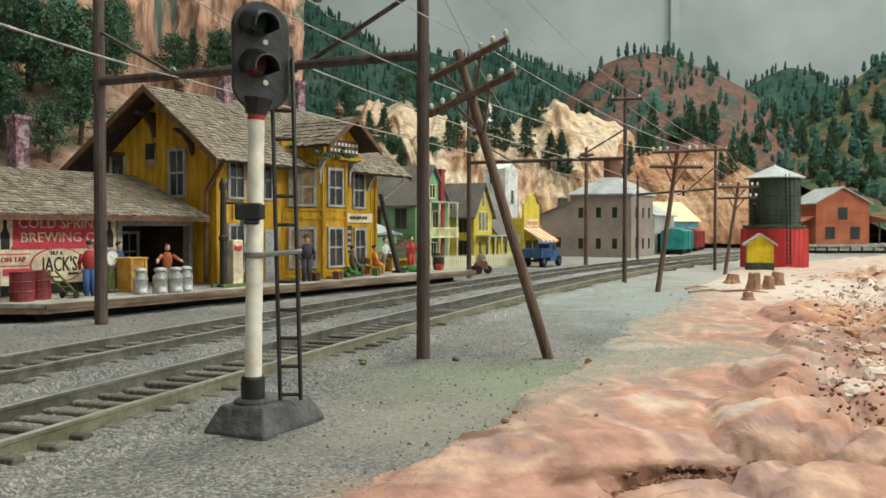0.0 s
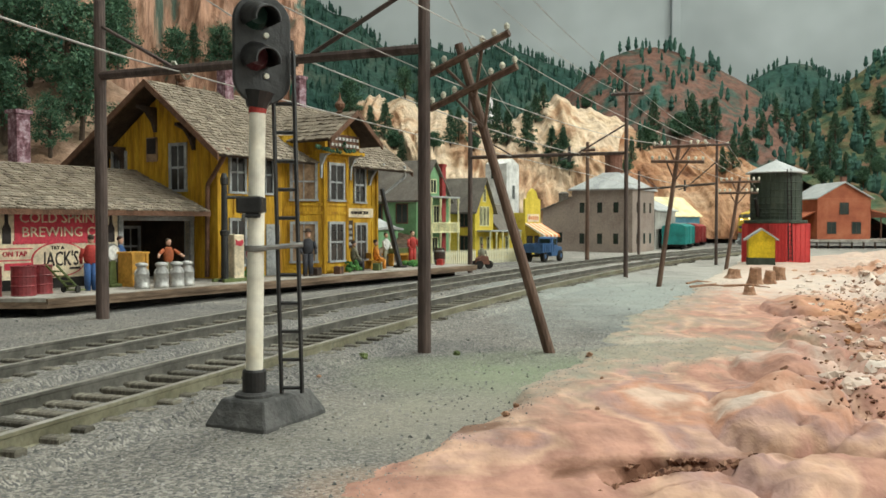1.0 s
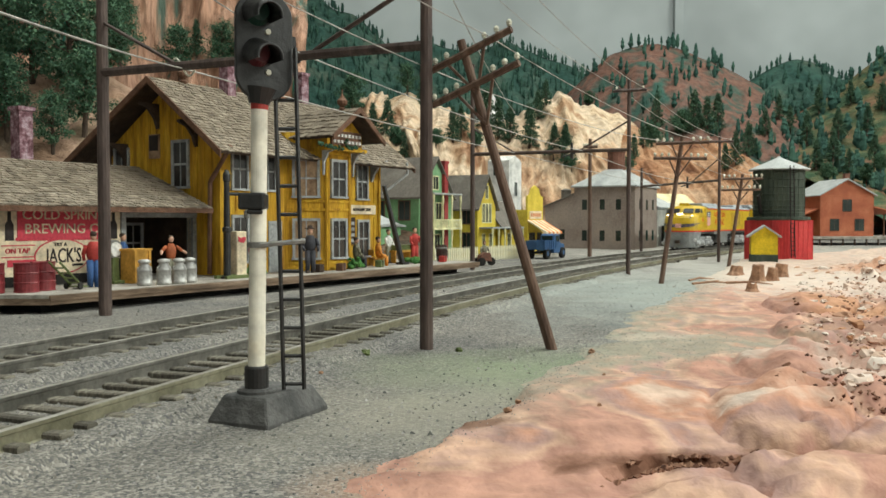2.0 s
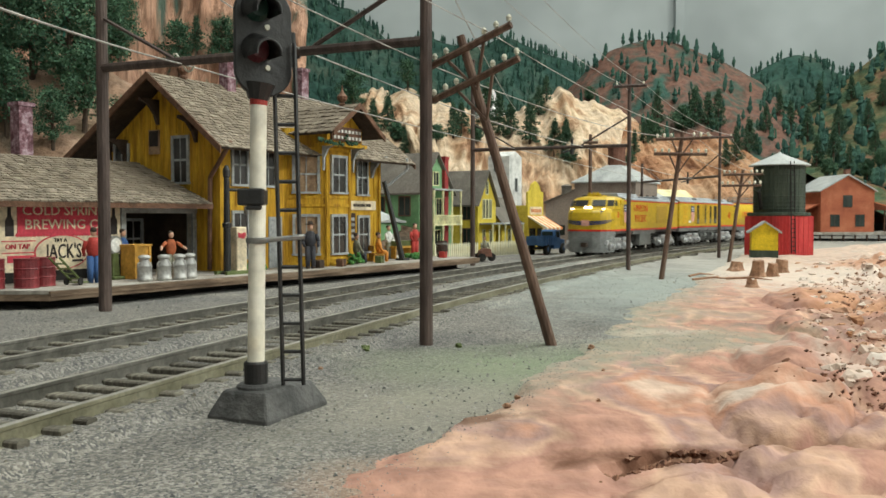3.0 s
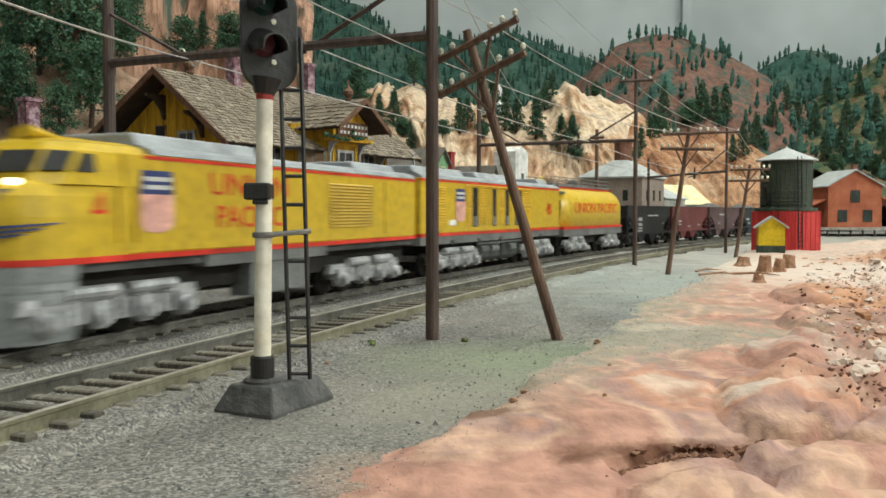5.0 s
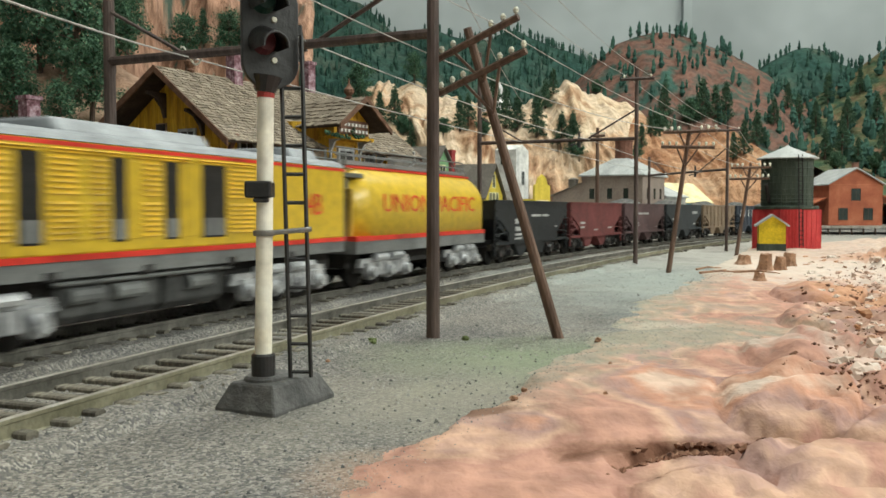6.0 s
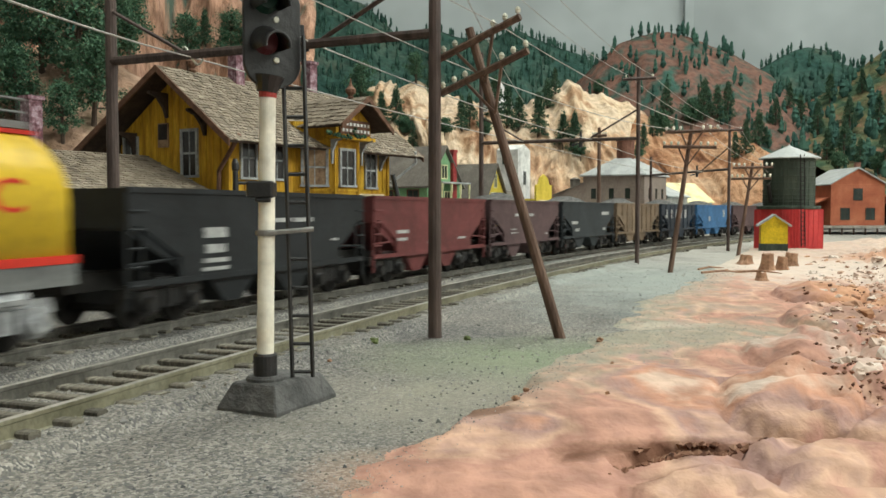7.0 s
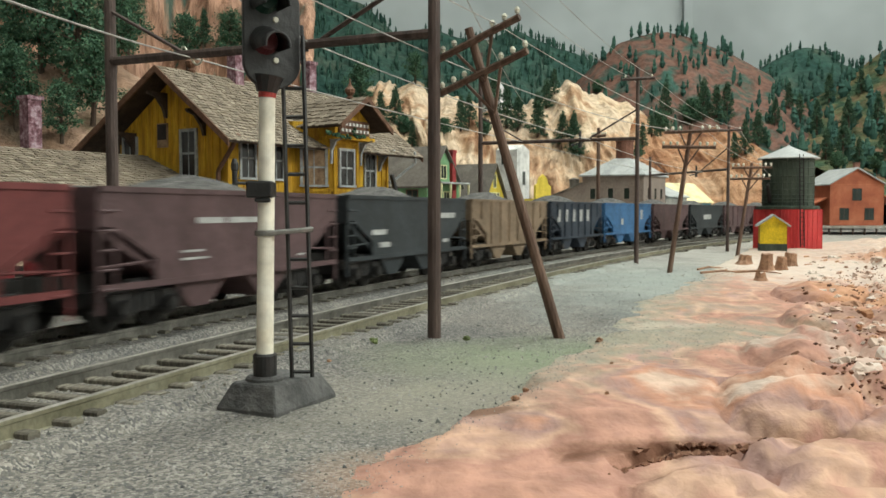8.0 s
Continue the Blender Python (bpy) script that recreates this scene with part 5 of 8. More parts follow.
def bay(t, z0):
    """Projecting bay, two storeys, with its own gable over the track."""
    a, b, c, d, vf, v0 = 14.3, 15.62, 17.35, 18.3, 1.15, 2.6
    plan = [(a, v0), (b, vf), (c, vf), (d, v0)]
    bm = bmesh.new()
    prism(bm, plan + [(d, v0 + 1.5), (a, v0 + 1.5)], "z", z0, 7.2)
    w = part("bay_wall", bm, "depot_yellow", t, "mustard yellow projecting bay")
    for (x0, y0), (x1, y1) in zip(plan, plan[1:]):
        L = math.hypot(x1 - x0, y1 - y0)
        ang = math.degrees(math.atan2(y1 - y0, x1 - x0))
        m = spot(x0, y0, 0, ang)
        for k in (0.0, L):
            bm = bmesh.new()
            box(bm, k - 0.09, k + 0.09, -0.06, 0.03, z0, 6.5)
            part("corner_post", bm, "depot_yellow", t, m=m)
        for z in (0.75, 1.0, 3.55, 3.95, 6.25):
            bm = bmesh.new()
            box(bm, 0.05, L - 0.05, -0.055, 0.02, z - 0.06, z + 0.06)
            part("belt_board", bm, "depot_yellow", t, m=m)
        for za, zb in ((1.25, 3.0), (4.2, 5.85)):
            fr = window(t, 0, 0, za, zb, min(1.05, L - 0.75), glass="curtain" if x0 == a else "glass_dark")
            fr.matrix_basis = m @ spot(L / 2, -0.02, 0)
    # gabled head
    uc, r0 = (b + c) / 2, 1.95
    bm = bmesh.new()
    prism(bm, [(uc - 1.35, 6.5), (uc + 1.35, 6.5), (uc + 1.35, 7.2), (uc, 8.2), (uc - 1.35, 7.2)], "y", 0.72, 6.2)
    g = part("dormer_wall", bm, "depot_yellow", t, "yellow gabled dormer head")
    boxed("carved_panel", "brown_wood", g, uc - 1.15, uc + 1.15, 0.6, 0.7, 6.62, 7.3, label="dark carved panel with white studs")
    bm = bmesh.new()
    for r in range(2):
        for k in range(8):
            x = uc - 0.98 + k * 0.28
            box(bm, x - 0.07, x + 0.07, 0.54, 0.62, 6.72 + r * 0.3, 6.86 + r * 0.3)
    part("studs", bm, "white", g, "rows of small white studs")
    # leafy garland hung under the carved panel
    rnd = random.Random(12)
    bm = bmesh.new()
    for k in range(46):
        q = k / 45
        blob(bm, (uc - 2.3 + 3.0 * q + rnd.uniform(-0.05, 0.05), 0.45 + rnd.uniform(-0.06, 0.06), 6.62 - 0.16 * math.sin(math.pi * q) + rnd.uniform(-0.07, 0.07) + (0.35 * rnd.random() if 0.6 < q < 0.72 else 0)), rnd.uniform(0.05, 0.09), k, 0.6, 5, 4)
    part("garland", bm, "foliage", g, "green leafy garland under the dormer")
    boxed("dormer_sill", "depot_yellow", t, uc - 1.5, uc + 1.5, 0.5, 1.15, 6.36, 6.52)
    for sg in (-1, 1):
        shingle_roof(t, (uc + sg * 2.0, -0.15, 6.95), (0, 6.4, 0), (-sg * 2.0, 0, 1.45), 24, 7, seed=8 + sg)
        bm = bmesh.new()
        prism(bm, [(uc + sg * 2.05, 6.72), (uc + sg * 2.05, 6.98), (uc, 8.43), (uc, 8.16)], "y", -0.24, -0.15)
        part("bargeboard", bm, "brown_wood", t)
        bm = bmesh.new()
        pts = [(0, -1.2), (0.07, -1.2), (0.1, -0.6), (0.35, -0.15), (0.75, 0.0), (0, 0)]
        prism(bm, [(1.15 - y, 6.4 + z) for y, z in pts], "x", uc + sg * 1.15 - 0.06, uc + sg * 1.15 + 0.06)
        part("bracket", bm, "window_grey", t, "grey curved bracket")
    return w


def annex():
    t = thing("freight_shed", "low depot shed with shingle roof and painted billboard wall", "shed", DEPOT)
    z0, V, V2 = 0.62, 4.0, 9.8
    u0, u1, gz = -3.0, 10.0, 3.15
    G0, G1 = 6.2, 9.75
    bm = bmesh.new()
    box(bm, u0, G0, V, V + 0.25, z0, 3.75)
    box(bm, G1, u1, V, V + 0.25, z0, 3.75)
    box(bm, G0, G1, V, V + 0.25, gz, 3.75)
    box(bm, u0, u1, V2, V2 + 0.2, z0, 3.6)
    box(bm, u0, u0 + 0.2, V, V2, z0, 3.6)
    part("wall", bm, "cream", t, "cream painted shed wall with a wide opening")
    bm = bmesh.new()
    box(bm, G0 - 0.7, u1, V + 3.2, V + 3.3, z0, 3.6)
    part("inner_wall", bm, "dark_wood", t, "dark inner partition")
    # dark panel added for the shade inside the opening
    boxed("side_lining", "dark_wood", t, u1 - 0.12, u1 - 0.03, V + 0.27, V + 3.18, z0, 3.55)
    bm = bmesh.new()
    box(bm, G0 - 0.22, G0, V - 0.1, V + 0.3, z0, gz + 0.02)
    box(bm, G1, G1 + 0.2, V - 0.1, V + 0.3, z0, gz + 0.02)
    box(bm, G0 - 0.22, G1 + 0.2, V - 0.14, V + 0.3, gz, gz + 0.42)
    part("door_frame", bm, "window_grey", t, "grey timber frame of the opening")
    window(t, 9.2, V + 3.18, 1.2, 2.8, 0.8)
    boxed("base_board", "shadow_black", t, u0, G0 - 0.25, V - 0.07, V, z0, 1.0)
    # roof
    ez, rz = 3.56, 5.5
    shingle_roof(t, (-3.6, 2.75, ez), (13.4, 0, 0), (0, 4.9, rz - ez), 52, 19, seed=21, as_parts=280)
    shingle_roof(t, (-3.6, 12.0, 3.6), (13.4, 0, 0), (0, -4.35, rz - 3.6), 30, 9, seed=22)
    boxed("fascia", "brown_wood", t, -3.6, 9.8, 2.70, 2.78, ez - 0.22, ez - 0.02)
    for sg, p in ((1, None),):
        bm = bmesh.new()
        box(bm, 4.1, 4.7, 7.7, 8.3, 4.9, 7.5)
        box(bm, 4.02, 4.78, 7.62, 8.38, 7.5, 7.66)
        part("chimney", bm, "purple_brick", t, "mottled pink-purple brick chimney")
    # billboard
    bb = boxed("billboard", "cream", t, 0.6, 5.95, V - 0.06, V - 0.004, 1.0, 3.62, label="cream painted brewery billboard")
    red = boxed("red_panel", "sign_red", bb, 1.5, 5.42, V - 0.085, V - 0.062, 2.34, 3.56)
    bm = bmesh.new()
    for i in range(30):
        x = 1.5 + 3.92 * i / 29
        lathe_y(bm, x, V - 0.074, 2.34, 0.075, 0.02)
        lathe_y(bm, x, V - 0.074, 3.54, 0.06, 0.02)
    part("scalloped_edge", bm, "sign_red", bb)
    letters("COLD SPRING", 0.52, "cream", bb, spot(3.46, V - 0.1, 3.22, 0, 90), squeeze=1.08)
    letters("BREWING CO", 0.52, "cream", bb, spot(3.55, V - 0.1, 2.7, 0, 90), squeeze=1.1)
    bm = bmesh.new()
    n = 40
    for rr, y in ((1.0, V - 0.075),):
        prism(bm, [(3.3 + 1.16 * math.cos(6.2832 * i / n), 1.68 + 0.66 * math.sin(6.2832 * i / n)) for i in range(n)], "y", y - 0.012, y + 0.006)
    ov = part("oval_ring", bm, "sign_red", bb)
    bm = bmesh.new()
    prism(bm, [(3.3 + 1.11 * math.cos(6.2832 * i / n), 1.68 + 0.61 * math.sin(6.2832 * i / n)) for i in range(n)], "y", V - 0.105, V - 0.09)
    part("oval", bm, "cream", bb)
    letters("JACK'S", 0.78, "ink", bb, spot(3.35, V - 0.12, 1.68, 0, 90), squeeze=0.66)
    letters("TRY A", 0.2, "ink", bb, spot(3.2, V - 0.12, 2.12, 0, 90))
    letters("BEER", 0.26, "ink", bb, spot(3.3, V - 0.08, 1.12, 0, 90), squeeze=1.2)
    boxed("ink_bar", "ink", bb, 3.7, 4.15, V - 0.135, V - 0.11, 1.3, 1.38)
    letters("ON TAP", 0.26, "sign_red", bb, spot(1.5, V - 0.08, 1.92, 0, 90))
    bm = bmesh.new()
    for q in ((0.9, 2.2, 2.1, 2.14), (0.9, 2.2, 1.68, 1.72)):
        box(bm, q[0], q[1], V - 0.08, V - 0.06, q[2], q[3])
    part("flag_border", bm, "sign_red", bb)
    boxed("red_bar", "sign_red", bb, 1.1, 2.3, V - 0.085, V - 0.062, 1.35, 1.6)
    for x in (1.2, 5.62):
        bm = bmesh.new()
        prism(bm, [(x - 0.16, 2.3), (x + 0.16, 2.3), (x + 0.16, 2.85), (x + 0.06, 3.05), (x + 0.06, 3.38), (x - 0.06, 3.38), (x - 0.06, 3.05), (x - 0.16, 2.85)], "y", V - 0.09, V - 0.062)
        part("painted_bottle", bm, "ink", bb, "painted dark bottle")


def lathe_y(bm, x, y, z, r, h):
    prism(bm, [(x + r * math.cos(6.2832 * i / 8), z + r * math.sin(6.2832 * i / 8)) for i in range(8)], "y", y - h / 2, y + h / 2)


def platform():
    t = thing("platform", "grey station platform with rusty brown timber edge", "platform", DEPOT, kind="structure")
    bm = bmesh.new()
    prism(bm, [(-7.3, 12), (0.0, 0.0), (27.7, -0.35), (27.7, 8.0), (26.0, 12)], "z", 0.50, 0.62)
    part("deck", bm, "platform", t)
    bm = bmesh.new()
    prism(bm, [(0.0, -0.06), (27.8, -0.41), (27.8, 0.1), (0.0, 0.3)], "z", 0.29, 0.49)
    part("edge_beam", bm, "platform_edge", t, "rusty brown edge beam")
    bm = bmesh.new()
    prism(bm, [(0.0, -0.12), (27.8, -0.47), (27.8, -0.38), (0.0, -0.03)], "z", 0.42, 0.6)
    part("edge_lip", bm, "platform_edge", t)
    bm = bmesh.new()
    prism(bm, [(0.0, -0.06), (0.25, 0.06), (-7.0, 12.0), (-7.25, 11.9)], "z", 0.29, 0.49)
    part("end_beam", bm, "platform_edge", t, "rusty brown end beam")
    # black block in place of the shadow below the deck
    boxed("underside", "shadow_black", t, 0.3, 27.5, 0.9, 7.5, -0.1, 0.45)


room()
ground()
broken_rock()
hills()
trees()
track("railway_track_near", 0.0, 88, 190, ("rail_olive", "rail"), "near railway track with weathered rails on dark ties")
track("railway_track_far", FAR_GAP, 90, 260, ("rail", "rail"), "far railway track with dark rails on timber ties")
signal()
gantry((-10.85, 28.2), (-0.40, 20.7), 13.5, 13.5, 0.205, (7.72, 7.1), "tall brown line pole standing by the platform")
gantry((1.78, 54.4), (10.2, 48.7), 12.6, 10.8, 0.16, (7.1, 6.93), "tall brown line pole beside the track", 0.94)
gantry((19.4, 86.6), (20.0, 64.1), 8.2, 9.3, 0.15, (6.4, 5.95), "brown line pole in the yard", 0.94)
platform()
depot()
annex()


# ---- train ----
def truck_side(parent, x, axles, pitch, material="silver", y=1.42, r=0.52, name="truck"):
    """A wheel truck: sideframe, journal boxes, springs, wheels."""
    half = pitch * (axles - 1) / 2
    bm = bmesh.new()
    for sg in (1, -1):
        ys = y * sg
        prism(bm, [(x - half - 0.6, 0.72), (x + half + 0.6, 0.72), (x + half + 0.5, 1.0), (x - half - 0.5, 1.0)], "y", ys - 0.09, ys + 0.09)
        for i in range(axles):
            xa = x - half + i * pitch
            prism(bm, [(xa - 0.30, 0.86), (xa - 0.24, 0.42), (xa - 0.12, 0.30), (xa + 0.12, 0.30), (xa + 0.24, 0.42), (xa + 0.30, 0.86)], "y", ys + sg * 0.09 - 0.10, ys + sg * 0.09 + 0.14)
            rod(bm, (xa, ys + sg * 0.1, 0.55), (xa, ys + sg * 0.40, 0.55), 0.22, 0.17, 12)
            if i < axles - 1:
                rod(bm, (xa + pitch / 2 - 0.14, ys + sg * 0.16, 0.44), (xa + pitch / 2 - 0.14, ys + sg * 0.16, 0.86), 0.10, 0.10, 8)
                rod(bm, (xa + pitch / 2 + 0.14, ys + sg * 0.16, 0.44), (xa + pitch / 2 + 0.14, ys + sg * 0.16, 0.86), 0.10, 0.10, 8)
        rod(bm, (x - half * 0.8, ys + sg * 0.2, 1.05), (x - half * 0.1, ys + sg * 0.2, 1.05), 0.13, 0.13, 8)
        rod(bm, (x + half * 0.1, ys + sg * 0.2, 1.05), (x + half * 0.8, ys + sg * 0.2, 1.05), 0.13, 0.13, 8)
    box(bm, x - half, x + half, -1.3, 1.3, 0.5, 0.85)
    tr = part(name, bm, material, parent, "silver painted wheel truck" if material == "silver" else "dark wheel truck")
    for i in range(axles):
        xa = x - half + i * pitch
        bm = bmesh.new()
        for sg in (1, -1):
            rod(bm, (xa, sg * 0.76, r), (xa, sg * 0.95, r), r, r, 18)
        rod(bm, (xa, -0.8, r), (xa, 0.8, r), 0.1, 0.1, 6)
        part("wheel_set", bm, "shadow_black", tr)
    return tr


def shield(parent, x, y, z, w=1.15, h=1.5):
    """Plain shield shape in blue and pale red stripes."""
    sg = 1 if y > 0 else -1
    bm = bmesh.new()
    pts = [(x - w / 2, z + h * 0.12), (x - w / 2, z - h * 0.33), (x - w * 0.36, z - h * 0.46), (x, z - h * 0.5), (x + w * 0.36, z - h * 0.46), (x + w / 2, z - h * 0.33), (x + w / 2, z + h * 0.12)]
    prism(bm, pts, "y", y, y + sg * 0.012)
    part("shield_field", bm, "light_pink", parent, "pale red striped shield field")
    bm = bmesh.new()
    prism(bm, [(x - w / 2, z + h * 0.12), (x + w / 2, z + h * 0.12), (x + w * 0.46, z + h * 0.5), (x - w * 0.46, z + h * 0.5)], "y", y, y + sg * 0.014)
    part("shield_chief", bm, "blue", parent, "navy blue shield top")
    bm = bmesh.new()
    for k in (0.2, 0.33):
        box(bm, x - w * 0.42, x + w * 0.42, min(y, y + sg * 0.02), max(y, y + sg * 0.02), z + h * k, z + h * (k + 0.07))
    part("shield_bars", bm, "white", parent)


def side_letters(text, size, parent, x, y, z, squeeze=1.0, material="train_red"):
    m = spot(x, y, z, 180, 90) if y > 0 else spot(x, y, z, 0, 90)
    return letters(text, size, material, parent, m, 0.008, "lettering", squeeze, "red painted lettering" if material == "train_red" else "")


def louvres(parent, x0, x1, y, z0, z1, material="train_yellow", step=0.13):
    bm = bmesh.new()
    sg = 1 if y > 0 else -1
    z = z0
    while z < z1:
        prism(bm, [(y - sg * 0.02, z), (y + sg * 0.055, z), (y - sg * 0.02, z + step * 0.75)], "x", x0, x1)
        z += step
    return part("louvre", bm, material, parent, "slatted yellow louvre panel")


def loft(bm, rings, close=True):
    vs = [[bm.verts.new(p) for p in r] for r in rings]
    n = len(vs[0])
    for lo, hi in zip(vs, vs[1:]):
        for k in range(n):
            bm.faces.new((lo[k], lo[(k + 1) % n], hi[(k + 1) % n], hi[k]))
    if close:
        bm.faces.new(vs[0][::-1])
        bm.faces.new(vs[-1])


def nose_plan(x1, W, grow=0.0, n=9, back=3.0):
    """Outline of the rounded nose from one side to the other, and back to x1 - 3."""
    pts = [(x1 - back, -W - grow)]
    for i in range(n + 1):
        w = -math.pi / 2 + math.pi * i / n
        c, s = math.cos(w), math.sin(w)
        pts.append((x1 - 1.5 + (1.5 + grow) * abs(c) ** 0.75, (W + grow) * math.copysign(abs(s) ** 0.7, s)))
    pts.append((x1 - back, W + grow))
    return pts


def hull(t, L, front_cab):
    """Long yellow engine body: grey skirt, red stripes, yellow sides, grey roof."""
    x0, x1 = -L / 2, L / 2 - (0.5 if front_cab else 0)
    xc = x1 + 0.45
    xb = x1 - 2.9 if front_cab else x1
    W, ZT = 1.68, 4.08
    bm = bmesh.new()
    box(bm, x0, xb, -W, W, 1.72, ZT)
    part("body", bm, "train_yellow", t, "glossy yellow engine body", bevel=0.05)
    if front_cab:
        bm = bmesh.new()
        rings = []
        for z, back, k in ((1.72, 0.0, 1.0), (2.6, 0.0, 1.0), (3.05, 0.06, 0.99), (3.28, 0.2, 0.95), (3.38, 0.45, 0.86)):
            rings.append([(x - (back if x > x1 - 2.5 else 0), y * k, z) for x, y in nose_plan(x1, W)])
        loft(bm, rings)
        nose = part("nose", bm, "train_yellow", t, "rounded yellow nose")
        bm = bmesh.new()
        loft(bm, [[(x - 0.5 if x > x1 - 2.5 else x, y * 0.84, z) for x, y in nose_plan(x1, W)] for z in (3.381, 3.40)])
        part("glare_panel", bm, "dull_green", nose, "dull green anti-glare panel")
        bm = bmesh.new()
        rings = []
        for z, xf, w in ((3.3, xc - 1.15, W * 0.985), (3.55, xc - 1.28, W * 0.97), (4.05, xc - 1.62, W * 0.92), (4.24, xc - 1.85, W * 0.80), (4.36, xc - 2.3, W * 0.55)):
            rings.append([(xb - 0.9, -w, z), (xf - 0.55, -w, z), (xf - 0.12, -w * 0.72, z), (xf, 0, z), (xf - 0.12, w * 0.72, z), (xf - 0.55, w, z), (xb - 0.9, w, z)])
        loft(bm, rings)
        cab = part("cab", bm, "train_yellow", t, "rounded yellow cab")
        for sg in (1, -1):
            for name, q in (("windscreen", [(-1.265, 0.10, 3.56), (-1.375, 0.68, 3.56), (-1.69, 0.655, 4.02), (-1.60, 0.10, 4.02)]),
                            ("quarter_window", [(-1.44, 0.755, 3.58), (-1.79, 0.955, 3.58), (-2.10, 0.915, 4.00), (-1.76, 0.705, 4.02)]),
                            ("side_window", [(-1.98, 0.975, 3.58), (-2.55, 0.975, 3.58), (-2.55, 0.935, 3.98), (-2.25, 0.935, 3.98)])):
                bm = bmesh.new()
                k = W if name != "windscreen" else W
                pts = [Vector((xc + a, b * k * sg, z)) for a, b, z in q]
                nn = (pts[1] - pts[0]).cross(pts[3] - pts[0]).normalized()
                if nn.x * 1.0 + nn.y * sg < 0:
                    nn = -nn
                loft(bm, [[p - nn * 0.06 for p in pts], [p + nn * 0.035 for p in pts]])
                part(name, bm, "cab_glass", cab, "dark cab window")
            bm = bmesh.new()
            rod(bm, (x1 - 0.62, sg * 0.14, 3.42), (x1 - 0.40, sg * 0.14, 3.42), 0.13, 0.13, 12)
            part("headlight", bm, "headlight", nose, "lit warm headlamp")
            bm = bmesh.new()
            loft(bm, [[(x1 - 0.75 + g, sg * (1.30 + h) , 2.95), (x1 - 0.28 + g, sg * (0.98 + h), 2.95), (x1 - 0.30 + g, sg * (0.98 + h), 3.18), (x1 - 0.77 + g, sg * (1.30 + h), 3.18)] for g, h in ((-0.1, -0.08), (0.08, 0.07))])
            part("number_box", bm, "train_grey", nose, "grey number box")
            bm = bmesh.new()
            rod(bm, (x1 - 0.62, sg * 1.12, 3.33), (x1 - 0.42, sg * 1.16, 3.33), 0.085, 0.075, 10)
            part("marker_lamp", bm, "headlight", nose, "lit marker lamp")
        # wing emblem wrapped round the nose
        outline = [p for p in nose_plan(x1, W, 0.02, 40) if p[0] > x1 - 1.2]
        for sg in (1, -1):
            side = sorted([p for p in outline if p[1] * sg > 0.28], key=lambda p: p[1] * sg)
            for row in range(3):
                seg = side[:len(side) - 3 * row]
                bm = bmesh.new()
                rings = []
                for i, (x, y) in enumerate(seg):
                    k = i / max(1, len(seg) - 1)
                    z = 2.30 - row * 0.11 + 0.16 * k
                    rings.append([(x, y, z), (x + 0.015, y * 1.01, z), (x + 0.015, y * 1.01, z + 0.085 * (1 - 0.6 * k)), (x, y, z + 0.085 * (1 - 0.6 * k))])
                loft(bm, rings)
                part("nose_wing", bm, "blue", nose, "navy blue wing emblem on the nose")
        bm = bmesh.new()
        prism(bm, [(-0.26, 2.02), (0.26, 2.02), (0.3, 2.2), (0.3, 2.46), (-0.3, 2.46), (-0.3, 2.2)], "x", x1 - 0.05, x1 + 0.03)
        part("nose_shield", bm, "light_pink", nose, "pale red shield on the nose")
        bm = bmesh.new()
        loft(bm, [[(x, y, z) for x, y in nose_plan(x1, W * k, 0.0, 9, 1.55)] for z, k in ((0.15, 0.94), (0.4, 0.98), (1.0, 0.995), (1.10, 0.985), (1.16, 0.995), (1.28, 0.985), (1.34, 0.995), (1.59, 1.0))])
        part("pilot", bm, "pilot_grey", t, "grey rounded front pilot")
        bm = bmesh.new()
        prism(bm, [(-0.2, 0.55), (0.2, 0.55), (0.2, 0.85), (-0.2, 0.85)], "x", x1 - 0.1, x1 + 0.35)
        part("coupler", bm, "dark_wood", t, "rusty front coupler")
        bm = bmesh.new()
        for k in range(3):
            rod(bm, (x1 - 2.9 + 0.25 * k, -0.5 + 0.4 * k, 4.4), (x1 - 2.2 + 0.25 * k, -0.5 + 0.4 * k, 4.52), 0.09, 0.15, 8)
        box(bm, x1 - 2.9, x1 - 2.0, -0.6, 0.6, 4.28, 4.42)
        part("air_horn", bm, "train_yellow", t, "yellow air horns on the cab roof")
        bm = bmesh.new()
        loft(bm, [[(x, y, z) for x, y in nose_plan(x1, W, 0.015)] for z in (1.59, 1.73)])
        part("nose_stripe", bm, "train_red", t, "red stripe round the nose")
    bm = bmesh.new()
    box(bm, -2.6 if front_cab else x0, 3.4 if front_cab else xb, -W + 0.02, W - 0.02, 1.34, 1.60)
    part("skirt", bm, "train_grey", t, "grey lower skirt")
    if front_cab:
        # dark band built in for the shaded gap over the trucks
        boxed("frame_plate", "under_grey", t, x0, x1 - 1.6, -W + 0.12, W - 0.12, 1.44, 1.595)
    for zz, hh, xe in ((1.60, 0.13, xb), (3.96, 0.09, xb - (0.6 if front_cab else 0))):
        bm = bmesh.new()
        box(bm, x0 + 0.01, xe, -W - 0.015, W + 0.015, zz, zz + hh)
        part("red_stripe", bm, "train_red", t, "thin red stripe")
    bm = bmesh.new()
    prism(bm, [(-W - 0.01, ZT), (W + 0.01, ZT), (W * 0.97, ZT + 0.12), (W * 0.8, ZT + 0.24), (W * 0.4, ZT + 0.28), (-W * 0.4, ZT + 0.28), (-W * 0.8, ZT + 0.24), (-W * 0.97, ZT + 0.12)], "x", x0 + 0.05, xb - (0.9 if front_cab else 0.05))
    part("roof", bm, "roof_grey", t, "light grey rounded roof")
    bm = bmesh.new()
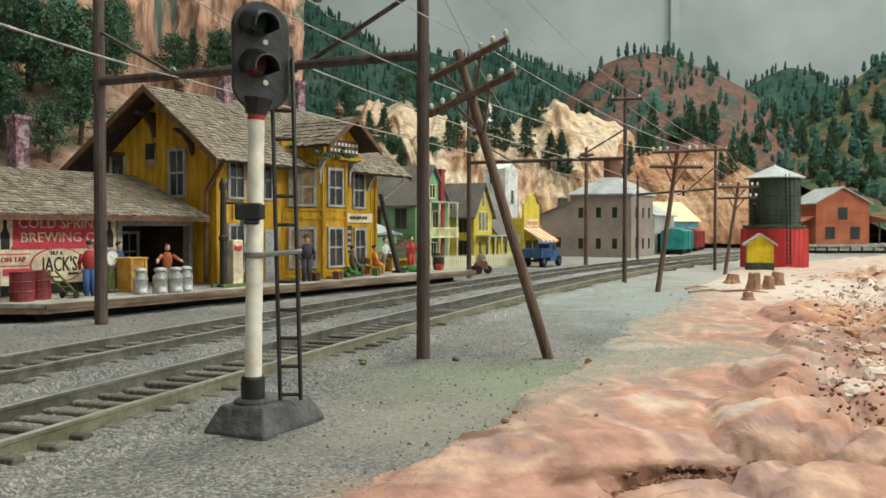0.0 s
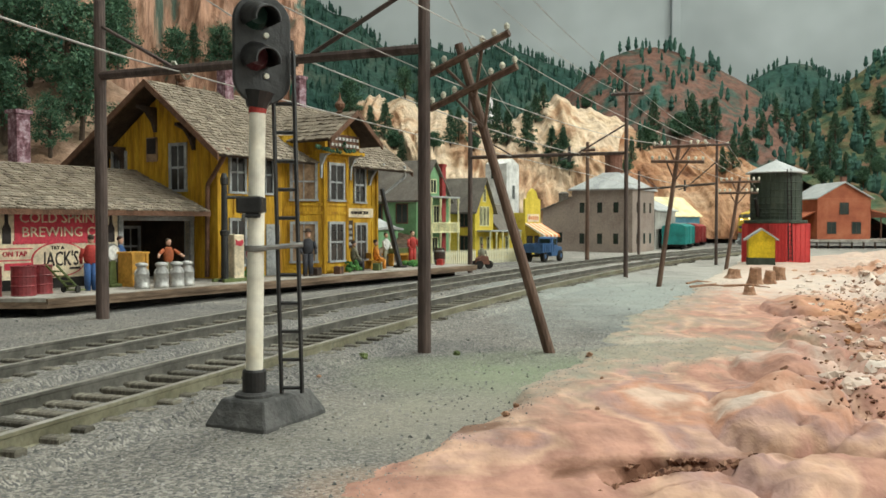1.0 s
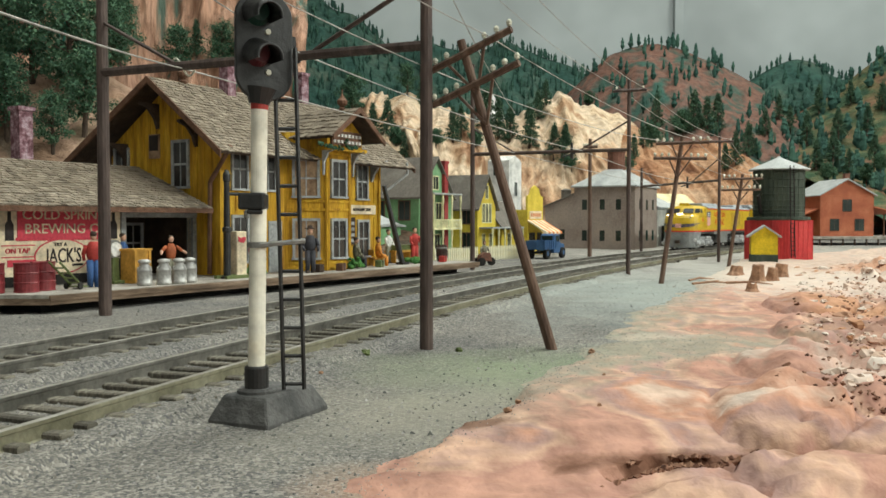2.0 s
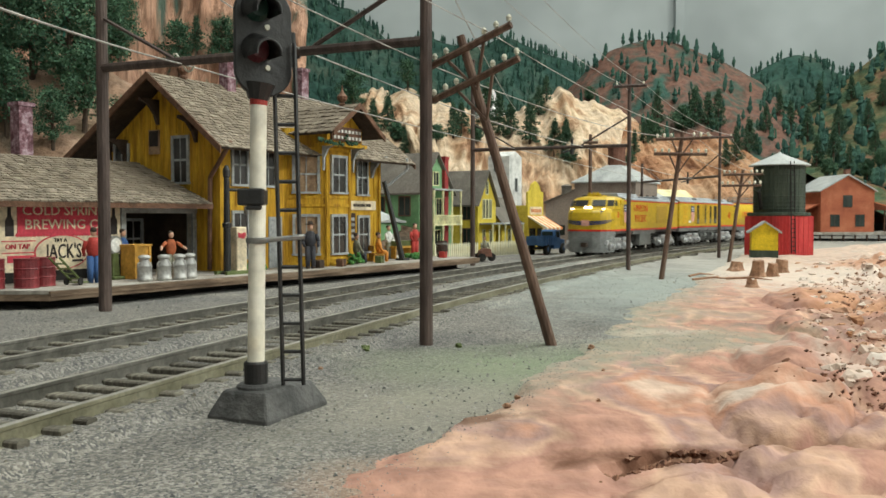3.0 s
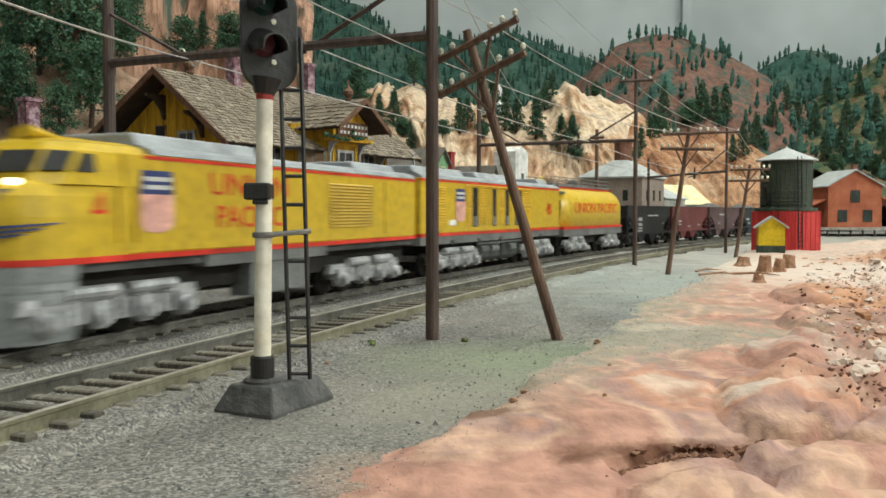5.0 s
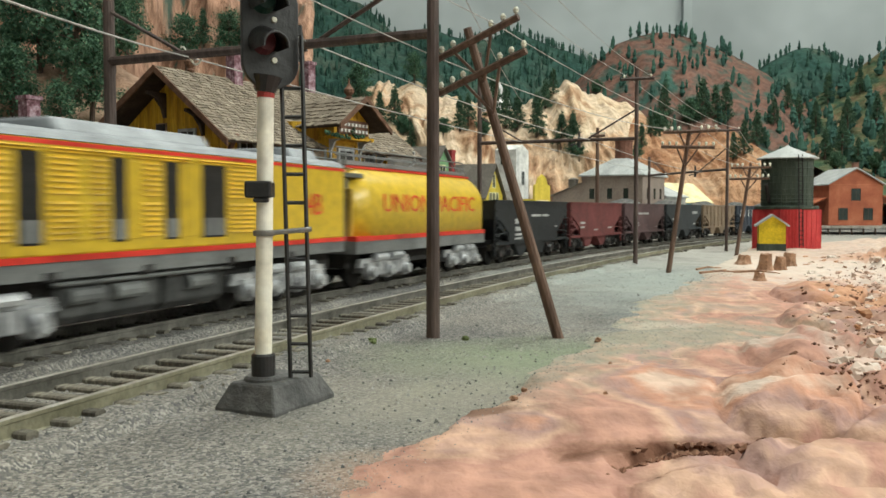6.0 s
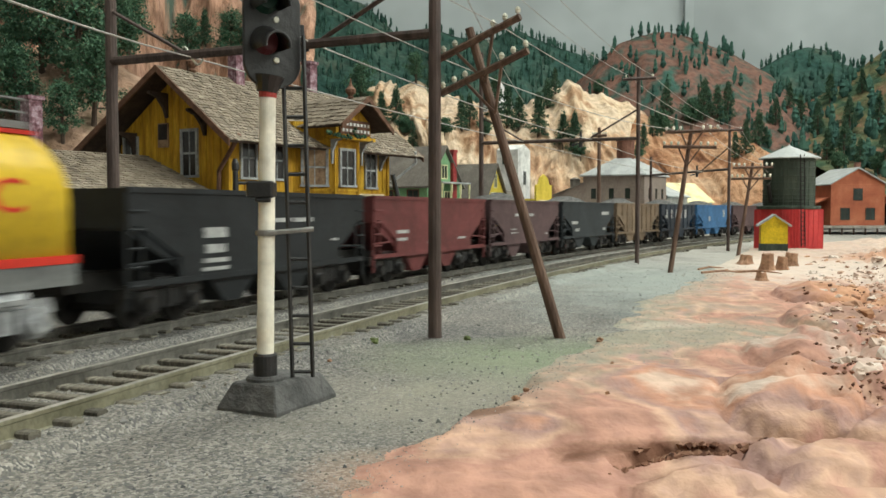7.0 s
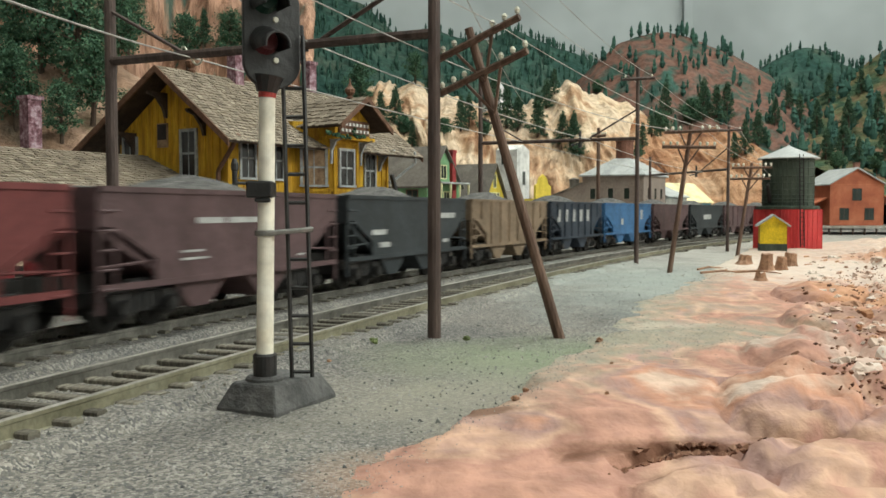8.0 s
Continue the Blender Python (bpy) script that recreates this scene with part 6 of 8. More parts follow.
    box(bm, x0 + 0.2, x1 - 2.0, -1.2, 1.2, 0.8, 1.42)
    part("underframe", bm, "shadow_black", t)
    for xx in ((x0 - 0.15,) if front_cab else (x0 - 0.15, x1 + 0.15)):
        bm = bmesh.new()
        box(bm, xx - 0.18, xx + 0.18, -1.3, 1.3, 1.4, 4.2)
        part("gangway", bm, "train_grey", t, "dark grey gangway between units")
    return W


M["louvre_tan"] = mat("tan_louvre_paint", (0.50, 0.33, 0.05), 0.5, coarse=80)
# body yellow toned for shaded slats: the shade is in the colour
M["louvre_side"] = mat("shaded_yellow_louvre_paint", (0.70, 0.43, 0.02), 0.45, coarse=80)
M["dark_green_grey"] = mat("dull_green_grey_paint", (0.11, 0.115, 0.095), 0.6, coarse=100)
M["under_grey"] = mat("dark_grey_underbody_paint", (0.06, 0.06, 0.058), 0.7, coarse=160, dark=(0.03, 0.03, 0.03), light=(0.12, 0.12, 0.115))
M["dull_green"] = mat("dull_olive_green_paint", (0.09, 0.13, 0.06), 0.8)
M["pilot_grey"] = mat("mid_grey_pilot_paint", (0.24, 0.25, 0.25), 0.5, coarse=80)


def settle(t, low=1.585, k=0.905, lift=0.035):
    """Lowers the upper works of an engine: heights above the sill shrink by k."""
    for ob in t.children_recursive:
        if ob.type != "MESH":
            continue
        if ob.name.startswith("lettering"):
            ob.matrix_basis = Matrix.Translation((0, 0, ((1.6 + lift) * CM - 1.6 * CM) + (ob.matrix_basis.translation.z - 1.6 * CM) * (k - 1))) @ ob.matrix_basis
            continue
        for v in ob.data.vertices:
            if v.co.z > low * CM:
                v.co.z = (1.6 + lift) * CM + (v.co.z - 1.6 * CM) * k


def turbine_lead():
    t = thing("lead_locomotive", "yellow gas turbine lead locomotive with grey roof and lit headlamps", "locomotive", Matrix(), group="train")
    L = 19.3
    W = hull(t, L, True)
    for sg in (1, -1):
        shield(t, 5.25, sg * (W + 0.016), 2.95, 1.1, 1.5)
        side_letters("UNION", 0.78, t, 1.5, sg * (W + 0.014), 3.42, 1.42)
        side_letters("PACIFIC", 0.78, t, 1.5, sg * (W + 0.014), 2.55, 1.12)
        side_letters("4", 0.95, t, 7.0, sg * (W - 0.01), 2.75)
        louvres(t, -5.85, -2.75, sg * W, 2.2, 3.7, "louvre_tan", 0.11)
        bm = bmesh.new()
        box(bm, -7.6, -6.8, *sorted((sg * W, sg * (W + 0.03))), 1.9, 3.85)
        part("side_door", bm, "train_yellow", t, bevel=0.02)
        bm = bmesh.new()
        box(bm, -1.6, 1.4, *sorted((sg * 0.9, sg * 1.6)), 0.45, 1.35)
        part("fuel_tank", bm, "train_grey", t, "grey equipment box under the body", bevel=0.06)
        bm = bmesh.new()
        rod(bm, (6.5, sg * (W + 0.06), 2.0), (6.5, sg * (W + 0.06), 3.3), 0.035, 0.035, 6)
        rod(bm, (5.95, sg * (W + 0.06), 2.0), (5.95, sg * (W + 0.06), 3.3), 0.035, 0.035, 6)
        part("grab_rail", bm, "train_yellow", t)
    for a, b, c in ((0.3, 5.2, 4.66), (-9.0, -5.6, 4.6)):
        bm = bmesh.new()
        prism(bm, [(-1.15, 4.3), (1.15, 4.3), (1.0, c), (-1.0, c)], "x", a, b)
        part("roof_housing", bm, "roof_grey", t, "grey roof intake housing", bevel=0.06)
    for x in (6.25, -5.75):
        truck_side(t, x, 4, 1.36)
    settle(t)
    return t


def turbine_second():
    t = thing("second_locomotive", "yellow cabless turbine unit with louvred sides", "locomotive", Matrix(), group="train")
    L = 18.4
    W = hull(t, L, False)
    for sg in (1, -1):
        shield(t, 5.35, sg * (W + 0.016), 2.95, 1.0, 1.5)
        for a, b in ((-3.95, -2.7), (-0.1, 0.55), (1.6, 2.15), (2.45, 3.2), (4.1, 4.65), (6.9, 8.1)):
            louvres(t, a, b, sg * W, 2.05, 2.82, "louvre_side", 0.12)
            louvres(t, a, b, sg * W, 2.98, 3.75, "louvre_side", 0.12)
        for a, b in ((3.35, 3.95), (1.05, 1.5), (-0.7, -0.2), (-2.55, -1.6)):
            # black plate on the closed side gives the opening's shade
            bm = bmesh.new()
            box(bm, a, b, *sorted((sg * (W - 0.02), sg * (W + 0.012))), 1.95, 3.8)
            bay = part("open_bay", bm, "shadow_black", t, "black plate for the shade in an open machinery bay")
            bm = bmesh.new()
            box(bm, a + 0.06, b - 0.06, *sorted((sg * (W + 0.01), sg * (W + 0.03))), 2.0, 2.45)
            part("machinery", bm, "train_grey", bay, "grey machinery in the open bay")
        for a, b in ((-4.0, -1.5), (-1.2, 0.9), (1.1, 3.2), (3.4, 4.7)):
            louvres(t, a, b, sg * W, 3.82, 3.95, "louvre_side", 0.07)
        for a in (-1.1, 0.75, 2.3):
            boxed("side_door", "train_yellow", t, a - 0.16, a + 0.16, *sorted((sg * W, sg * (W + 0.025))), 2.0, 3.75, bevel=0.02)
        side_letters("4B", 0.9, t, -7.2, sg * (W + 0.014), 2.8)
        bm = bmesh.new()
        box(bm, 5.8, 6.5, *sorted((sg * W, sg * (W + 0.02))), 2.05, 2.3)
        part("number_plate", bm, "white", t)
    for a, b in ((4.0, 9.0), (-2.5, 2.5), (-8.2, -6.6)):
        bm = bmesh.new()
        prism(bm, [(-1.3, 4.3), (1.3, 4.3), (1.1, 4.62), (-1.1, 4.62)], "x", a, b)
        part("roof_housing", bm, "roof_grey", t, "grey roof housing", bevel=0.06)
    # boxes added between the trucks to stand in for underbody shade
    for a, b in ((-2.9, -0.6), (-0.4, 2.7)):
        bm = bmesh.new()
        prism(bm, [(-1.35, 1.36), (-1.35, 0.55), (-1.1, 0.36), (1.1, 0.36), (1.35, 0.55), (1.35, 1.36)], "x", a, b)
        part("equipment_box", bm, "under_grey", t, "dark grey box added for the shade under the body", bevel=0.05)
    for sg in (1, -1):
        bm = bmesh.new()
        rod(bm, (-3.0, sg * 1.5, 1.22), (2.9, sg * 1.5, 1.22), 0.05, 0.05, 6)
        part("side_pipe", bm, "train_grey", t, "grey pipe along the sill")
        for a in (-2.2, 0.3, 1.6):
            bm = bmesh.new()
            rod(bm, (a, sg * 1.42, 0.95), (a + 0.9, sg * 1.42, 0.95), 0.17, 0.17, 10)
            part("air_tank", bm, "train_grey", t, "small grey air tank")
        for a in (-6.0, -3.0, 0.2, 3.0, 6.0):
            boxed("sill_step", "black", t, a, a + 0.3, *sorted((sg * 1.6, sg * 1.69)), 1.3, 1.48)
    for x in (5.4, -5.6):
        truck_side(t, x, 4, 1.3)
    settle(t, lift=0.07, k=0.925)
    return t


def tender():
    t = thing("fuel_tender", "yellow fuel tender with rounded body and grey ends", "tender", Matrix(), group="train")
    L, W = 12.2, 1.7
    bm = bmesh.new()
    prof = [(-W, 1.7)] + [(-W * math.cos(math.radians(a)), 2.9 + 1.4 * math.sin(math.radians(a))) for a in range(0, 181, 9)] + [(W, 1.7)]
    rings = []
    for xx, k in ((-L / 2, 0.88), (-L / 2 + 0.1, 0.95), (-L / 2 + 0.3, 0.99), (-L / 2 + 0.5, 1.0), (L / 2 - 1.25, 1.0), (L / 2 - 0.95, 0.97), (L / 2 - 0.5, 0.86), (L / 2 - 0.3, 0.80)):
        rings.append([bm.verts.new((xx, a * k, 1.7 + (b - 1.7) * k)) for a, b in prof])
    for lo, hi in zip(rings, rings[1:]):
        for k in range(len(prof)):
            bm.faces.new((lo[k], lo[(k + 1) % len(prof)], hi[(k + 1) % len(prof)], hi[k]))
    bm.faces.new(rings[0])
    bm.faces.new(rings[-1][::-1])
    part("body", bm, "train_yellow", t, "rounded glossy yellow tank", smooth=True)
    boxed("frame", "train_grey", t, -L / 2, L / 2, -W + 0.02, W - 0.02, 1.2, 1.62)
    boxed("red_stripe", "train_red", t, -L / 2, L / 2, -W - 0.012, W + 0.012, 1.62, 1.78)
    for sg in (1, -1):
        side_letters("UNION PACIFIC", 0.9, t, -0.3, sg * (W + 0.006), 2.86, 1.4)
        bm = bmesh.new()
        box(bm, -L / 2 + 0.3, L / 2 - 0.3, *sorted((sg * 0.9, sg * 1.02)), 4.06, 4.14)
        part("roof_stripe", bm, "train_red", t)
        bm = bmesh.new()
        for z in (4.5, 4.75):
            rod(bm, (-L / 2 + 0.3, sg * 0.75, z), (L / 2 - 0.3, sg * 0.75, z), 0.03, 0.03, 5)
        for k in range(9):
            xx = -L / 2 + 0.3 + (L - 0.6) * k / 8
            rod(bm, (xx, sg * 0.75, 4.2), (xx, sg * 0.75, 4.76), 0.025, 0.025, 5)
        part("roof_rail", bm, "train_grey", t, "thin grey roof handrail")
    boxed("roof_walk", "train_grey", t, -L / 2 + 0.3, L / 2 - 0.3, -0.85, 0.85, 4.18, 4.32)
    # end platform with its ladder at the leading end
    boxed("end_platform", "dark_green_grey", t, L / 2 - 1.1, L / 2 + 0.25, -1.35, 1.35, 3.72, 3.86, label="grey end walkway above the tank end")
    boxed("platform_apron", "dark_green_grey", t, L / 2 - 0.35, L / 2 + 0.2, -1.2, 1.2, 3.35, 3.71)
    for y in (-1.3, -0.75, 0.75, 1.3):
        bm = bmesh.new()
        rod(bm, (L / 2 + 0.12, y, 1.62), (L / 2 + 0.12, y, 4.45), 0.045, 0.045, 6)
        part("ladder_rail", bm, "dark_green_grey", t)
    for y in (-1.3, 0.75):
        for k in range(7):
            bm = bmesh.new()
            rod(bm, (L / 2 + 0.12, y, 1.8 + k * 0.3), (L / 2 + 0.12, y + 0.55, 1.8 + k * 0.3), 0.03, 0.03, 5)
            part("rung", bm, "dark_green_grey", t)
    boxed("end_sheet", "louvre_tan", t, L / 2 - 0.28, L / 2 - 0.16, -1.4, 1.4, 1.79, 3.34, label="brownish yellow tank end sheet")
    boxed("underframe", "shadow_black", t, -L / 2 + 0.3, L / 2 - 0.3, -1.1, 1.1, 0.7, 1.2)
    for x in (3.6, -3.7):
        truck_side(t, x, 3, 1.35)
    return t


def hopper(colour, label, L=10.4, loaded=True, ribs=0, mark=None, panel=0):
    t = thing("hopper_car", label, "hopper car", Matrix(), group="train hopper cars")
    W = 1.62
    top, bot = 3.05, 1.12
    mt = mat("hopper_" + label.split()[0] + "_paint", colour, 0.6, coarse=60, fine=500, dark=tuple(c * 0.65 for c in colour), light=tuple(c * 1.35 for c in colour), spec=0.3)
    for sg in (1, -1):
        bm = bmesh.new()
        e = L / 2
        prism(bm, [(-e, top), (-e, top - 0.75), (-e + 0.35, top - 0.75), (-e + 1.75, bot + 0.45), (-e + 1.75, bot), (e - 1.75, bot), (e - 1.75, bot + 0.45), (e - 0.35, top - 0.75), (e, top - 0.75), (e, top)], "y", sg * W - 0.05, sg * W + 0.05)
        part("side", bm, mt, t)
        bm = bmesh.new()
        box(bm, -e, e, sg * W - 0.1, sg * W + 0.1, top - 0.04, top + 0.08)
        box(bm, -e, e, sg * W - 0.06, sg * W + 0.07, bot - 0.14, bot)
        part("side_sill", bm, mt, t)
        for k in range(ribs):
            xx = -e + 1.1 + (L - 2.2) * k / max(1, ribs - 1)
            zb = bot if abs(xx) < e - 1.75 else top - 0.75 - max(0, (abs(xx) - (e - 1.75)) * -1.0)
            bm = bmesh.new()
            box(bm, xx - 0.07, xx + 0.07, *sorted((sg * W, sg * (W + 0.11))), bot if abs(xx) < e - 1.75 else top - 0.8, top)
            part("rib", bm, mt, t)
        for xx in (-e, e):
            bm = bmesh.new()
            k = 1 if xx > 0 else -1
            for z in (bot - 0.1, bot + 0.3, bot + 0.7, bot + 1.1, bot + 1.5):
                rod(bm, (xx - k * 0.02, sg * (W + 0.08), z), (xx - k * 0.5, sg * (W + 0.08), z), 0.03, 0.03, 5)
            rod(bm, (xx - k * 0.02, sg * W, bot - 0.6), (xx - k * 0.02, sg * W, top), 0.05, 0.05, 5)
            rod(bm, (xx - k * 0.5, sg * W, bot - 0.1), (xx - k * 0.5, sg * W, top), 0.04, 0.04, 5)
            rod(bm, (xx, sg * (W - 0.03), bot + 0.35), (xx - k * 1.75, sg * (W - 0.03), bot + 0.42), 0.035, 0.035, 5)
            part("ladder", bm, mt, t, "end ladder and grab irons")
    e = L / 2
    for k in (1, -1):
        bm = bmesh.new()
        prism(bm, [(k * e, top), (k * (e - 0.12), top), (k * (e - 0.12), top - 0.7), (k * (e - 2.0), bot + 0.2), (k * (e - 2.1), bot + 0.05), (k * (e - 0.05), top - 0.85)], "y", -W + 0.06, W - 0.06)
        box(bm, *sorted((k * e, k * (e - 0.12))), -W, W, top - 0.8, top + 0.05)
        part("slope_sheet", bm, mt, t, "sloping hopper end sheet")
    for c in (-1.5, 1.5):
        bm = bmesh.new()
        prism(bm, [(c - 1.2, bot), (c + 1.2, bot), (c + 0.35, bot - 0.75), (c - 0.35, bot - 0.75)], "y", -1.45, 1.45)
        part("discharge_bay", bm, mt, t, "hopper discharge chutes")
    if loaded:
        bm = bmesh.new()
        n, m = 26, 9
        rows = []
        rnd = random.Random(int(L * 10 + ribs))
        for i in range(n):
            x = -e + 0.12 + (L - 0.24) * i / (n - 1)
            row = []
            for j in range(m):
                y = -W + 0.06 + (2 * W - 0.12) * j / (m - 1)
                bell = math.sin(math.pi * i / (n - 1)) ** 0.5 * math.sin(math.pi * j / (m - 1)) ** 0.8
                hump = 0.75 + 0.25 * math.cos(2 * math.pi * 2 * i / (n - 1))
                row.append(bm.verts.new((x, y, top - 0.22 + 0.72 * bell * hump + rnd.uniform(-0.04, 0.04))))
            rows.append(row)
        for a, b in zip(rows, rows[1:]):
            for j in range(m - 1):
                bm.faces.new((a[j], b[j], b[j + 1], a[j + 1]))
        part("coal_load", bm, "coal", t, "heaped grey-black coal load")
    boxed("centre_sill", "shadow_black", t, -e - 0.35, e + 0.35, -0.3, 0.3, 0.85, 1.25)
    for sg in (1, -1):
        # unreadable markings as plain bars
        for x, z, w, h in mark or ():
            bm = bmesh.new()
            box(bm, x - w / 2, x + w / 2, *sorted((sg * (W + 0.05), sg * (W + 0.062))), bot + (z - 1.42) * 0.877, bot + (z + h - 1.42) * 0.877)
            part("marking", bm, "mark_grey", t, "small white painted marking")
    for x in (-e + 1.75, e - 1.75):
        truck_side(t, x, 2, 1.55, "black", y=1.15, r=0.44)
    return t


SPEED, S_REF = 24.4, 162.0       # centimetres a second; the tender's tail at 4.5 s


def build_train():
    cars = [(turbine_lead(), -31.8 - 9.75, 6.0), (turbine_second(), -31.8 + 9.45, 5.4), (tender(), -6.45, 3.6)]
    black, maroon, umber, slate, tan, navy, blue = (0.016, 0.018, 0.02), (0.135, 0.036, 0.035), (0.10, 0.06, 0.062), (0.032, 0.038, 0.042), (0.21, 0.15, 0.10), (0.032, 0.042, 0.058), (0.045, 0.135, 0.28)
    lots = [(black, "black coal hopper car with white markings", 11.3, False, 0, ((-0.2, 2.78, 1.5, 0.13), (-1.7, 2.78, 1.1, 0.13), (2.55, 2.4, 0.9, 0.28), (2.55, 1.98, 0.8, 0.24), (2.55, 1.72, 1.0, 0.12), (2.55, 1.5, 1.0, 0.10), (-3.6, 2.1, 0.4, 0.08))),
            (maroon, "maroon coal hopper car with end ladders", 10.9, False, 0, ((3.2, 2.2, 1.0, 0.14), (3.2, 1.9, 0.8, 0.12), (0.5, 1.7, 0.7, 0.1), (-2.6, 1.8, 0.8, 0.1))),
            (umber, "brown-purple coal hopper car with coal load", 10.3, True, 0, ((1.35, 2.8, 1.1, 0.16), (-0.1, 2.8, 1.45, 0.16), (2.1, 2.05, 0.8, 0.06), (2.0, 1.85, 1.0, 0.06), (-3.0, 1.7, 0.5, 0.06))),
            (slate, "slate black hopper car with white markings", 10.5, True, 0, ((3.0, 2.2, 1.1, 0.2), (2.6, 1.7, 0.8, 0.2), (-3.2, 2.8, 1.6, 0.24), (-3.0, 1.7, 0.6, 0.16))),
            (tan, "tan ribbed hopper car with coal load", 10.6, True, 8, None),
            (navy, "dark ribbed hopper car with tall white letters", 9.9, True, 7, ((3.6, 2.4, 0.5, 0.8), (2.3, 2.4, 0.5, 0.8), (0.9, 2.4, 0.5, 0.8), (-0.5, 2.4, 0.5, 0.8), (-1.9, 2.4, 0.5, 0.8))),
            (blue, "bright blue hopper car with coal load", 11.2, True, 0, ((1.8, 2.0, 0.5, 0.5), (-3.0, 2.4, 0.6, 0.8))),
            (umber, "brown coal hopper car with coal load", 10.0, True, 0, None),
            (slate, "dark grey hopper car with coal load", 10.4, True, 0, ((0, 2.2, 2.4, 0.5),)),
            (umber, "brown coal hopper car with coal load", 10.4, True, 6, None),
            (maroon, "maroon coal hopper car with coal load", 10.4, True, 0, None),
            (slate, "dark grey hopper car with coal load", 10.4, True, 6, None)]
    s = 0.68
    for colour, label, L, loaded, ribs, mark in lots:
        gap = 0.84
        cars.append((hopper(colour, label, L, loaded, ribs, mark), s + (L + gap) / 2 / 1.0135, L / 2 - 1.75))
        s += (L + gap) / 1.0135
    return cars


def motions():
    for ob, ds, half in TRAIN:
        walk(ob, [(k * 0.25, car_pose(S_REF - SPEED * (k * 0.25 - 4.5) + ds, half, RAIL_Z)) for k in range(33)])


TRAIN = build_train()


# ---- town ----
M["green_clap"] = mat("pale_green_clapboard", (0.20, 0.40, 0.20), 0.75, dark=(0.14, 0.30, 0.14), light=(0.28, 0.48, 0.27), coarse=80)
M["yellow_clap"] = mat("lemon_yellow_clapboard", (0.68, 0.52, 0.06), 0.75, dark=(0.52, 0.38, 0.04), light=(0.78, 0.62, 0.10), coarse=80)
M["porch_cream"] = mat("pale_yellow_cream_trim", (0.72, 0.68, 0.40), 0.7, coarse=120)
M["fence_cream"] = mat("pale_cream_fence_paint", (0.78, 0.73, 0.52), 0.7, coarse=120)
M["slate_roof"] = mat("grey_brown_felt_roof", (0.16, 0.14, 0.12), 0.9, dark=(0.11, 0.10, 0.085), light=(0.22, 0.20, 0.17), coarse=60, fine=700, bump=0.3)
M["pale_roof"] = mat("pale_grey_metal_roof", (0.40, 0.41, 0.40), 0.6, coarse=60, dark=(0.28, 0.29, 0.29), light=(0.50, 0.51, 0.50))
M["dark_pane"] = mat("dark_green_window", (0.025, 0.035, 0.03), 0.25, coarse=60)
M["grey_wall"] = mat("grey_brown_stucco", (0.31, 0.25, 0.215), 0.85, dark=(0.24, 0.18, 0.15), light=(0.36, 0.285, 0.235), coarse=40, fine=600, bump=0.25)
M["pale_wall"] = mat("pale_grey_stucco", (0.46, 0.43, 0.39), 0.85, coarse=40)
M["rust"] = mat("rusty_brown_tank", (0.17, 0.075, 0.05), 0.8, coarse=120)
M["teal"] = mat("teal_boxcar_paint", (0.02, 0.24, 0.22), 0.6, coarse=60)
M["car_red"] = mat("red_boxcar_paint", (0.33, 0.04, 0.04), 0.6, coarse=60)
M["tank_green"] = mat("dark_green_tank_staves", (0.045, 0.062, 0.045), 0.7, dark=(0.028, 0.04, 0.03), light=(0.075, 0.095, 0.07), coarse=100, stretch=(2, 2, 0.3))
M["tank_red"] = mat("red_tank_base_boards", (0.48, 0.035, 0.035), 0.75, dark=(0.32, 0.025, 0.025), light=(0.56, 0.06, 0.055), coarse=70, stretch=(2, 2, 0.3))
M["barn_red"] = mat("orange_red_clapboard", (0.40, 0.115, 0.055), 0.8, dark=(0.30, 0.08, 0.04), light=(0.47, 0.16, 0.08), coarse=60)
M["shed_yellow"] = mat("bright_yellow_shed_boards", (0.72, 0.52, 0.02), 0.75, coarse=80)
M["truck_blue"] = mat("blue_truck_paint", (0.045, 0.11, 0.24), 0.5, coarse=80)
M["sky_blue_wall"] = mat("blue_painted_wall", (0.10, 0.28, 0.38), 0.8, coarse=60)
M["cream_roof"] = mat("cream_yellow_roof", (0.74, 0.64, 0.36), 0.8, coarse=60)
M["drum_red"] = mat("dark_red_drum_paint", (0.22, 0.025, 0.03), 0.45, dark=(0.13, 0.015, 0.02), coarse=120, spec=0.5)
M["milk_can"] = mat("dull_tin", (0.46, 0.45, 0.43), 0.45, 0.4, dark=(0.28, 0.27, 0.26), light=(0.6, 0.58, 0.55), coarse=200)
M["crate"] = mat("orange_tan_wood", (0.58, 0.30, 0.05), 0.75, coarse=120)
M["olive"] = mat("olive_green_paint", (0.12, 0.15, 0.05), 0.7, coarse=120)
M["cloth_red"] = mat("red_shirt_paint", (0.48, 0.05, 0.04), 0.7)
M["cloth_blue"] = mat("blue_trouser_paint", (0.05, 0.12, 0.30), 0.7)
M["cloth_rust"] = mat("rust_shirt_paint", (0.42, 0.11, 0.04), 0.7)
M["cloth_dark"] = mat("dark_suit_paint", (0.05, 0.05, 0.06), 0.7)
M["cloth_orange"] = mat("orange_dress_paint", (0.68, 0.26, 0.04), 0.7)
M["cloth_grey"] = mat("grey_green_coat_paint", (0.22, 0.21, 0.15), 0.7)
M["skin"] = mat("painted_flesh", (0.58, 0.34, 0.24), 0.6)
M["stump"] = mat("carved_stump_wood", (0.36, 0.20, 0.12), 0.85, dark=(0.20, 0.10, 0.06), light=(0.50, 0.32, 0.22), coarse=150, bump=0.4)
M["orange_stripe"] = mat("orange_awning_cloth", (0.62, 0.20, 0.06), 0.8)
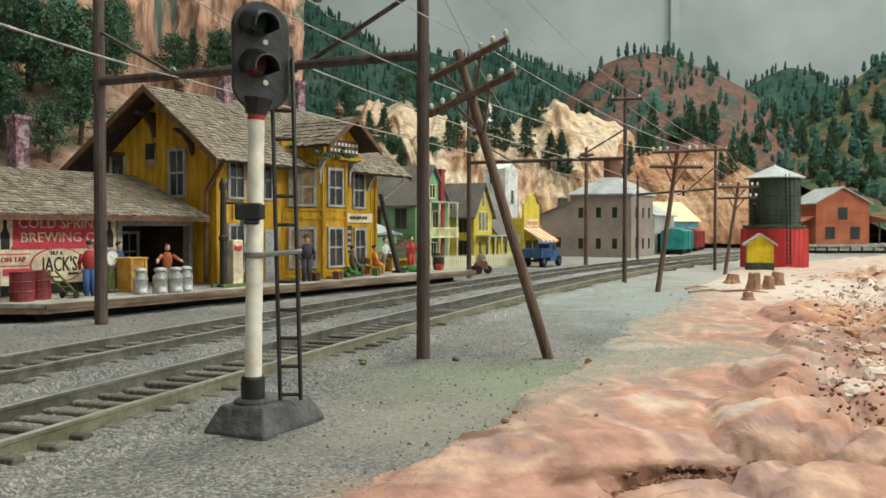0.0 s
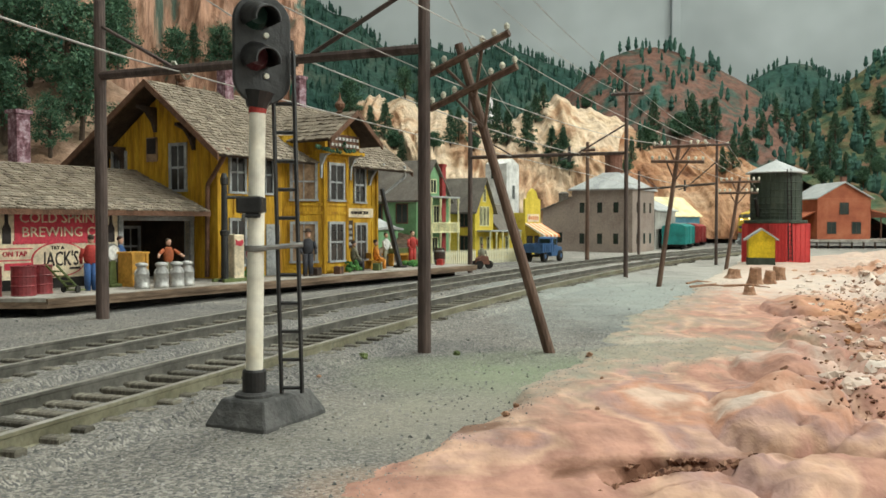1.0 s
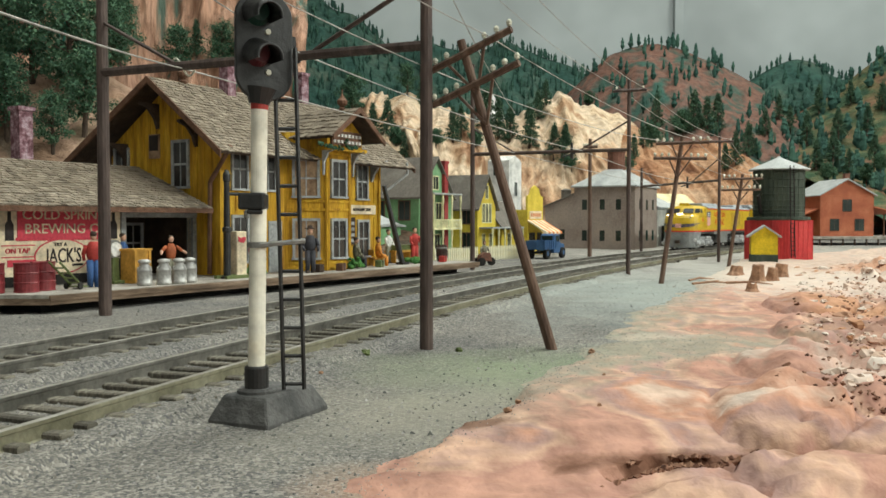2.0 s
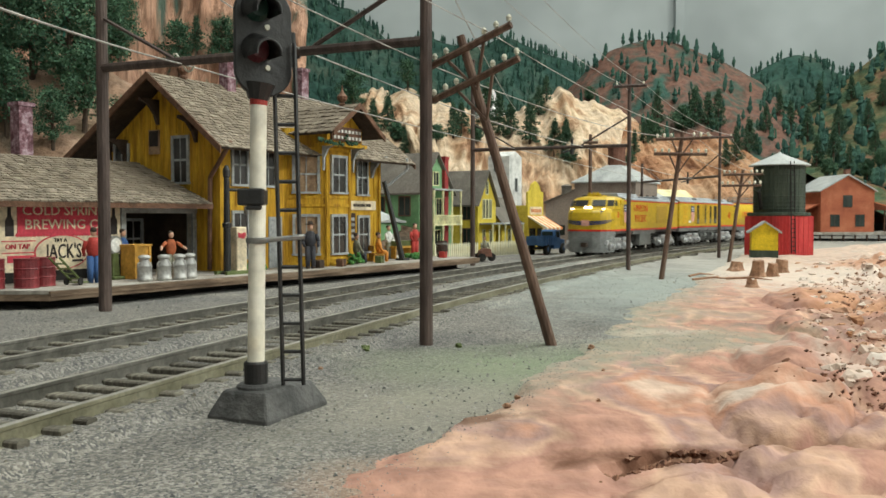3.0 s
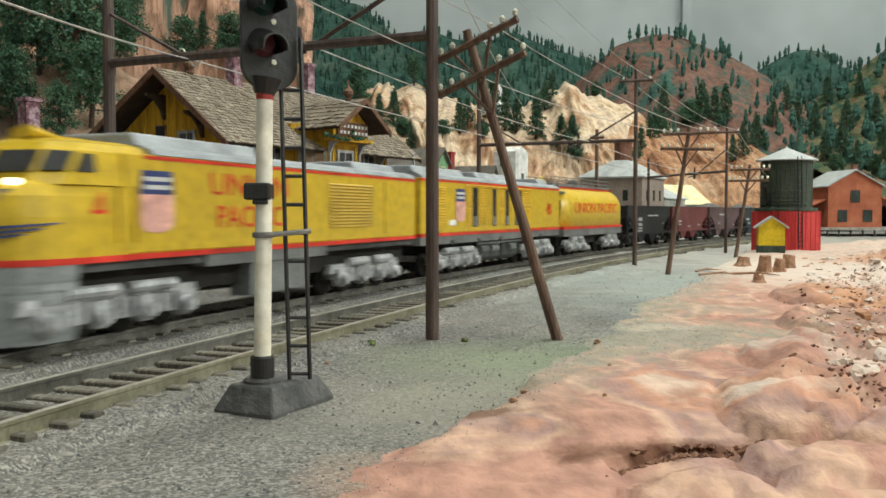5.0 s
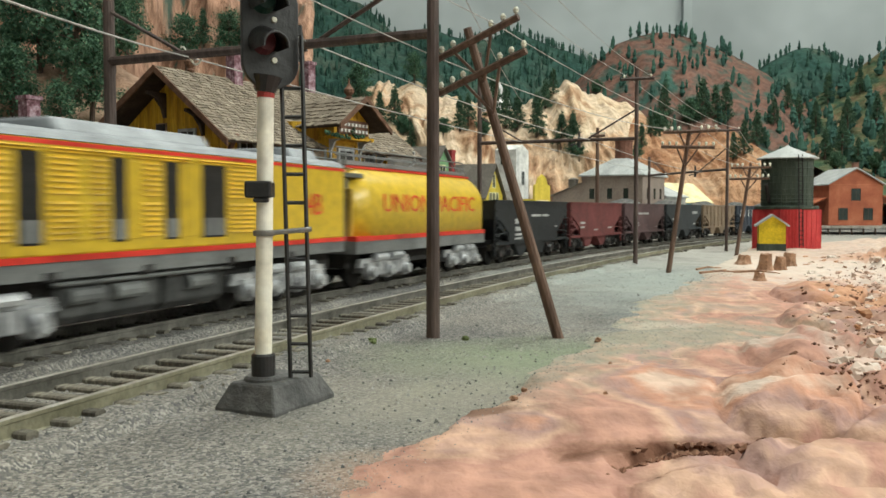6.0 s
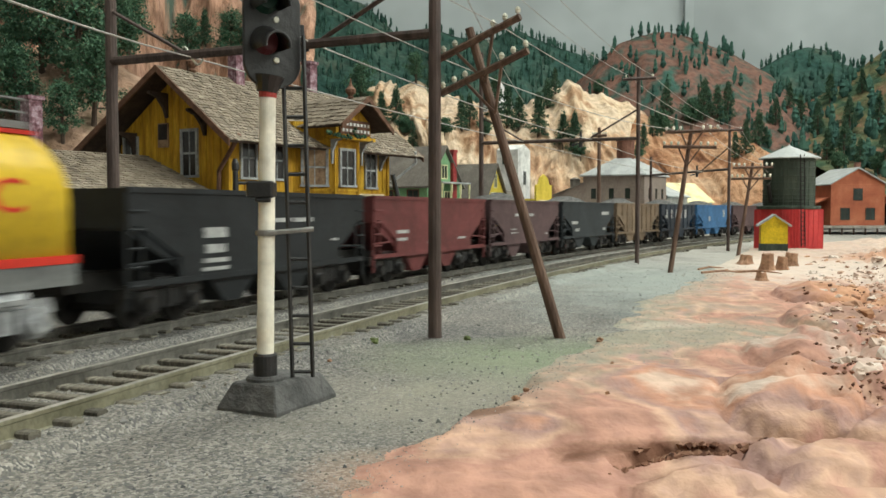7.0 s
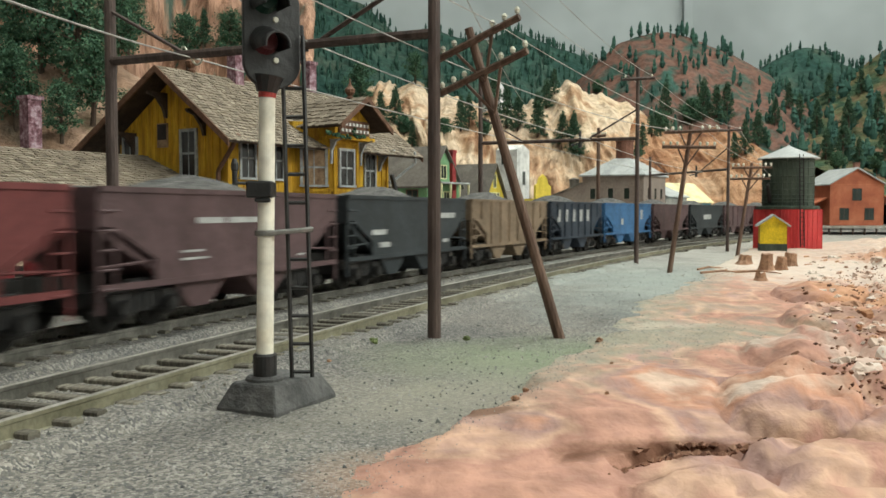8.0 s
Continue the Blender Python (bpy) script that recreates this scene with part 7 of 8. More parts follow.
M["veg"] = island_mat("green_produce", [(0.03, 0.10, 0.03), (0.06, 0.18, 0.05), (0.10, 0.22, 0.05)])


def pane(parent, m, x, z0, z1, w, trim=None):
    """Simple sash in a small frame; m puts its wall at local y 0 looking to -y."""
    bm = bmesh.new()
    box(bm, x - w / 2, x + w / 2, -0.03, 0.03, z0, z1)
    p = part("window", bm, "dark_pane", parent, m=m)
    if trim:
        f = 0.07
        bm = bmesh.new()
        box(bm, x - w / 2 - f, x - w / 2, -0.06, 0.03, z0 - f, z1 + f)
        box(bm, x + w / 2, x + w / 2 + f, -0.06, 0.03, z0 - f, z1 + f)
        box(bm, x - w / 2, x + w / 2, -0.06, 0.03, z1, z1 + f)
        box(bm, x - w / 2, x + w / 2, -0.06, 0.03, z0 - f, z0)
        box(bm, x - 0.02, x + 0.02, -0.05, 0.03, z0, z1)
        part("frame", bm, trim, p)


def clapboards(bm, plan, z0, z1, step=0.16):
    """Lapped boards round a closed plan."""
    n = len(plan)
    c = (sum(p[0] for p in plan) / n, sum(p[1] for p in plan) / n)

    def ring(zz, g):
        return [(p[0] + (g if p[0] > c[0] else -g), p[1] + (g if p[1] > c[1] else -g), zz) for p in plan]
    rings, z = [], z0
    while z < z1 - 0.02:
        rings += [ring(z, 0.03), ring(min(z1, z + step), 0.0)]
        z += step
    loft(bm, rings)


def house(name, label, x, y, rz, w, d, eave, ridge, wall, roof, z0=0.0, over=0.3, ridge_axis="y"):
    """Clapboard house: front wall on local y = 0, w along x, d back; ridge along y or x."""
    t = thing(name, label, "house", spot(x, y, z0, rz), group="houses of the town")
    bm = bmesh.new()
    clapboards(bm, [(0, 0), (w, 0), (w, d), (0, d)], 0, eave)
    if ridge_axis == "y":
        prism(bm, [(0, eave), (w, eave), (w / 2, ridge)], "y", 0.0, d)
    else:
        prism(bm, [(0, eave), (d, eave), (d / 2, ridge)], "x", 0.0, w)
    part("wall", bm, wall, t)
    half = (w if ridge_axis == "y" else d) / 2
    sl = (ridge - eave) / half
    for sg in (-1, 1):
        bm = bmesh.new()
        a0, a1 = half + sg * (half + over), half
        z_0, z_1 = eave - over * sl, ridge
        prof = [(a0, z_0), (a1, z_1), (a1, z_1 + 0.16), (a0, z_0 + 0.14)]
        prism(bm, prof, "y" if ridge_axis == "y" else "x", -over, (d if ridge_axis == "y" else w) + over)
        part("roof", bm, roof, t)
    return t


def porch(t, x0, x1, dep, z1, storeys, trim="porch_cream", n=4, roof="pale_roof"):
    """Open porch standing before local y = 0."""
    for k in range(storeys):
        zb, zt = z1 * k / storeys, z1 * (k + 1) / storeys
        for i in range(n):
            xx = x0 + 0.08 + (x1 - x0 - 0.16) * i / (n - 1)
            bm = bmesh.new()
            lathe(bm, [(0.09, 0), (0.09, 0.3), (0.06, 0.36), (0.075, 0.8), (0.05, (zt - zb) * 0.6), (0.09, (zt - zb) * 0.8), (0.09, zt - zb - 0.05)], 8, xx, -dep + 0.1, zb)
            part("column", bm, trim, t)
        bm = bmesh.new()
        box(bm, x0, x1, -dep, 0, zt - 0.12, zt)
        part("porch_floor", bm, roof if k == storeys - 1 else trim, t)
        if k > 0:
            bm = bmesh.new()
            box(bm, x0, x1, -dep, -dep + 0.06, zb + 0.55, zb + 0.63)
            box(bm, x0, x0 + 0.06, -dep, 0, zb + 0.55, zb + 0.63)
            q = x0 + 0.1
            while q < x1:
                box(bm, q - 0.035, q + 0.035, -dep + 0.01, -dep + 0.05, zb, zb + 0.55)
                q += 0.15
            q = -dep + 0.1
            while q < 0:
                box(bm, x0 + 0.01, x0 + 0.05, q - 0.035, q + 0.035, zb, zb + 0.55)
                q += 0.15
            part("balustrade", bm, trim, t, "cream balcony balustrade")


def town():
    side = spot(0, 0, 0, -90)     # the wall that looks back along the track
    g = house("green_house", "pale green clapboard house with two-storey cream porch", -1.75, 62, 58.7, 4.4, 5.2, 4.9, 7.5, "green_clap", "slate_roof")
    porch(g, 0.3, 4.2, 1.1, 5.0, 2)
    for v, a, b in ((1.2, 3.1, 4.4), (1.6, 0.7, 2.0), (3.4, 3.1, 4.4)):
        pane(g, spot(0, 0, 0, -90), -v, a, b, 0.9, "brown_wood")
    for x, a, b in ((1.0, 0.4, 2.0), (2.4, 0.4, 2.0), (1.0, 3.0, 4.3), (2.6, 3.0, 4.3), (2.2, 5.3, 6.2)):
        pane(g, Matrix(), x, a, b, 0.7, "porch_cream")
    bm = bmesh.new()
    box(bm, 3.1, 3.6, -0.25, 0.3, 0, 7.2)
    box(bm, 3.05, 3.65, -0.3, 0.35, 7.2, 7.4)
    part("chimney", bm, "car_red", g, "tall dark red chimney")
    # lean-to with pale hipped roof
    lt = house("green_lean_to", "low green clapboard wing with pale hipped roof", -4.4, 59.5, 58.7, 2.6, 3.2, 2.6, 2.7, "green_clap", "pale_roof")
    bm = bmesh.new()
    loft(bm, [[(-0.3, -0.3, 2.6), (2.9, -0.3, 2.6), (2.9, 3.5, 2.6), (-0.3, 3.5, 2.6)], [(1.0, 1.2, 3.5), (1.6, 1.2, 3.5), (1.6, 2.0, 3.5), (1.0, 2.0, 3.5)]])
    part("hip_roof", bm, "pale_roof", lt)
    pane(lt, side, -1.6, 0.3, 1.7, 0.8, "brown_wood")

    yh = house("yellow_house", "lemon yellow clapboard gabled house with cream porch", 2.75, 72, 58.7, 3.1, 4.6, 4.3, 6.7, "yellow_clap", "slate_roof")
    porch(yh, 0.3, 6.0, 1.3, 2.5, 1, n=6)
    for x, a, b in ((1.0, 2.9, 4.4), (1.55, 2.9, 4.4), (2.1, 2.9, 4.4), (1.55, 4.9, 5.9), (1.0, 0.3, 1.9), (2.2, 0.4, 1.9)):
        pane(yh, Matrix(), x, a, b, 0.38, "porch_cream")
    for v, a, b in ((1.0, 0.6, 2.0), (1.0, 2.8, 4.1), (2.8, 2.8, 4.1)):
        pane(yh, side, -v, a, b, 0.7, "brown_wood")
    wing = house("yellow_wing", "low yellow wing of the gabled house with felt roof", 4.9, 75.2, 58.7, 3.8, 3.6, 2.6, 4.6, "yellow_clap", "slate_roof", ridge_axis="x")
    pane(wing, Matrix(), 1.5, 0.4, 1.9, 0.6, "porch_cream")

    # white mill tower
    wt = thing("white_tower", "plain white tall narrow mill building", "building", spot(7.1, 96, 0, 58.7), group="houses of the town")
    bm = bmesh.new()
    box(bm, 0, 3.0, 0, 2.6, 0, 9.6)
    prism(bm, [(0, 9.6), (3.0, 9.6), (1.5, 10.2)], "y", 0, 2.6)
    part("wall", bm, "white", wt)
    pane(wt, Matrix(), 1.6, 5.8, 7.2, 0.5, "window_grey")
    boxed("window", "dark_pane", wt, -0.04, 0.01, 1.2, 1.9, 8.0, 9.0)

    # false-front store with awning
    st = thing("false_front_store", "yellow false-front store with orange striped awning", "store", spot(7.3, 78, 0, 58.7), group="houses of the town")
    bm = bmesh.new()
    clapboards(bm, [(0, 0), (3.2, 0), (3.2, 4.5), (0, 4.5)], 0, 4.0)
    prism(bm, [(0, 0), (3.2, 0), (3.2, 5.2), (2.7, 5.3), (2.3, 5.9), (1.6, 6.2), (0.9, 5.9), (0.5, 5.3), (0, 5.2)], "y", -0.12, 0.06)
    part("wall", bm, "yellow_clap", st)
    boxed("store_sign", "cream", st, 0.4, 2.8, -0.18, -0.125, 3.2, 3.9, label="cream shop sign board")
    bm = bmesh.new()
    for k in range(5):
        box(bm, 0.6 + k * 0.42, 0.85 + k * 0.42, -0.2, -0.185, 3.4, 3.7)
    part("sign_marks", bm, "orange_stripe", st)
    pane(st, Matrix(), 1.6, 4.3, 5.0, 0.5, "dark_wood")
    pane(st, spot(0, -0.12, 0), 0.9, 0.6, 1.9, 1.0, "dark_wood")
    pane(st, spot(0, -0.12, 0), 2.4, 0.2, 1.9, 0.8, "dark_wood")
    for k in range(8):
        bm = bmesh.new()
        a, b = k * 0.42 - 0.05, k * 0.42 + 0.37
        prism(bm, [(-0.14, 3.1), (-2.0, 2.05), (-2.0, 1.85), (-0.14, 2.98)], "x", a, b)
        part("awning_stripe", bm, "orange_stripe" if k % 2 else "cream", st)

    # grey mill
    gm = thing("grey_mill", "grey-brown stucco mill with hipped metal roof and rusty tank", "building", spot(19.9, 91.8, 0, 58.7), group="yard buildings")
    bm = bmesh.new()
    box(bm, 0, 7.2, 0, 6.8, 0, 6.7)
    part("wall", bm, "grey_wall", gm)
    bm = bmesh.new()
    box(bm, 0, 4.0, 6.8, 10.2, 0, 4.6)
    prism(bm, [(6.8, 4.6), (10.2, 4.6), (6.8, 5.9)], "x", 0, 4.0)
    part("wing", bm, "grey_wall", gm, "lower grey wing")
    bm = bmesh.new()
    prism(bm, [(10.35, 4.5), (6.8, 5.88), (6.8, 6.0), (10.35, 4.65)], "x", -0.2, 4.2)
    part("wing_roof", bm, "slate_roof", gm)
    bm = bmesh.new()
    loft(bm, [[(-0.3, -0.3, 6.6), (7.5, -0.3, 6.6), (7.5, 7.1, 6.6), (-0.3, 7.1, 6.6)], [(-0.3, -0.3, 6.75), (7.5, -0.3, 6.75), (7.5, 7.1, 6.75), (-0.3, 7.1, 6.75)], [(2.6, 2.6, 8.6), (4.6, 2.6, 8.6), (4.6, 4.2, 8.6), (2.6, 4.2, 8.6)]])
    part("roof", bm, "pale_roof", gm, "pale grey hipped metal roof")
    bm = bmesh.new()
    lathe(bm, [(0.95, 8.5), (0.95, 10.4), (1.05, 10.45), (1.05, 10.6), (0.3, 10.7)], 12, 3.6, 3.4)
    part("roof_tank", bm, "rust", gm, "rusty brown roof tank")
    bm = bmesh.new()
    lathe(bm, [(0.55, 5.0), (0.55, 6.3), (0.6, 6.4), (0.2, 6.6)], 10, 2.0, 8.6)
    part("wing_tank", bm, "slate_roof", gm)
    for v in (1.8, 3.6, 5.6):
        for a, b in ((0.9, 2.0), (4.2, 5.3)):
            pane(gm, side, -v, a, b, 0.55)
    for u in (1.6, 3.8, 5.8):
        for a, b in ((0.9, 2.0), (4.2, 5.3)):
            pane(gm, Matrix(), u, a, b, 0.55)
    pane(gm, side, -8.2, 1.0, 2.1, 0.6)
    wh = house("pale_warehouse", "pale grey warehouse with metal roof behind the mill", 24.2, 100, 58.7, 8.0, 6.0, 4.6, 5.9, "pale_wall", "pale_roof", ridge_axis="x")
    pane(wh, Matrix(), 2.0, 0.3, 2.4, 0.8, "dark_wood")
    bh = house("blue_shed", "blue walled shed with cream yellow roof", 30.5, 118, 40, 7.0, 6.0, 4.2, 6.6, "sky_blue_wall", "cream_roof", ridge_axis="x")
    rh2 = house("cream_roof_store", "store with cream yellow roof behind the yard", 24.5, 124, 40, 6.0, 6.0, 5.6, 7.4, "pale_wall", "cream_roof", ridge_axis="x")

    # boxcars on the siding
    for name, mt, x, y, lab in (("boxcar", "teal", 26.2, 99.5, "teal boxcar standing on the siding"), ("boxcar", "car_red", 30.6, 109.6, "dark red boxcar standing on the siding")):
        t = thing(name, lab, "boxcar", spot(x, y, 0, 67), group="boxcars on the siding")
        t.scale = (0.92, 0.92, 0.78)
        bm = bmesh.new()
        prism(bm, [(-1.4, 0.9), (1.4, 0.9), (1.4, 3.5), (0.9, 3.8), (0, 3.95), (-0.9, 3.8), (-1.4, 3.5)], "x", 0, 9.6)
        part("body", bm, mt, t)
        for k in range(9):
            boxed("side_rib", mt, t, 0.3 + k * 1.1, 0.42 + k * 1.1, -1.46, -1.4, 0.95, 3.5)
        boxed("door", mt, t, 3.7, 5.5, -1.5, -1.4, 1.0, 3.4)
        boxed("roof_walk", "pale_roof", t, 0, 9.6, -0.25, 0.25, 3.95, 4.05)
        for xx in (1.8, 7.8):
            truck_side(t, xx, 2, 1.4, "black", y=1.0, r=0.42)

    truck()
    water_tank()
    red_house()
    fence()


def truck():
    t = thing("flatbed_truck", "small blue dump truck parked by the road", "truck", spot(7.9, 70.5, 0, 59))
    t.scale = (1.0, 1.0, 1.2)
    bm = bmesh.new()
    prism(bm, [(0.9, 0.35), (3.0, 0.35), (3.0, 0.95), (2.2, 1.0), (2.1, 1.1), (1.95, 1.6), (1.25, 1.65), (1.0, 1.55), (0.9, 1.0)], "y", -0.62, 0.62)
    part("cab", bm, "truck_blue", t, "blue rounded cab and bonnet", bevel=0.06)
    bm = bmesh.new()
    prism(bm, [(1.15, 1.12), (1.85, 1.12), (1.8, 1.5), (1.2, 1.52)], "y", -0.65, 0.65)
    box(bm, 0.88, 0.95, -0.45, 0.45, 1.12, 1.5)
    part("cab_window", bm, "dark_pane", t)
    bm = bmesh.new()
    box(bm, -1.4, 0.85, -0.8, 0.8, 0.62, 0.72)
    for a in ((-1.4, -1.32, -0.8, 0.8), (0.78, 0.86, -0.8, 0.8), (-1.4, 0.86, -0.8, -0.72), (-1.4, 0.86, 0.72, 0.8)):
        box(bm, *a, 0.72, 1.22)
    part("bed", bm, "truck_blue", t, "blue open dump bed")
    for k in range(6):
        boxed("bed_rib", "truck_blue", t, -1.36 + k * 0.42, -1.28 + k * 0.42, -0.86, -0.8, 0.64, 1.2)
    boxed("chassis", "shadow_black", t, -1.3, 2.8, -0.3, 0.3, 0.35, 0.5)
    for x in (-0.7, 2.4):
        for sg in (-1, 1):
            bm = bmesh.new()
            rod(bm, (x, sg * 0.5, 0.36), (x, sg * 0.8, 0.36), 0.36, 0.36, 16)
            w = part("wheel", bm, "shadow_black", t)
            bm = bmesh.new()
            rod(bm, (x, sg * 0.79, 0.36), (x, sg * 0.82, 0.36), 0.18, 0.15, 12)
            part("hub", bm, "truck_blue", w)


def water_tank():
    t = thing("water_tower", "green staved railway water tank on a red boarded base", "water tower", spot(25.6, 67.5, 0, 28))
    b = 2.1
    bm = bmesh.new()
    k = 0.62
    plan = [(-b, -b * k), (-b * k, -b), (b * k, -b), (b, -b * k), (b, b * k), (b * k, b), (-b * k, b), (-b, b * k)]
    prism(bm, plan, "z", -0.2, 3.05)
    part("base_wall", bm, "tank_red", t, "red boarded octagonal base")
    for (x0, y0), (x1, y1) in zip(plan, plan[1:] + plan[:1]):
        n = 5
        for i in range(n):
            q = i / n
            bm = bmesh.new()
            rod(bm, (x0 + (x1 - x0) * q, y0 + (y1 - y0) * q, 0), (x0 + (x1 - x0) * q, y0 + (y1 - y0) * q, 3.04), 0.035, 0.035, 5)
            part("base_board", bm, "tank_red", t)
    bm = bmesh.new()
    lathe(bm, [(2.25, 3.05), (2.3, 3.1), (2.3, 3.28), (2.2, 3.32)], 24)
    part("deck", bm, "tank_green", t, "dark deck under the tank")
    n = 36
    rnd = random.Random(5)
    for i in range(n):
        w0, w1 = 2 * math.pi * i / n, 2 * math.pi * (i + 0.93) / n
        r = 1.86 + rnd.uniform(-0.015, 0.015)
        bm = bmesh.new()
        prism(bm, [(r * math.cos(w0), r * math.sin(w0)), (r * math.cos(w1), r * math.sin(w1)), (1.7 * math.cos(w1), 1.7 * math.sin(w1)), (1.7 * math.cos(w0), 1.7 * math.sin(w0))], "z", 3.3, 6.9)
        part("stave", bm, "tank_green", t)
    for z in (3.55, 3.8, 4.1, 4.5, 5.0, 5.5, 6.1, 6.6):
        bm = bmesh.new()
        lathe(bm, [(1.88, z), (1.91, z + 0.02), (1.91, z + 0.06), (1.88, z + 0.08)], 36)
        part("hoop", bm, "tank_green", t)
    bm = bmesh.new()
    lathe(bm, [(2.28, 6.85), (2.28, 6.92), (0.12, 7.85), (0.06, 7.95)], 12)
    part("roof", bm, "pale_roof", t, "pale grey faceted conical roof")
    bm = bmesh.new()
    for sx in (-0.2, 0.2):
        rod(bm, (sx - 0.9, -2.2, 0.3), (sx - 0.9, -1.98, 7.1), 0.04, 0.04, 5)
    for k in range(20):
        rod(bm, (-1.1, -2.19 + 0.011 * k, 0.5 + k * 0.33), (-0.7, -2.19 + 0.011 * k, 0.5 + k * 0.33), 0.03, 0.03, 5)
    part("ladder", bm, "shadow_black", t, "thin black ladder")
    bm = bmesh.new()
    rod(bm, (-1.9, 0, 3.6), (-2.6, -0.4, 4.9), 0.16, 0.13, 10)
    rod(bm, (-1.86, 0, 5.2), (-2.6, -0.4, 4.9), 0.03, 0.03, 5)
    part("spout", bm, "shadow_black", t, "raised black water spout")
    boxed("window", "dark_pane", t, b - 0.02, b + 0.03, -0.3, 0.1, 1.2, 2.0)
    s = thing("tool_shed", "small yellow tool shed with green base beside the tank", "shed", spot(21.6, 61.9, 0, -15))
    bm = bmesh.new()
    prism(bm, [(0, 0.65), (1.75, 0.65), (1.75, 2.0), (0.87, 2.6), (0, 2.0)], "y", 0, 1.7)
    part("wall", bm, "shed_yellow", s)
    boxed("base", "tank_green", s, -0.03, 1.78, -0.03, 1.73, -0.1, 0.645)
    for sg in (-1, 1):
        bm = bmesh.new()
        prism(bm, [(0.875 + sg * 1.12, 1.83), (0.875, 2.6), (0.875, 2.72), (0.875 + sg * 1.12, 1.95)], "y", -0.2, 1.9)
        part("roof", bm, "pale_roof", s)
    boxed("window", "dark_pane", s, 1.74, 1.79, 0.6, 1.05, 1.1, 1.8)


def red_house():
    t = house("red_house", "orange-red clapboard two-storey house on a raised deck", 44.6, 104.5, 2, 6.4, 7.0, 4.9, 6.7, "barn_red", "pale_roof", z0=1.2)
    for x, a, b in ((1.7, 0.7, 2.0), (4.7, 0.7, 2.0), (3.2, 3.0, 4.3)):
        pane(t, Matrix(), x, a, b, 1.0, "dark_wood")
    for y in (1.5, 4.5):
        pane(t, spot(6.4, 0, 0, 90), y, 0.7, 2.0, 0.9, "dark_wood")
    bm = bmesh.new()
    box(bm, 4.4, 5.0, 3.0, 3.6, 5.4, 7.6)
    part("chimney", bm, "rust", t)
    bm = bmesh.new()
    prism(bm, [(6.4, 3.4), (9.5, 2.6), (9.5, 2.75), (6.4, 3.55)], "y", -0.2, 7.0)
    part("porch_roof", bm, "barn_red", t, "sloping red porch roof")
    bm = bmesh.new()
    prism(bm, [(0.0, 3.2), (-1.7, 2.5), (-1.7, 2.65), (0.0, 3.35)], "y", 0.5, 7.0)
    part("porch_roof", bm, "barn_red", t)
    for x, y in ((9.3, 0), (9.3, 3), (-1.6, 0.7), (-1.6, 3.5)):
        bm = bmesh.new()
        rod(bm, (x, y, -0.1), (x, y, 2.6), 0.09, 0.09, 6)
        part("porch_post", bm, "brown_wood", t)
    boxed("deck", "platform", t, -2.2, 14, -1.2, 7.5, -0.32, -0.02, label="grey raised plank deck")
    for k in range(12):
        boxed("deck_leg", "dark_wood", t, -2.0 + k * 1.4, -1.85 + k * 1.4, -1.1, -0.9, -1.4, -0.33)


def fence():
    t = thing("picket_fence", "pale yellow picket fence before the houses", "fence", spot(-0.6, 61.2, 0, 57))
    n = 54
    bm0 = bmesh.new()
    prism(bm0, [(-0.08, 0), (0.08, 0), (0.08, 0.98), (0, 1.13), (-0.08, 0.98)], "y", -0.02, 0.02)
    me = mesh_of(bm0, "picket", "fence_cream")
    for k in range(n):
        if 22 < k < 27:
            continue
        ob = new("picket", me)
        ob.parent = t
        ob.matrix_basis = spot(k * 0.26, 0, 0)
    for z in (0.24, 0.76):
        bm = bmesh.new()
        box(bm, 0, 22 * 0.26, 0.02, 0.06, z, z + 0.07)
        box(bm, 27 * 0.26, n * 0.26, 0.02, 0.06, z, z + 0.07)
        part("rail", bm, "porch_cream", t)


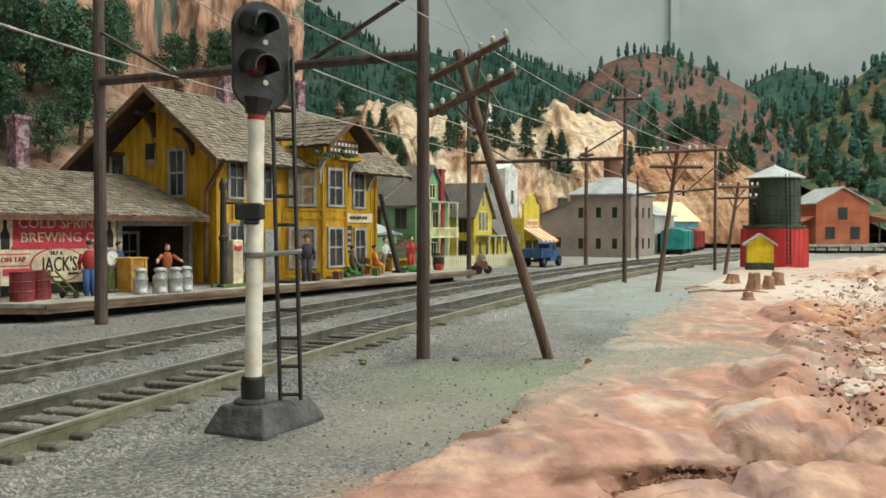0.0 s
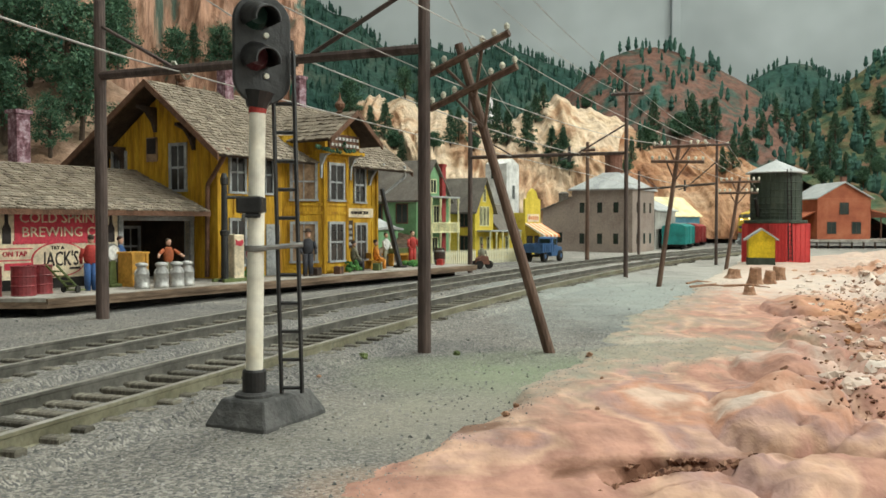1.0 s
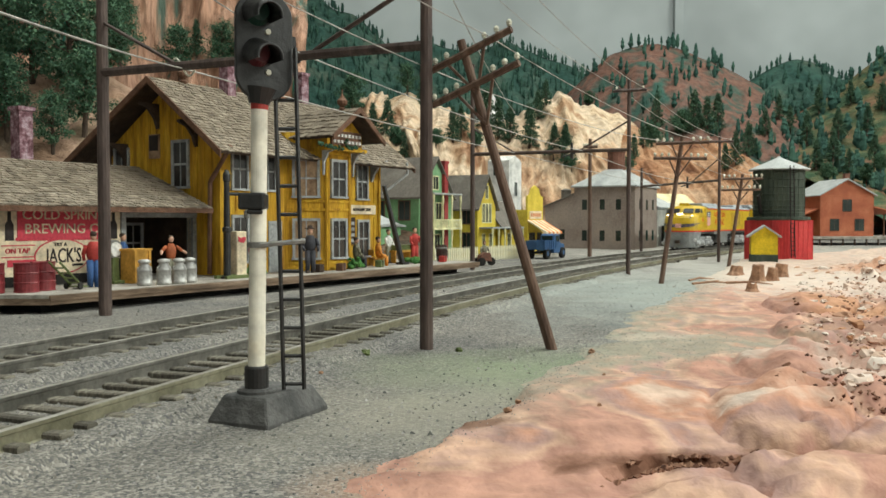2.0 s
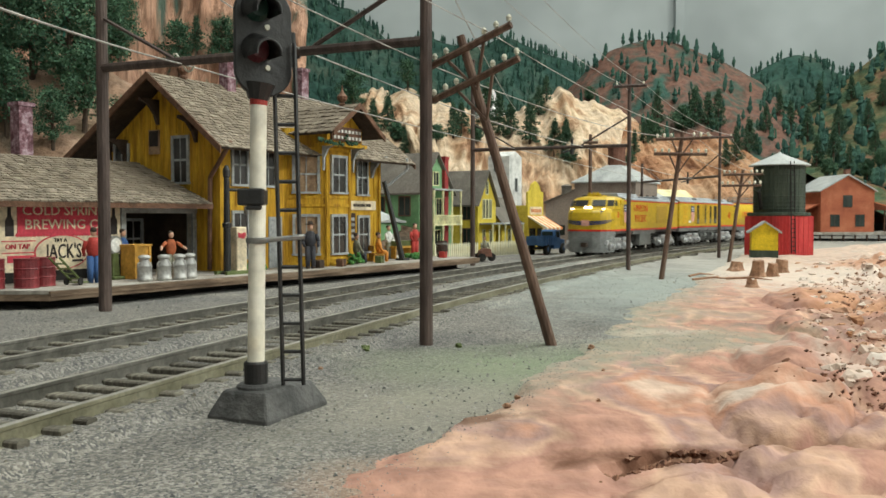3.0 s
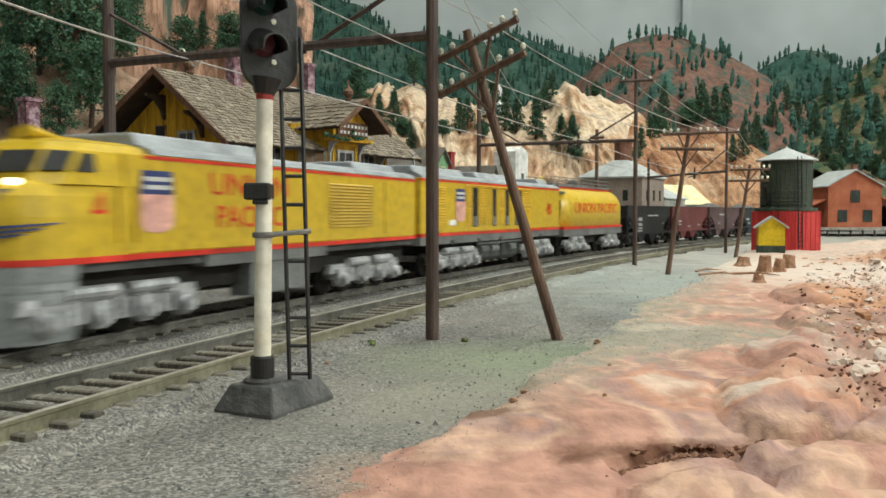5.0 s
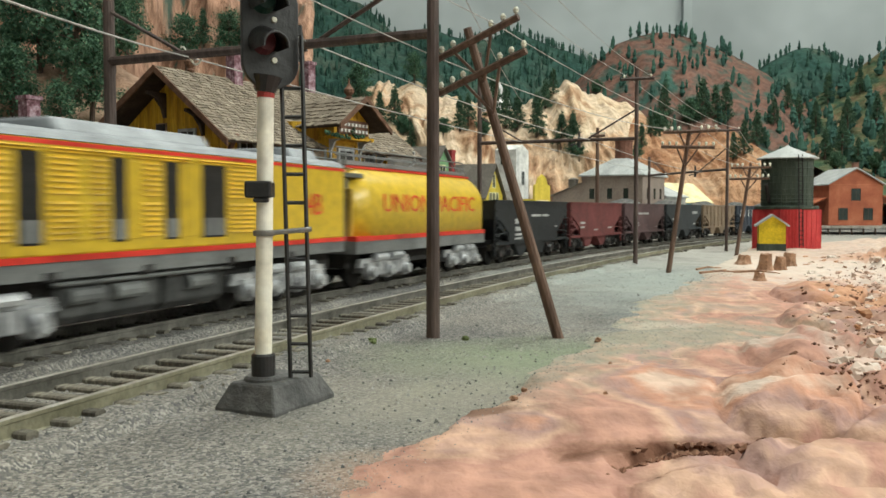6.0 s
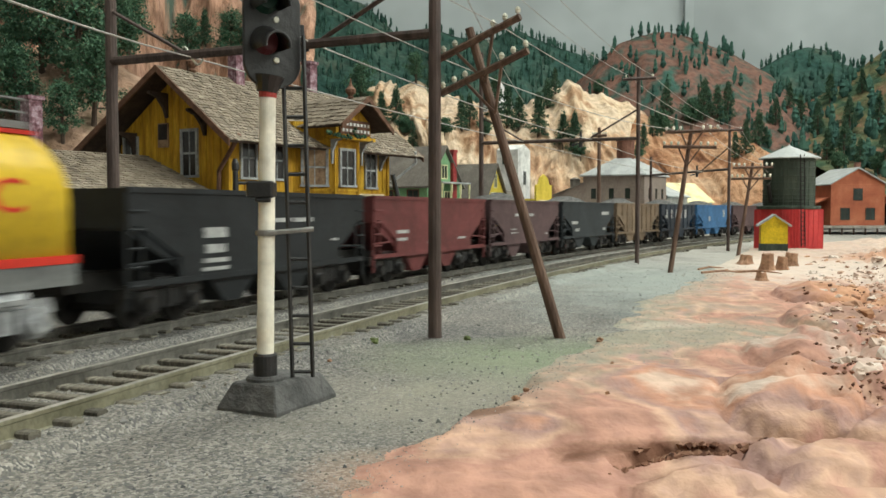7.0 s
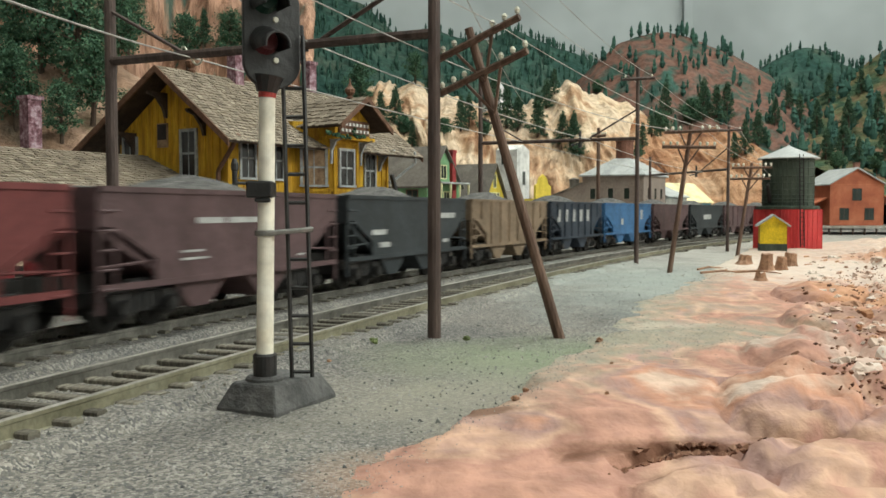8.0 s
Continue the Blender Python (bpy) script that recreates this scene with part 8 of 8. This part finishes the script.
# ---- platform clutter ----
def figurine(u, v, top, legs, label, rz=0, arms=0.0, seated=False, z=0.62, h=2.0, m=None, hat=None):
    """A painted scale figure as one plain mesh."""
    bm = bmesh.new()
    k = h / 2.0
    def ell(c, rx, ry, rz_, mi, n=8, q=6):
        f0 = len(bm.faces)
        rings = [[(c[0] + rx * math.sin(math.pi * j / q) * math.cos(6.2832 * i / n), c[1] + ry * math.sin(math.pi * j / q) * math.sin(6.2832 * i / n), c[2] - rz_ * math.cos(math.pi * j / q)) for i in range(n)] for j in range(1, q)]
        loft(bm, rings)
        bm.faces.ensure_lookup_table()
        for f in bm.faces[f0:]:
            f.material_index = mi
    def limb(p, q, r0, r1, mi):
        f0 = len(bm.faces)
        rod(bm, p, q, r0, r1, 7)
        bm.faces.ensure_lookup_table()
        for f in bm.faces[f0:]:
            f.material_index = mi
    base = -0.45 * k if seated else 0.0
    for sg in (-1, 1):
        if seated:
            limb((sg * 0.12 * k, 0, 0.5 * k), (sg * 0.13 * k, -0.42 * k, 0.5 * k), 0.13 * k, 0.11 * k, 1)
            limb((sg * 0.13 * k, -0.42 * k, 0.52 * k), (sg * 0.13 * k, -0.44 * k, 0.02), 0.1 * k, 0.08 * k, 1)
        else:
            limb((sg * 0.12 * k, 0, 0.0), (sg * 0.11 * k, 0, 0.98 * k), 0.10 * k, 0.14 * k, 1)
            limb((sg * 0.12 * k, 0.03 * k, 0.0), (sg * 0.13 * k, -0.16 * k, 0.04), 0.07 * k, 0.06 * k, 3)
        sh = (sg * 0.26 * k, 0, 1.5 * k + base)
        el = (sg * (0.34 + 0.3 * arms) * k, -0.08 * k, (1.18 + 0.25 * arms) * k + base)
        hd = (sg * (0.30 + 0.62 * arms) * k, -0.25 * k, (0.98 + 0.38 * arms) * k + base)
        limb(sh, el, 0.085 * k, 0.075 * k, 0)
        limb(el, hd, 0.07 * k, 0.055 * k, 0 if arms < 0.5 else 2)
    ell((0, 0, 1.28 * k + base), 0.27 * k, 0.18 * k, 0.42 * k, 0)
    ell((0, -0.01, 1.84 * k + base), 0.115 * k, 0.13 * k, 0.165 * k, 2)
    ell((0, 0.02, 1.91 * k + base), 0.12 * k, 0.135 * k, 0.12 * k, 3)
    if hat:
        f0 = len(bm.faces)
        lathe(bm, [(0.22 * k, 0), (0.22 * k, 0.03 * k), (0.12 * k, 0.04 * k), (0.11 * k, 0.14 * k), (0.04 * k, 0.16 * k)], 10, 0, 0, 1.93 * k + base)
        bm.faces.ensure_lookup_table()
        for f in bm.faces[f0:]:
            f.material_index = 3
    me = mesh_of(bm, "figurine", top, True)
    for name in (legs, "skin", "dark_wood"):
        me.materials.append(M[name])
    ob = new("figurine", me)
    ob.matrix_basis = m if m is not None else depot_at(u, v, z, rz)
    return tagged(ob, label, "figurine", "scale figures")


def drum(u, v, label="dark red ribbed oil drum on the platform"):
    t = thing("oil_drum", label, "drum", depot_at(u, v, 0.62), group="oil drums")
    bm = bmesh.new()
    lathe(bm, [(0.40, 0), (0.41, 0.02), (0.39, 0.05), (0.39, 0.30), (0.415, 0.33), (0.39, 0.36), (0.39, 0.62), (0.415, 0.65), (0.39, 0.68), (0.39, 0.93), (0.41, 0.96), (0.41, 0.99), (0.37, 0.985)], 20)
    part("shell", bm, "drum_red", t, smooth=False)
    bm = bmesh.new()
    lathe(bm, [(0.36, 0.975), (0.36, 0.985), (0.02, 0.99)], 20)
    rod(bm, (0.2, 0, 0.98), (0.2, 0, 1.02), 0.06, 0.06, 8)
    part("lid", bm, "drum_red", t)
    return t


def milk_can(u, v):
    t = thing("milk_can", "dull tin milk can on the platform edge", "milk can", depot_at(u, v, 0.62), group="milk cans")
    bm = bmesh.new()
    lathe(bm, [(0.26, 0), (0.28, 0.03), (0.28, 0.12), (0.265, 0.14), (0.265, 0.52), (0.28, 0.54), (0.27, 0.58), (0.19, 0.72), (0.17, 0.80), (0.17, 0.84)], 16)
    part("body", bm, "milk_can", t, smooth=True)
    bm = bmesh.new()
    lathe(bm, [(0.21, 0.82), (0.23, 0.86), (0.22, 0.93), (0.1, 0.97)], 16)
    part("lid", bm, "milk_can", t, smooth=True)
    for sg in (-1, 1):
        bm = bmesh.new()
        rod(bm, (sg * 0.2, 0, 0.7), (sg * 0.31, 0, 0.66), 0.025, 0.025, 5)
        rod(bm, (sg * 0.31, 0, 0.66), (sg * 0.28, 0, 0.52), 0.025, 0.025, 5)
        part("handle", bm, "milk_can", t)


def clutter():
    for u, v in ((-0.55, 2.2), (0.30, 1.6), (1.15, 1.95)):
        drum(u, v)
    for u, v in ((4.5, 0.8), (5.15, 0.5), (5.8, 0.4), (6.5, 0.6)):
        milk_can(u, v)
    figurine(3.0, 1.7, "cloth_red", "cloth_blue", "painted scale figure in red shirt and blue trousers", 150)
    figurine(7.0, 2.2, "cloth_rust", "cloth_grey", "painted scale figure in rust shirt with arms spread", -10, arms=0.55, h=1.8)
    figurine(5.4, 3.1, "cloth_blue", "cloth_dark", "painted scale figure in blue shirt behind the crate", 30, h=1.9)
    figurine(13.9, 0.75, "cloth_dark", "cloth_dark", "painted scale figure in dark uniform with cap", -40, hat=True, h=2.1)
    figurine(10.9, 1.5, "cloth_red", "cloth_dark", "painted scale figure in red coat", 20, h=1.8)
    figurine(18.4, 1.5, "cloth_grey", "cloth_dark", "seated painted scale figure in grey coat", 60, seated=True)
    figurine(20.6, 1.7, "cloth_orange", "cloth_orange", "seated painted scale figure in orange dress", 40, seated=True)
    # hand truck
    t = thing("hand_truck", "olive green tilted hand truck", "hand truck", depot_at(1.8, 1.35, 0.62, 20))
    bm = bmesh.new()
    for sg in (-0.2, 0.2):
        rod(bm, (-0.9, sg, 1.0), (0.3, sg, 0.14), 0.04, 0.04, 6)
    for k in range(4):
        x = -0.6 + k * 0.26
        rod(bm, (x, -0.2, 0.785 - k * 0.187), (x, 0.2, 0.785 - k * 0.187), 0.03, 0.03, 5)
    part("frame", bm, "olive", t)
    boxed("toe_plate", "olive", t, 0.2, 0.7, -0.24, 0.24, 0.06, 0.10)
    for sg in (-1, 1):
        bm = bmesh.new()
        rod(bm, (0.15, sg * 0.24, 0.13), (0.15, sg * 0.3, 0.13), 0.13, 0.13, 10)
        part("wheel", bm, "shadow_black", t)
    # platform scale
    t = thing("platform_scale", "green platform weighing scale with white dial", "scale", depot_at(4.55, 2.6, 0.62, 10))
    bm = bmesh.new()
    box(bm, -0.35, 0.75, -0.35, 0.35, 0.0, 0.12)
    prism(bm, [(-0.2, 0.12), (0.2, 0.12), (0.14, 1.0), (-0.14, 1.0)], "y", -0.14, 0.14)
    part("body", bm, "olive", t, bevel=0.03)
    bm = bmesh.new()
    rod(bm, (0, -0.12, 1.3), (0, 0.12, 1.3), 0.36, 0.36, 20)
    d = part("dial_case", bm, "grey_metal", t)
    bm = bmesh.new()
    rod(bm, (0, -0.14, 1.3), (0, -0.12, 1.3), 0.28, 0.28, 20)
    part("dial", bm, "white", d, "white round dial")
    # packing crate
    t = thing("packing_crate", "tall orange-tan wooden packing crate", "crate", depot_at(5.25, 2.2, 0.62, 5))
    boxed("body", "crate", t, -0.42, 0.42, -0.35, 0.35, 0, 1.25, bevel=0.02)
    boxed("lid", "crate", t, -0.48, 0.48, -0.4, 0.4, 1.25, 1.32)
    for x in (-0.42, 0.3):
        boxed("batten", "crate", t, x, x + 0.12, -0.4, -0.35, 0.02, 1.24)
    # water crane
    t = thing("water_crane", "tall dark water crane with side spout by the depot corner", "water crane", depot_at(9.0, 1.1, 0.62, 0))
    bm = bmesh.new()
    lathe(bm, [(0.3, 0), (0.3, 0.08), (0.16, 0.12), (0.15, 1.9), (0.2, 1.95), (0.2, 2.1), (0.14, 2.15), (0.12, 4.0), (0.16, 4.05), (0.16, 4.3), (0.08, 4.5)], 12)
    part("column", bm, "black", t)
    bm = bmesh.new()
    rod(bm, (0.05, -0.05, 3.5), (0.75, -0.35, 3.5), 0.07, 0.07, 8)
    rod(bm, (0.75, -0.35, 3.55), (0.8, -0.4, 2.9), 0.06, 0.08, 8)
    part("spout", bm, "black", t)
    bm = bmesh.new()
    lathe(bm, [(0.2, 0), (0.17, 0.3), (0.08, 0.4)], 10, 0.82, -0.42, 2.5)
    part("hanging_lantern", bm, "grey_metal", t, "grey hanging lantern")
    bm = bmesh.new()
    for k in range(2):
        box(bm, -0.5, 0.9, -0.5 + k * 0.6, -0.35 + k * 0.6, 0, 0.14)
    part("sleeper", bm, "olive", t)
    # drinks cabinet: the trade name is only a red swash
    t = thing("drinks_cooler", "cream upright drinks cooler with a red swash", "cooler", depot_at(9.9, 1.35, 0.62, -10))
    boxed("case", "cream", t, -0.26, 0.26, -0.26, 0.26, 0.02, 1.95, bevel=0.05)
    bm = bmesh.new()
    prism(bm, [(-0.18, 1.5), (0.08, 1.45), (0.2, 1.6), (0.15, 1.72), (-0.08, 1.66), (-0.2, 1.74)], "y", -0.285, -0.26)
    part("swash", bm, "sign_red", t, "red painted swash")
    # benches, baggage and produce along the front
    for u, mt in ((18.5, "dark_wood"), (20.7, "crate")):
        t = thing("bench", "small slatted platform bench", "bench", depot_at(u, 1.75, 0.62, 50), group="platform benches")
        for y in (-0.18, 0.02, 0.22):
            boxed("slat", mt, t, -0.6, 0.6, y, y + 0.15, 0.38, 0.43)
        boxed("backrest", mt, t, -0.6, 0.6, 0.38, 0.43, 0.55, 0.85)
        for x in (-0.5, 0.45):
            boxed("leg", mt, t, x, x + 0.06, -0.15, 0.4, 0, 0.38)
    rnd = random.Random(8)
    for u, v, n in ((17.6, 0.9, 26), (23.6, 1.5, 40), (24.4, 1.6, 40), (10.7, 1.2, 18)):
        bm = bmesh.new()
        for k in range(n):
            a, r = rnd.random() * 6.28, rnd.random() ** 0.5
            blob(bm, (0.6 * r * math.cos(a), 0.3 * r * math.sin(a), 0.08 + rnd.random() * (0.45 if n < 40 else 0.2)), rnd.uniform(0.07, 0.13), k, 0.4, 6, 4)
        ob = part("produce_heap" if n == 40 else "potted_shrub", bm, "veg")
        ob.matrix_basis = depot_at(u, v, 0.62)
        tagged(ob, "heap of green melons on the platform" if n == 40 else "low green shrub in a planter", "produce" if n == 40 else "plant")
    for u, v, mt in ((16.0, 0.6, "brown_wood"), (14.5, 0.75, "dark_wood"), (19.6, 0.9, "olive"), (26.2, 1.1, "cloth_red")):
        t = thing("baggage_trunk", "small travelling trunk standing on the platform", "trunk", depot_at(u, v, 0.62, 15), group="baggage")
        boxed("case", mt, t, -0.26, 0.26, -0.17, 0.17, 0, 0.36, bevel=0.03)
        boxed("strap", "dark_wood", t, -0.05, 0.05, -0.18, 0.18, 0, 0.37)
    # barrel and stall beyond the depot
    t = thing("wooden_barrel", "dark wooden barrel near the platform end", "barrel", depot_at(26.6, 1.4, 0.62))
    bm = bmesh.new()
    lathe(bm, [(0.28, 0), (0.34, 0.4), (0.34, 0.6), (0.28, 0.98), (0.24, 0.96)], 14)
    part("staves", bm, "dark_wood", t)
    for z in (0.2, 0.75):
        bm = bmesh.new()
        lathe(bm, [(0.33, z), (0.345, z + 0.02), (0.345, z + 0.08), (0.33, z + 0.1)], 14)
        part("hoop", bm, "grey_metal", t)
    t = thing("produce_stall", "wooden produce cart with striped top", "stall", depot_at(24.3, 2.9, 0.62, 0))
    boxed("table", "crate", t, -0.9, 0.9, -0.4, 0.4, 0.6, 0.72)
    boxed("crate_row", "olive", t, -0.8, 0.8, -0.35, 0.35, 0.72, 1.0)
    for x in (-0.8, 0.7):
        boxed("leg", "crate", t, x, x + 0.1, -0.3, 0.3, 0, 0.6)
    figurine(23.4, 3.0, "white", "cloth_grey", "painted scale figure in white shirt at the stall", 0, h=1.9)
    figurine(25.2, 2.4, "cloth_red", "cloth_red", "painted scale figure in red and white robe", -20, h=2.0)
    figurine(0, 0, "cloth_grey", "cloth_rust", "painted scale figure riding a red motor tricycle", m=spot(2.75, 59.5, 0.35, 20), h=1.7, seated=True)
    t = thing("motor_tricycle", "small rusty red motor tricycle by the fence", "motorcycle", spot(2.75, 59.3, 0, 20))
    bm = bmesh.new()
    prism(bm, [(-0.45, 0.3), (0.45, 0.3), (0.35, 0.85), (-0.1, 0.9), (-0.4, 0.7)], "y", -0.3, 0.3)
    part("body", bm, "rust", t, bevel=0.05)
    for x, y in ((-0.35, -0.36), (-0.35, 0.36), (0.5, 0)):
        bm = bmesh.new()
        rod(bm, (x, y - 0.06, 0.28), (x, y + 0.06, 0.28), 0.28, 0.28, 14)
        part("wheel", bm, "shadow_black", t)
    # slanted semaphore arm post at the platform end
    t = thing("slanted_crane_post", "dark slanted mail crane post on the platform", "post", depot_at(22.6, 1.5, 0.62))
    bm = bmesh.new()
    rod(bm, (0, 0, 0), (-0.9, 0.6, 4.3), 0.17, 0.13, 8)
    box(bm, -0.3, 0.3, -0.25, 0.25, 0, 0.12)
    part("shaft", bm, "black", t)


# ---- stumps and line-side bits ----
def stump(x, y, z, r, h, seed):
    bm = bmesh.new()
    n = 18
    rnd = random.Random(seed)
    rings = []
    for k, (f, zz) in enumerate(((1.7, -0.25), (1.35, 0.12), (1.05, 0.4), (0.95, 0.75), (0.9, 1.0))):
        rings.append([(r * f * (1 + (0.22 if k < 3 else 0.06) * noise.noise(Vector((math.cos(6.2832 * i / n) * 2, math.sin(6.2832 * i / n) * 2, seed + k * 0.15)))) * math.cos(6.2832 * i / n), r * f * (1 + (0.22 if k < 3 else 0.06) * noise.noise(Vector((math.cos(6.2832 * i / n) * 2, math.sin(6.2832 * i / n) * 2, seed + 4)))) * math.sin(6.2832 * i / n), h * zz + (0.04 * math.sin(i * 1.7 + seed) if k == 4 else 0)) for i in range(n)])
    loft(bm, rings)
    ob = part("tree_stump", bm, "stump")
    ob.matrix_basis = spot(x, y, z, seed * 40, 4, -5)
    tagged(ob, "weathered cut tree stump on the rock ledge", "stump", "tree stumps")


def lineside():
    for x, y, r, h, s in ((15.2, 42.6, 0.30, 0.85, 1), (16.1, 43.2, 0.26, 0.65, 2), (17.2, 45.0, 0.32, 0.75, 3), (15.6, 47.0, 0.34, 0.5, 4), (12.6, 36.0, 0.22, 0.36, 5)):
        stump(x, y, max(ground_z(x, y), rock_z(x, y)) - 0.05, r, h, s)
    rnd = random.Random(3)
    for k, (x, y, r) in enumerate(((-1.75, 19.6, 0.13), (0.35, 20.3, 0.1), (-2.4, 17.2, 0.06), (3.3, 19.6, 0.10), (3.0, 16.4, 0.05), (1.15, 13.5, 0.07), (0.95, 12.9, 0.08), (2.3, 12.9, 0.05))):
        bm = bmesh.new()
        blob(bm, (0, 0, r * 0.3), r * 0.75, k, 0.7, 8, 6, 0.8)
        if k < 2:
            for q in range(14):
                w = q * 2.4
                blob(bm, (r * 0.6 * math.cos(w) * (q % 3) / 2, r * 0.6 * math.sin(w) * (q % 3) / 2, r * (0.35 + 0.08 * (q % 5))), r * 0.4, q, 0.8, 6, 4)
            ob = part("weed_tuft", bm, "olive")
            ob.matrix_basis = spot(x, y, max(ground_z(x, y), rock_z(x, y)), k * 40)
            tagged(ob, "small green weed tuft on the gravel", "weed", "weed tufts")
            continue
        ob = part("lineside_stone", bm, "stump")
        ob.matrix_basis = spot(x, y, max(ground_z(x, y), rock_z(x, y)), k * 40)
        tagged(ob, "small loose stone on the gravel beside the track", "stone", "lineside stones")
    for k, (x, y, a) in enumerate(((12.2, 40.2, 10), (13.6, 39.5, -25), (12.8, 44.0, 40))):
        bm = bmesh.new()
        rod(bm, (-0.9, 0, 0.05), (0.2, 0.15, 0.12), 0.06, 0.05, 6)
        rod(bm, (0.2, 0.15, 0.12), (1.1, -0.1, 0.05), 0.05, 0.02, 6)
        rod(bm, (0.2, 0.15, 0.12), (0.6, 0.4, 0.16), 0.04, 0.02, 5)
        ob = part("fallen_branch", bm, "stump")
        ob.matrix_basis = spot(x, y, max(ground_z(x, y), rock_z(x, y)), a)
        tagged(ob, "thin dry fallen branch on the ground", "branch", "fallen branches")


# ---- telegraph line and wires ----
def telegraph():
    telegraph_pole(2.6, 20.64, (-2.2, 0.0, 7.2), ((0.955, 1.2, 0.42), (0.855, 1.15, 0.40)), 0.135, "leaning red-brown telegraph pole with two cross-arms", 0.55, (0.85, -0.52))
    telegraph_pole(10.48, 42.5, (1.0, 0.0, 7.1), ((0.95, 1.25, 0.0), (0.845, 1.25, -0.05)), 0.13, "leaning brown telegraph pole with two cross-arms", 0.6, (0.9, -0.4))
    telegraph_pole(18.9, 58.5, (0.9, 0.0, 6.1), ((0.95, 1.25, 0.0), (0.83, 1.25, 0.0)), 0.13, "leaning brown telegraph pole with two cross-arms", 0.7, (0.9, -0.4))
    telegraph_pole(12.3, 74.3, (0.0, 0.0, 9.9), ((0.93, 0.6, 0.0),), 0.19, "dark yard pole before the mill", 0.6, (0.9, -0.4), False)
    wire([(-6.4, 7.0, 5.7), (-7.6, 25.9, 7.45), (4.26, 52.7, 7.05), (19.5, 79, 6.2)], 0.12, 0.022)
    wire([(-6.6, 6.0, 8.3), (-3.7, 23.1, 7.35), (7.9, 50.2, 6.98), (19.8, 70, 6.0)], 0.25, 0.02)
    wire([(-1.2, 8.0, 7.6), (-0.5, 20.5, 9.6), (4.26, 52.7, 9.4)], 0.3, 0.018)
    for a in (-0.9, 0.55):
        wire([(-9.5 + a, 2.0, 9.0), (0.5 + a * 1.0, 20.6 - a * 0.5, 7.0 + a * 0.4), (11.4 + a, 42.4 - a * 0.4, 6.9), (19.8 + a, 58.4, 6.0), (31, 84, 6)], 0.3, 0.014)
    for a in (-0.6, 0.7):
        wire([(-0.4 + a, 22, 10.7), (10.2 + a, 48.4, 10.3), (20.0 + a, 64, 8.9), (33, 92, 8)], 0.5, 0.016)
    bm = bmesh.new()
    last = Vector((-7.9, 26.0, 7.75))
    for k in range(1, 9):
        c = Vector((-7.9 + 0.09 * k, 26.0 - 0.05 * k, 7.5 + 0.30 * math.cos(k / 8 * 4.2)))
        rod(bm, last, c, 0.03, 0.03, 5)
        last = c
    tagged(part("wire_hook", bm, "insulator"), "curled pale wire hook on the cross-bar", "hook")


town()
clutter()
lineside()
telegraph()

motions()
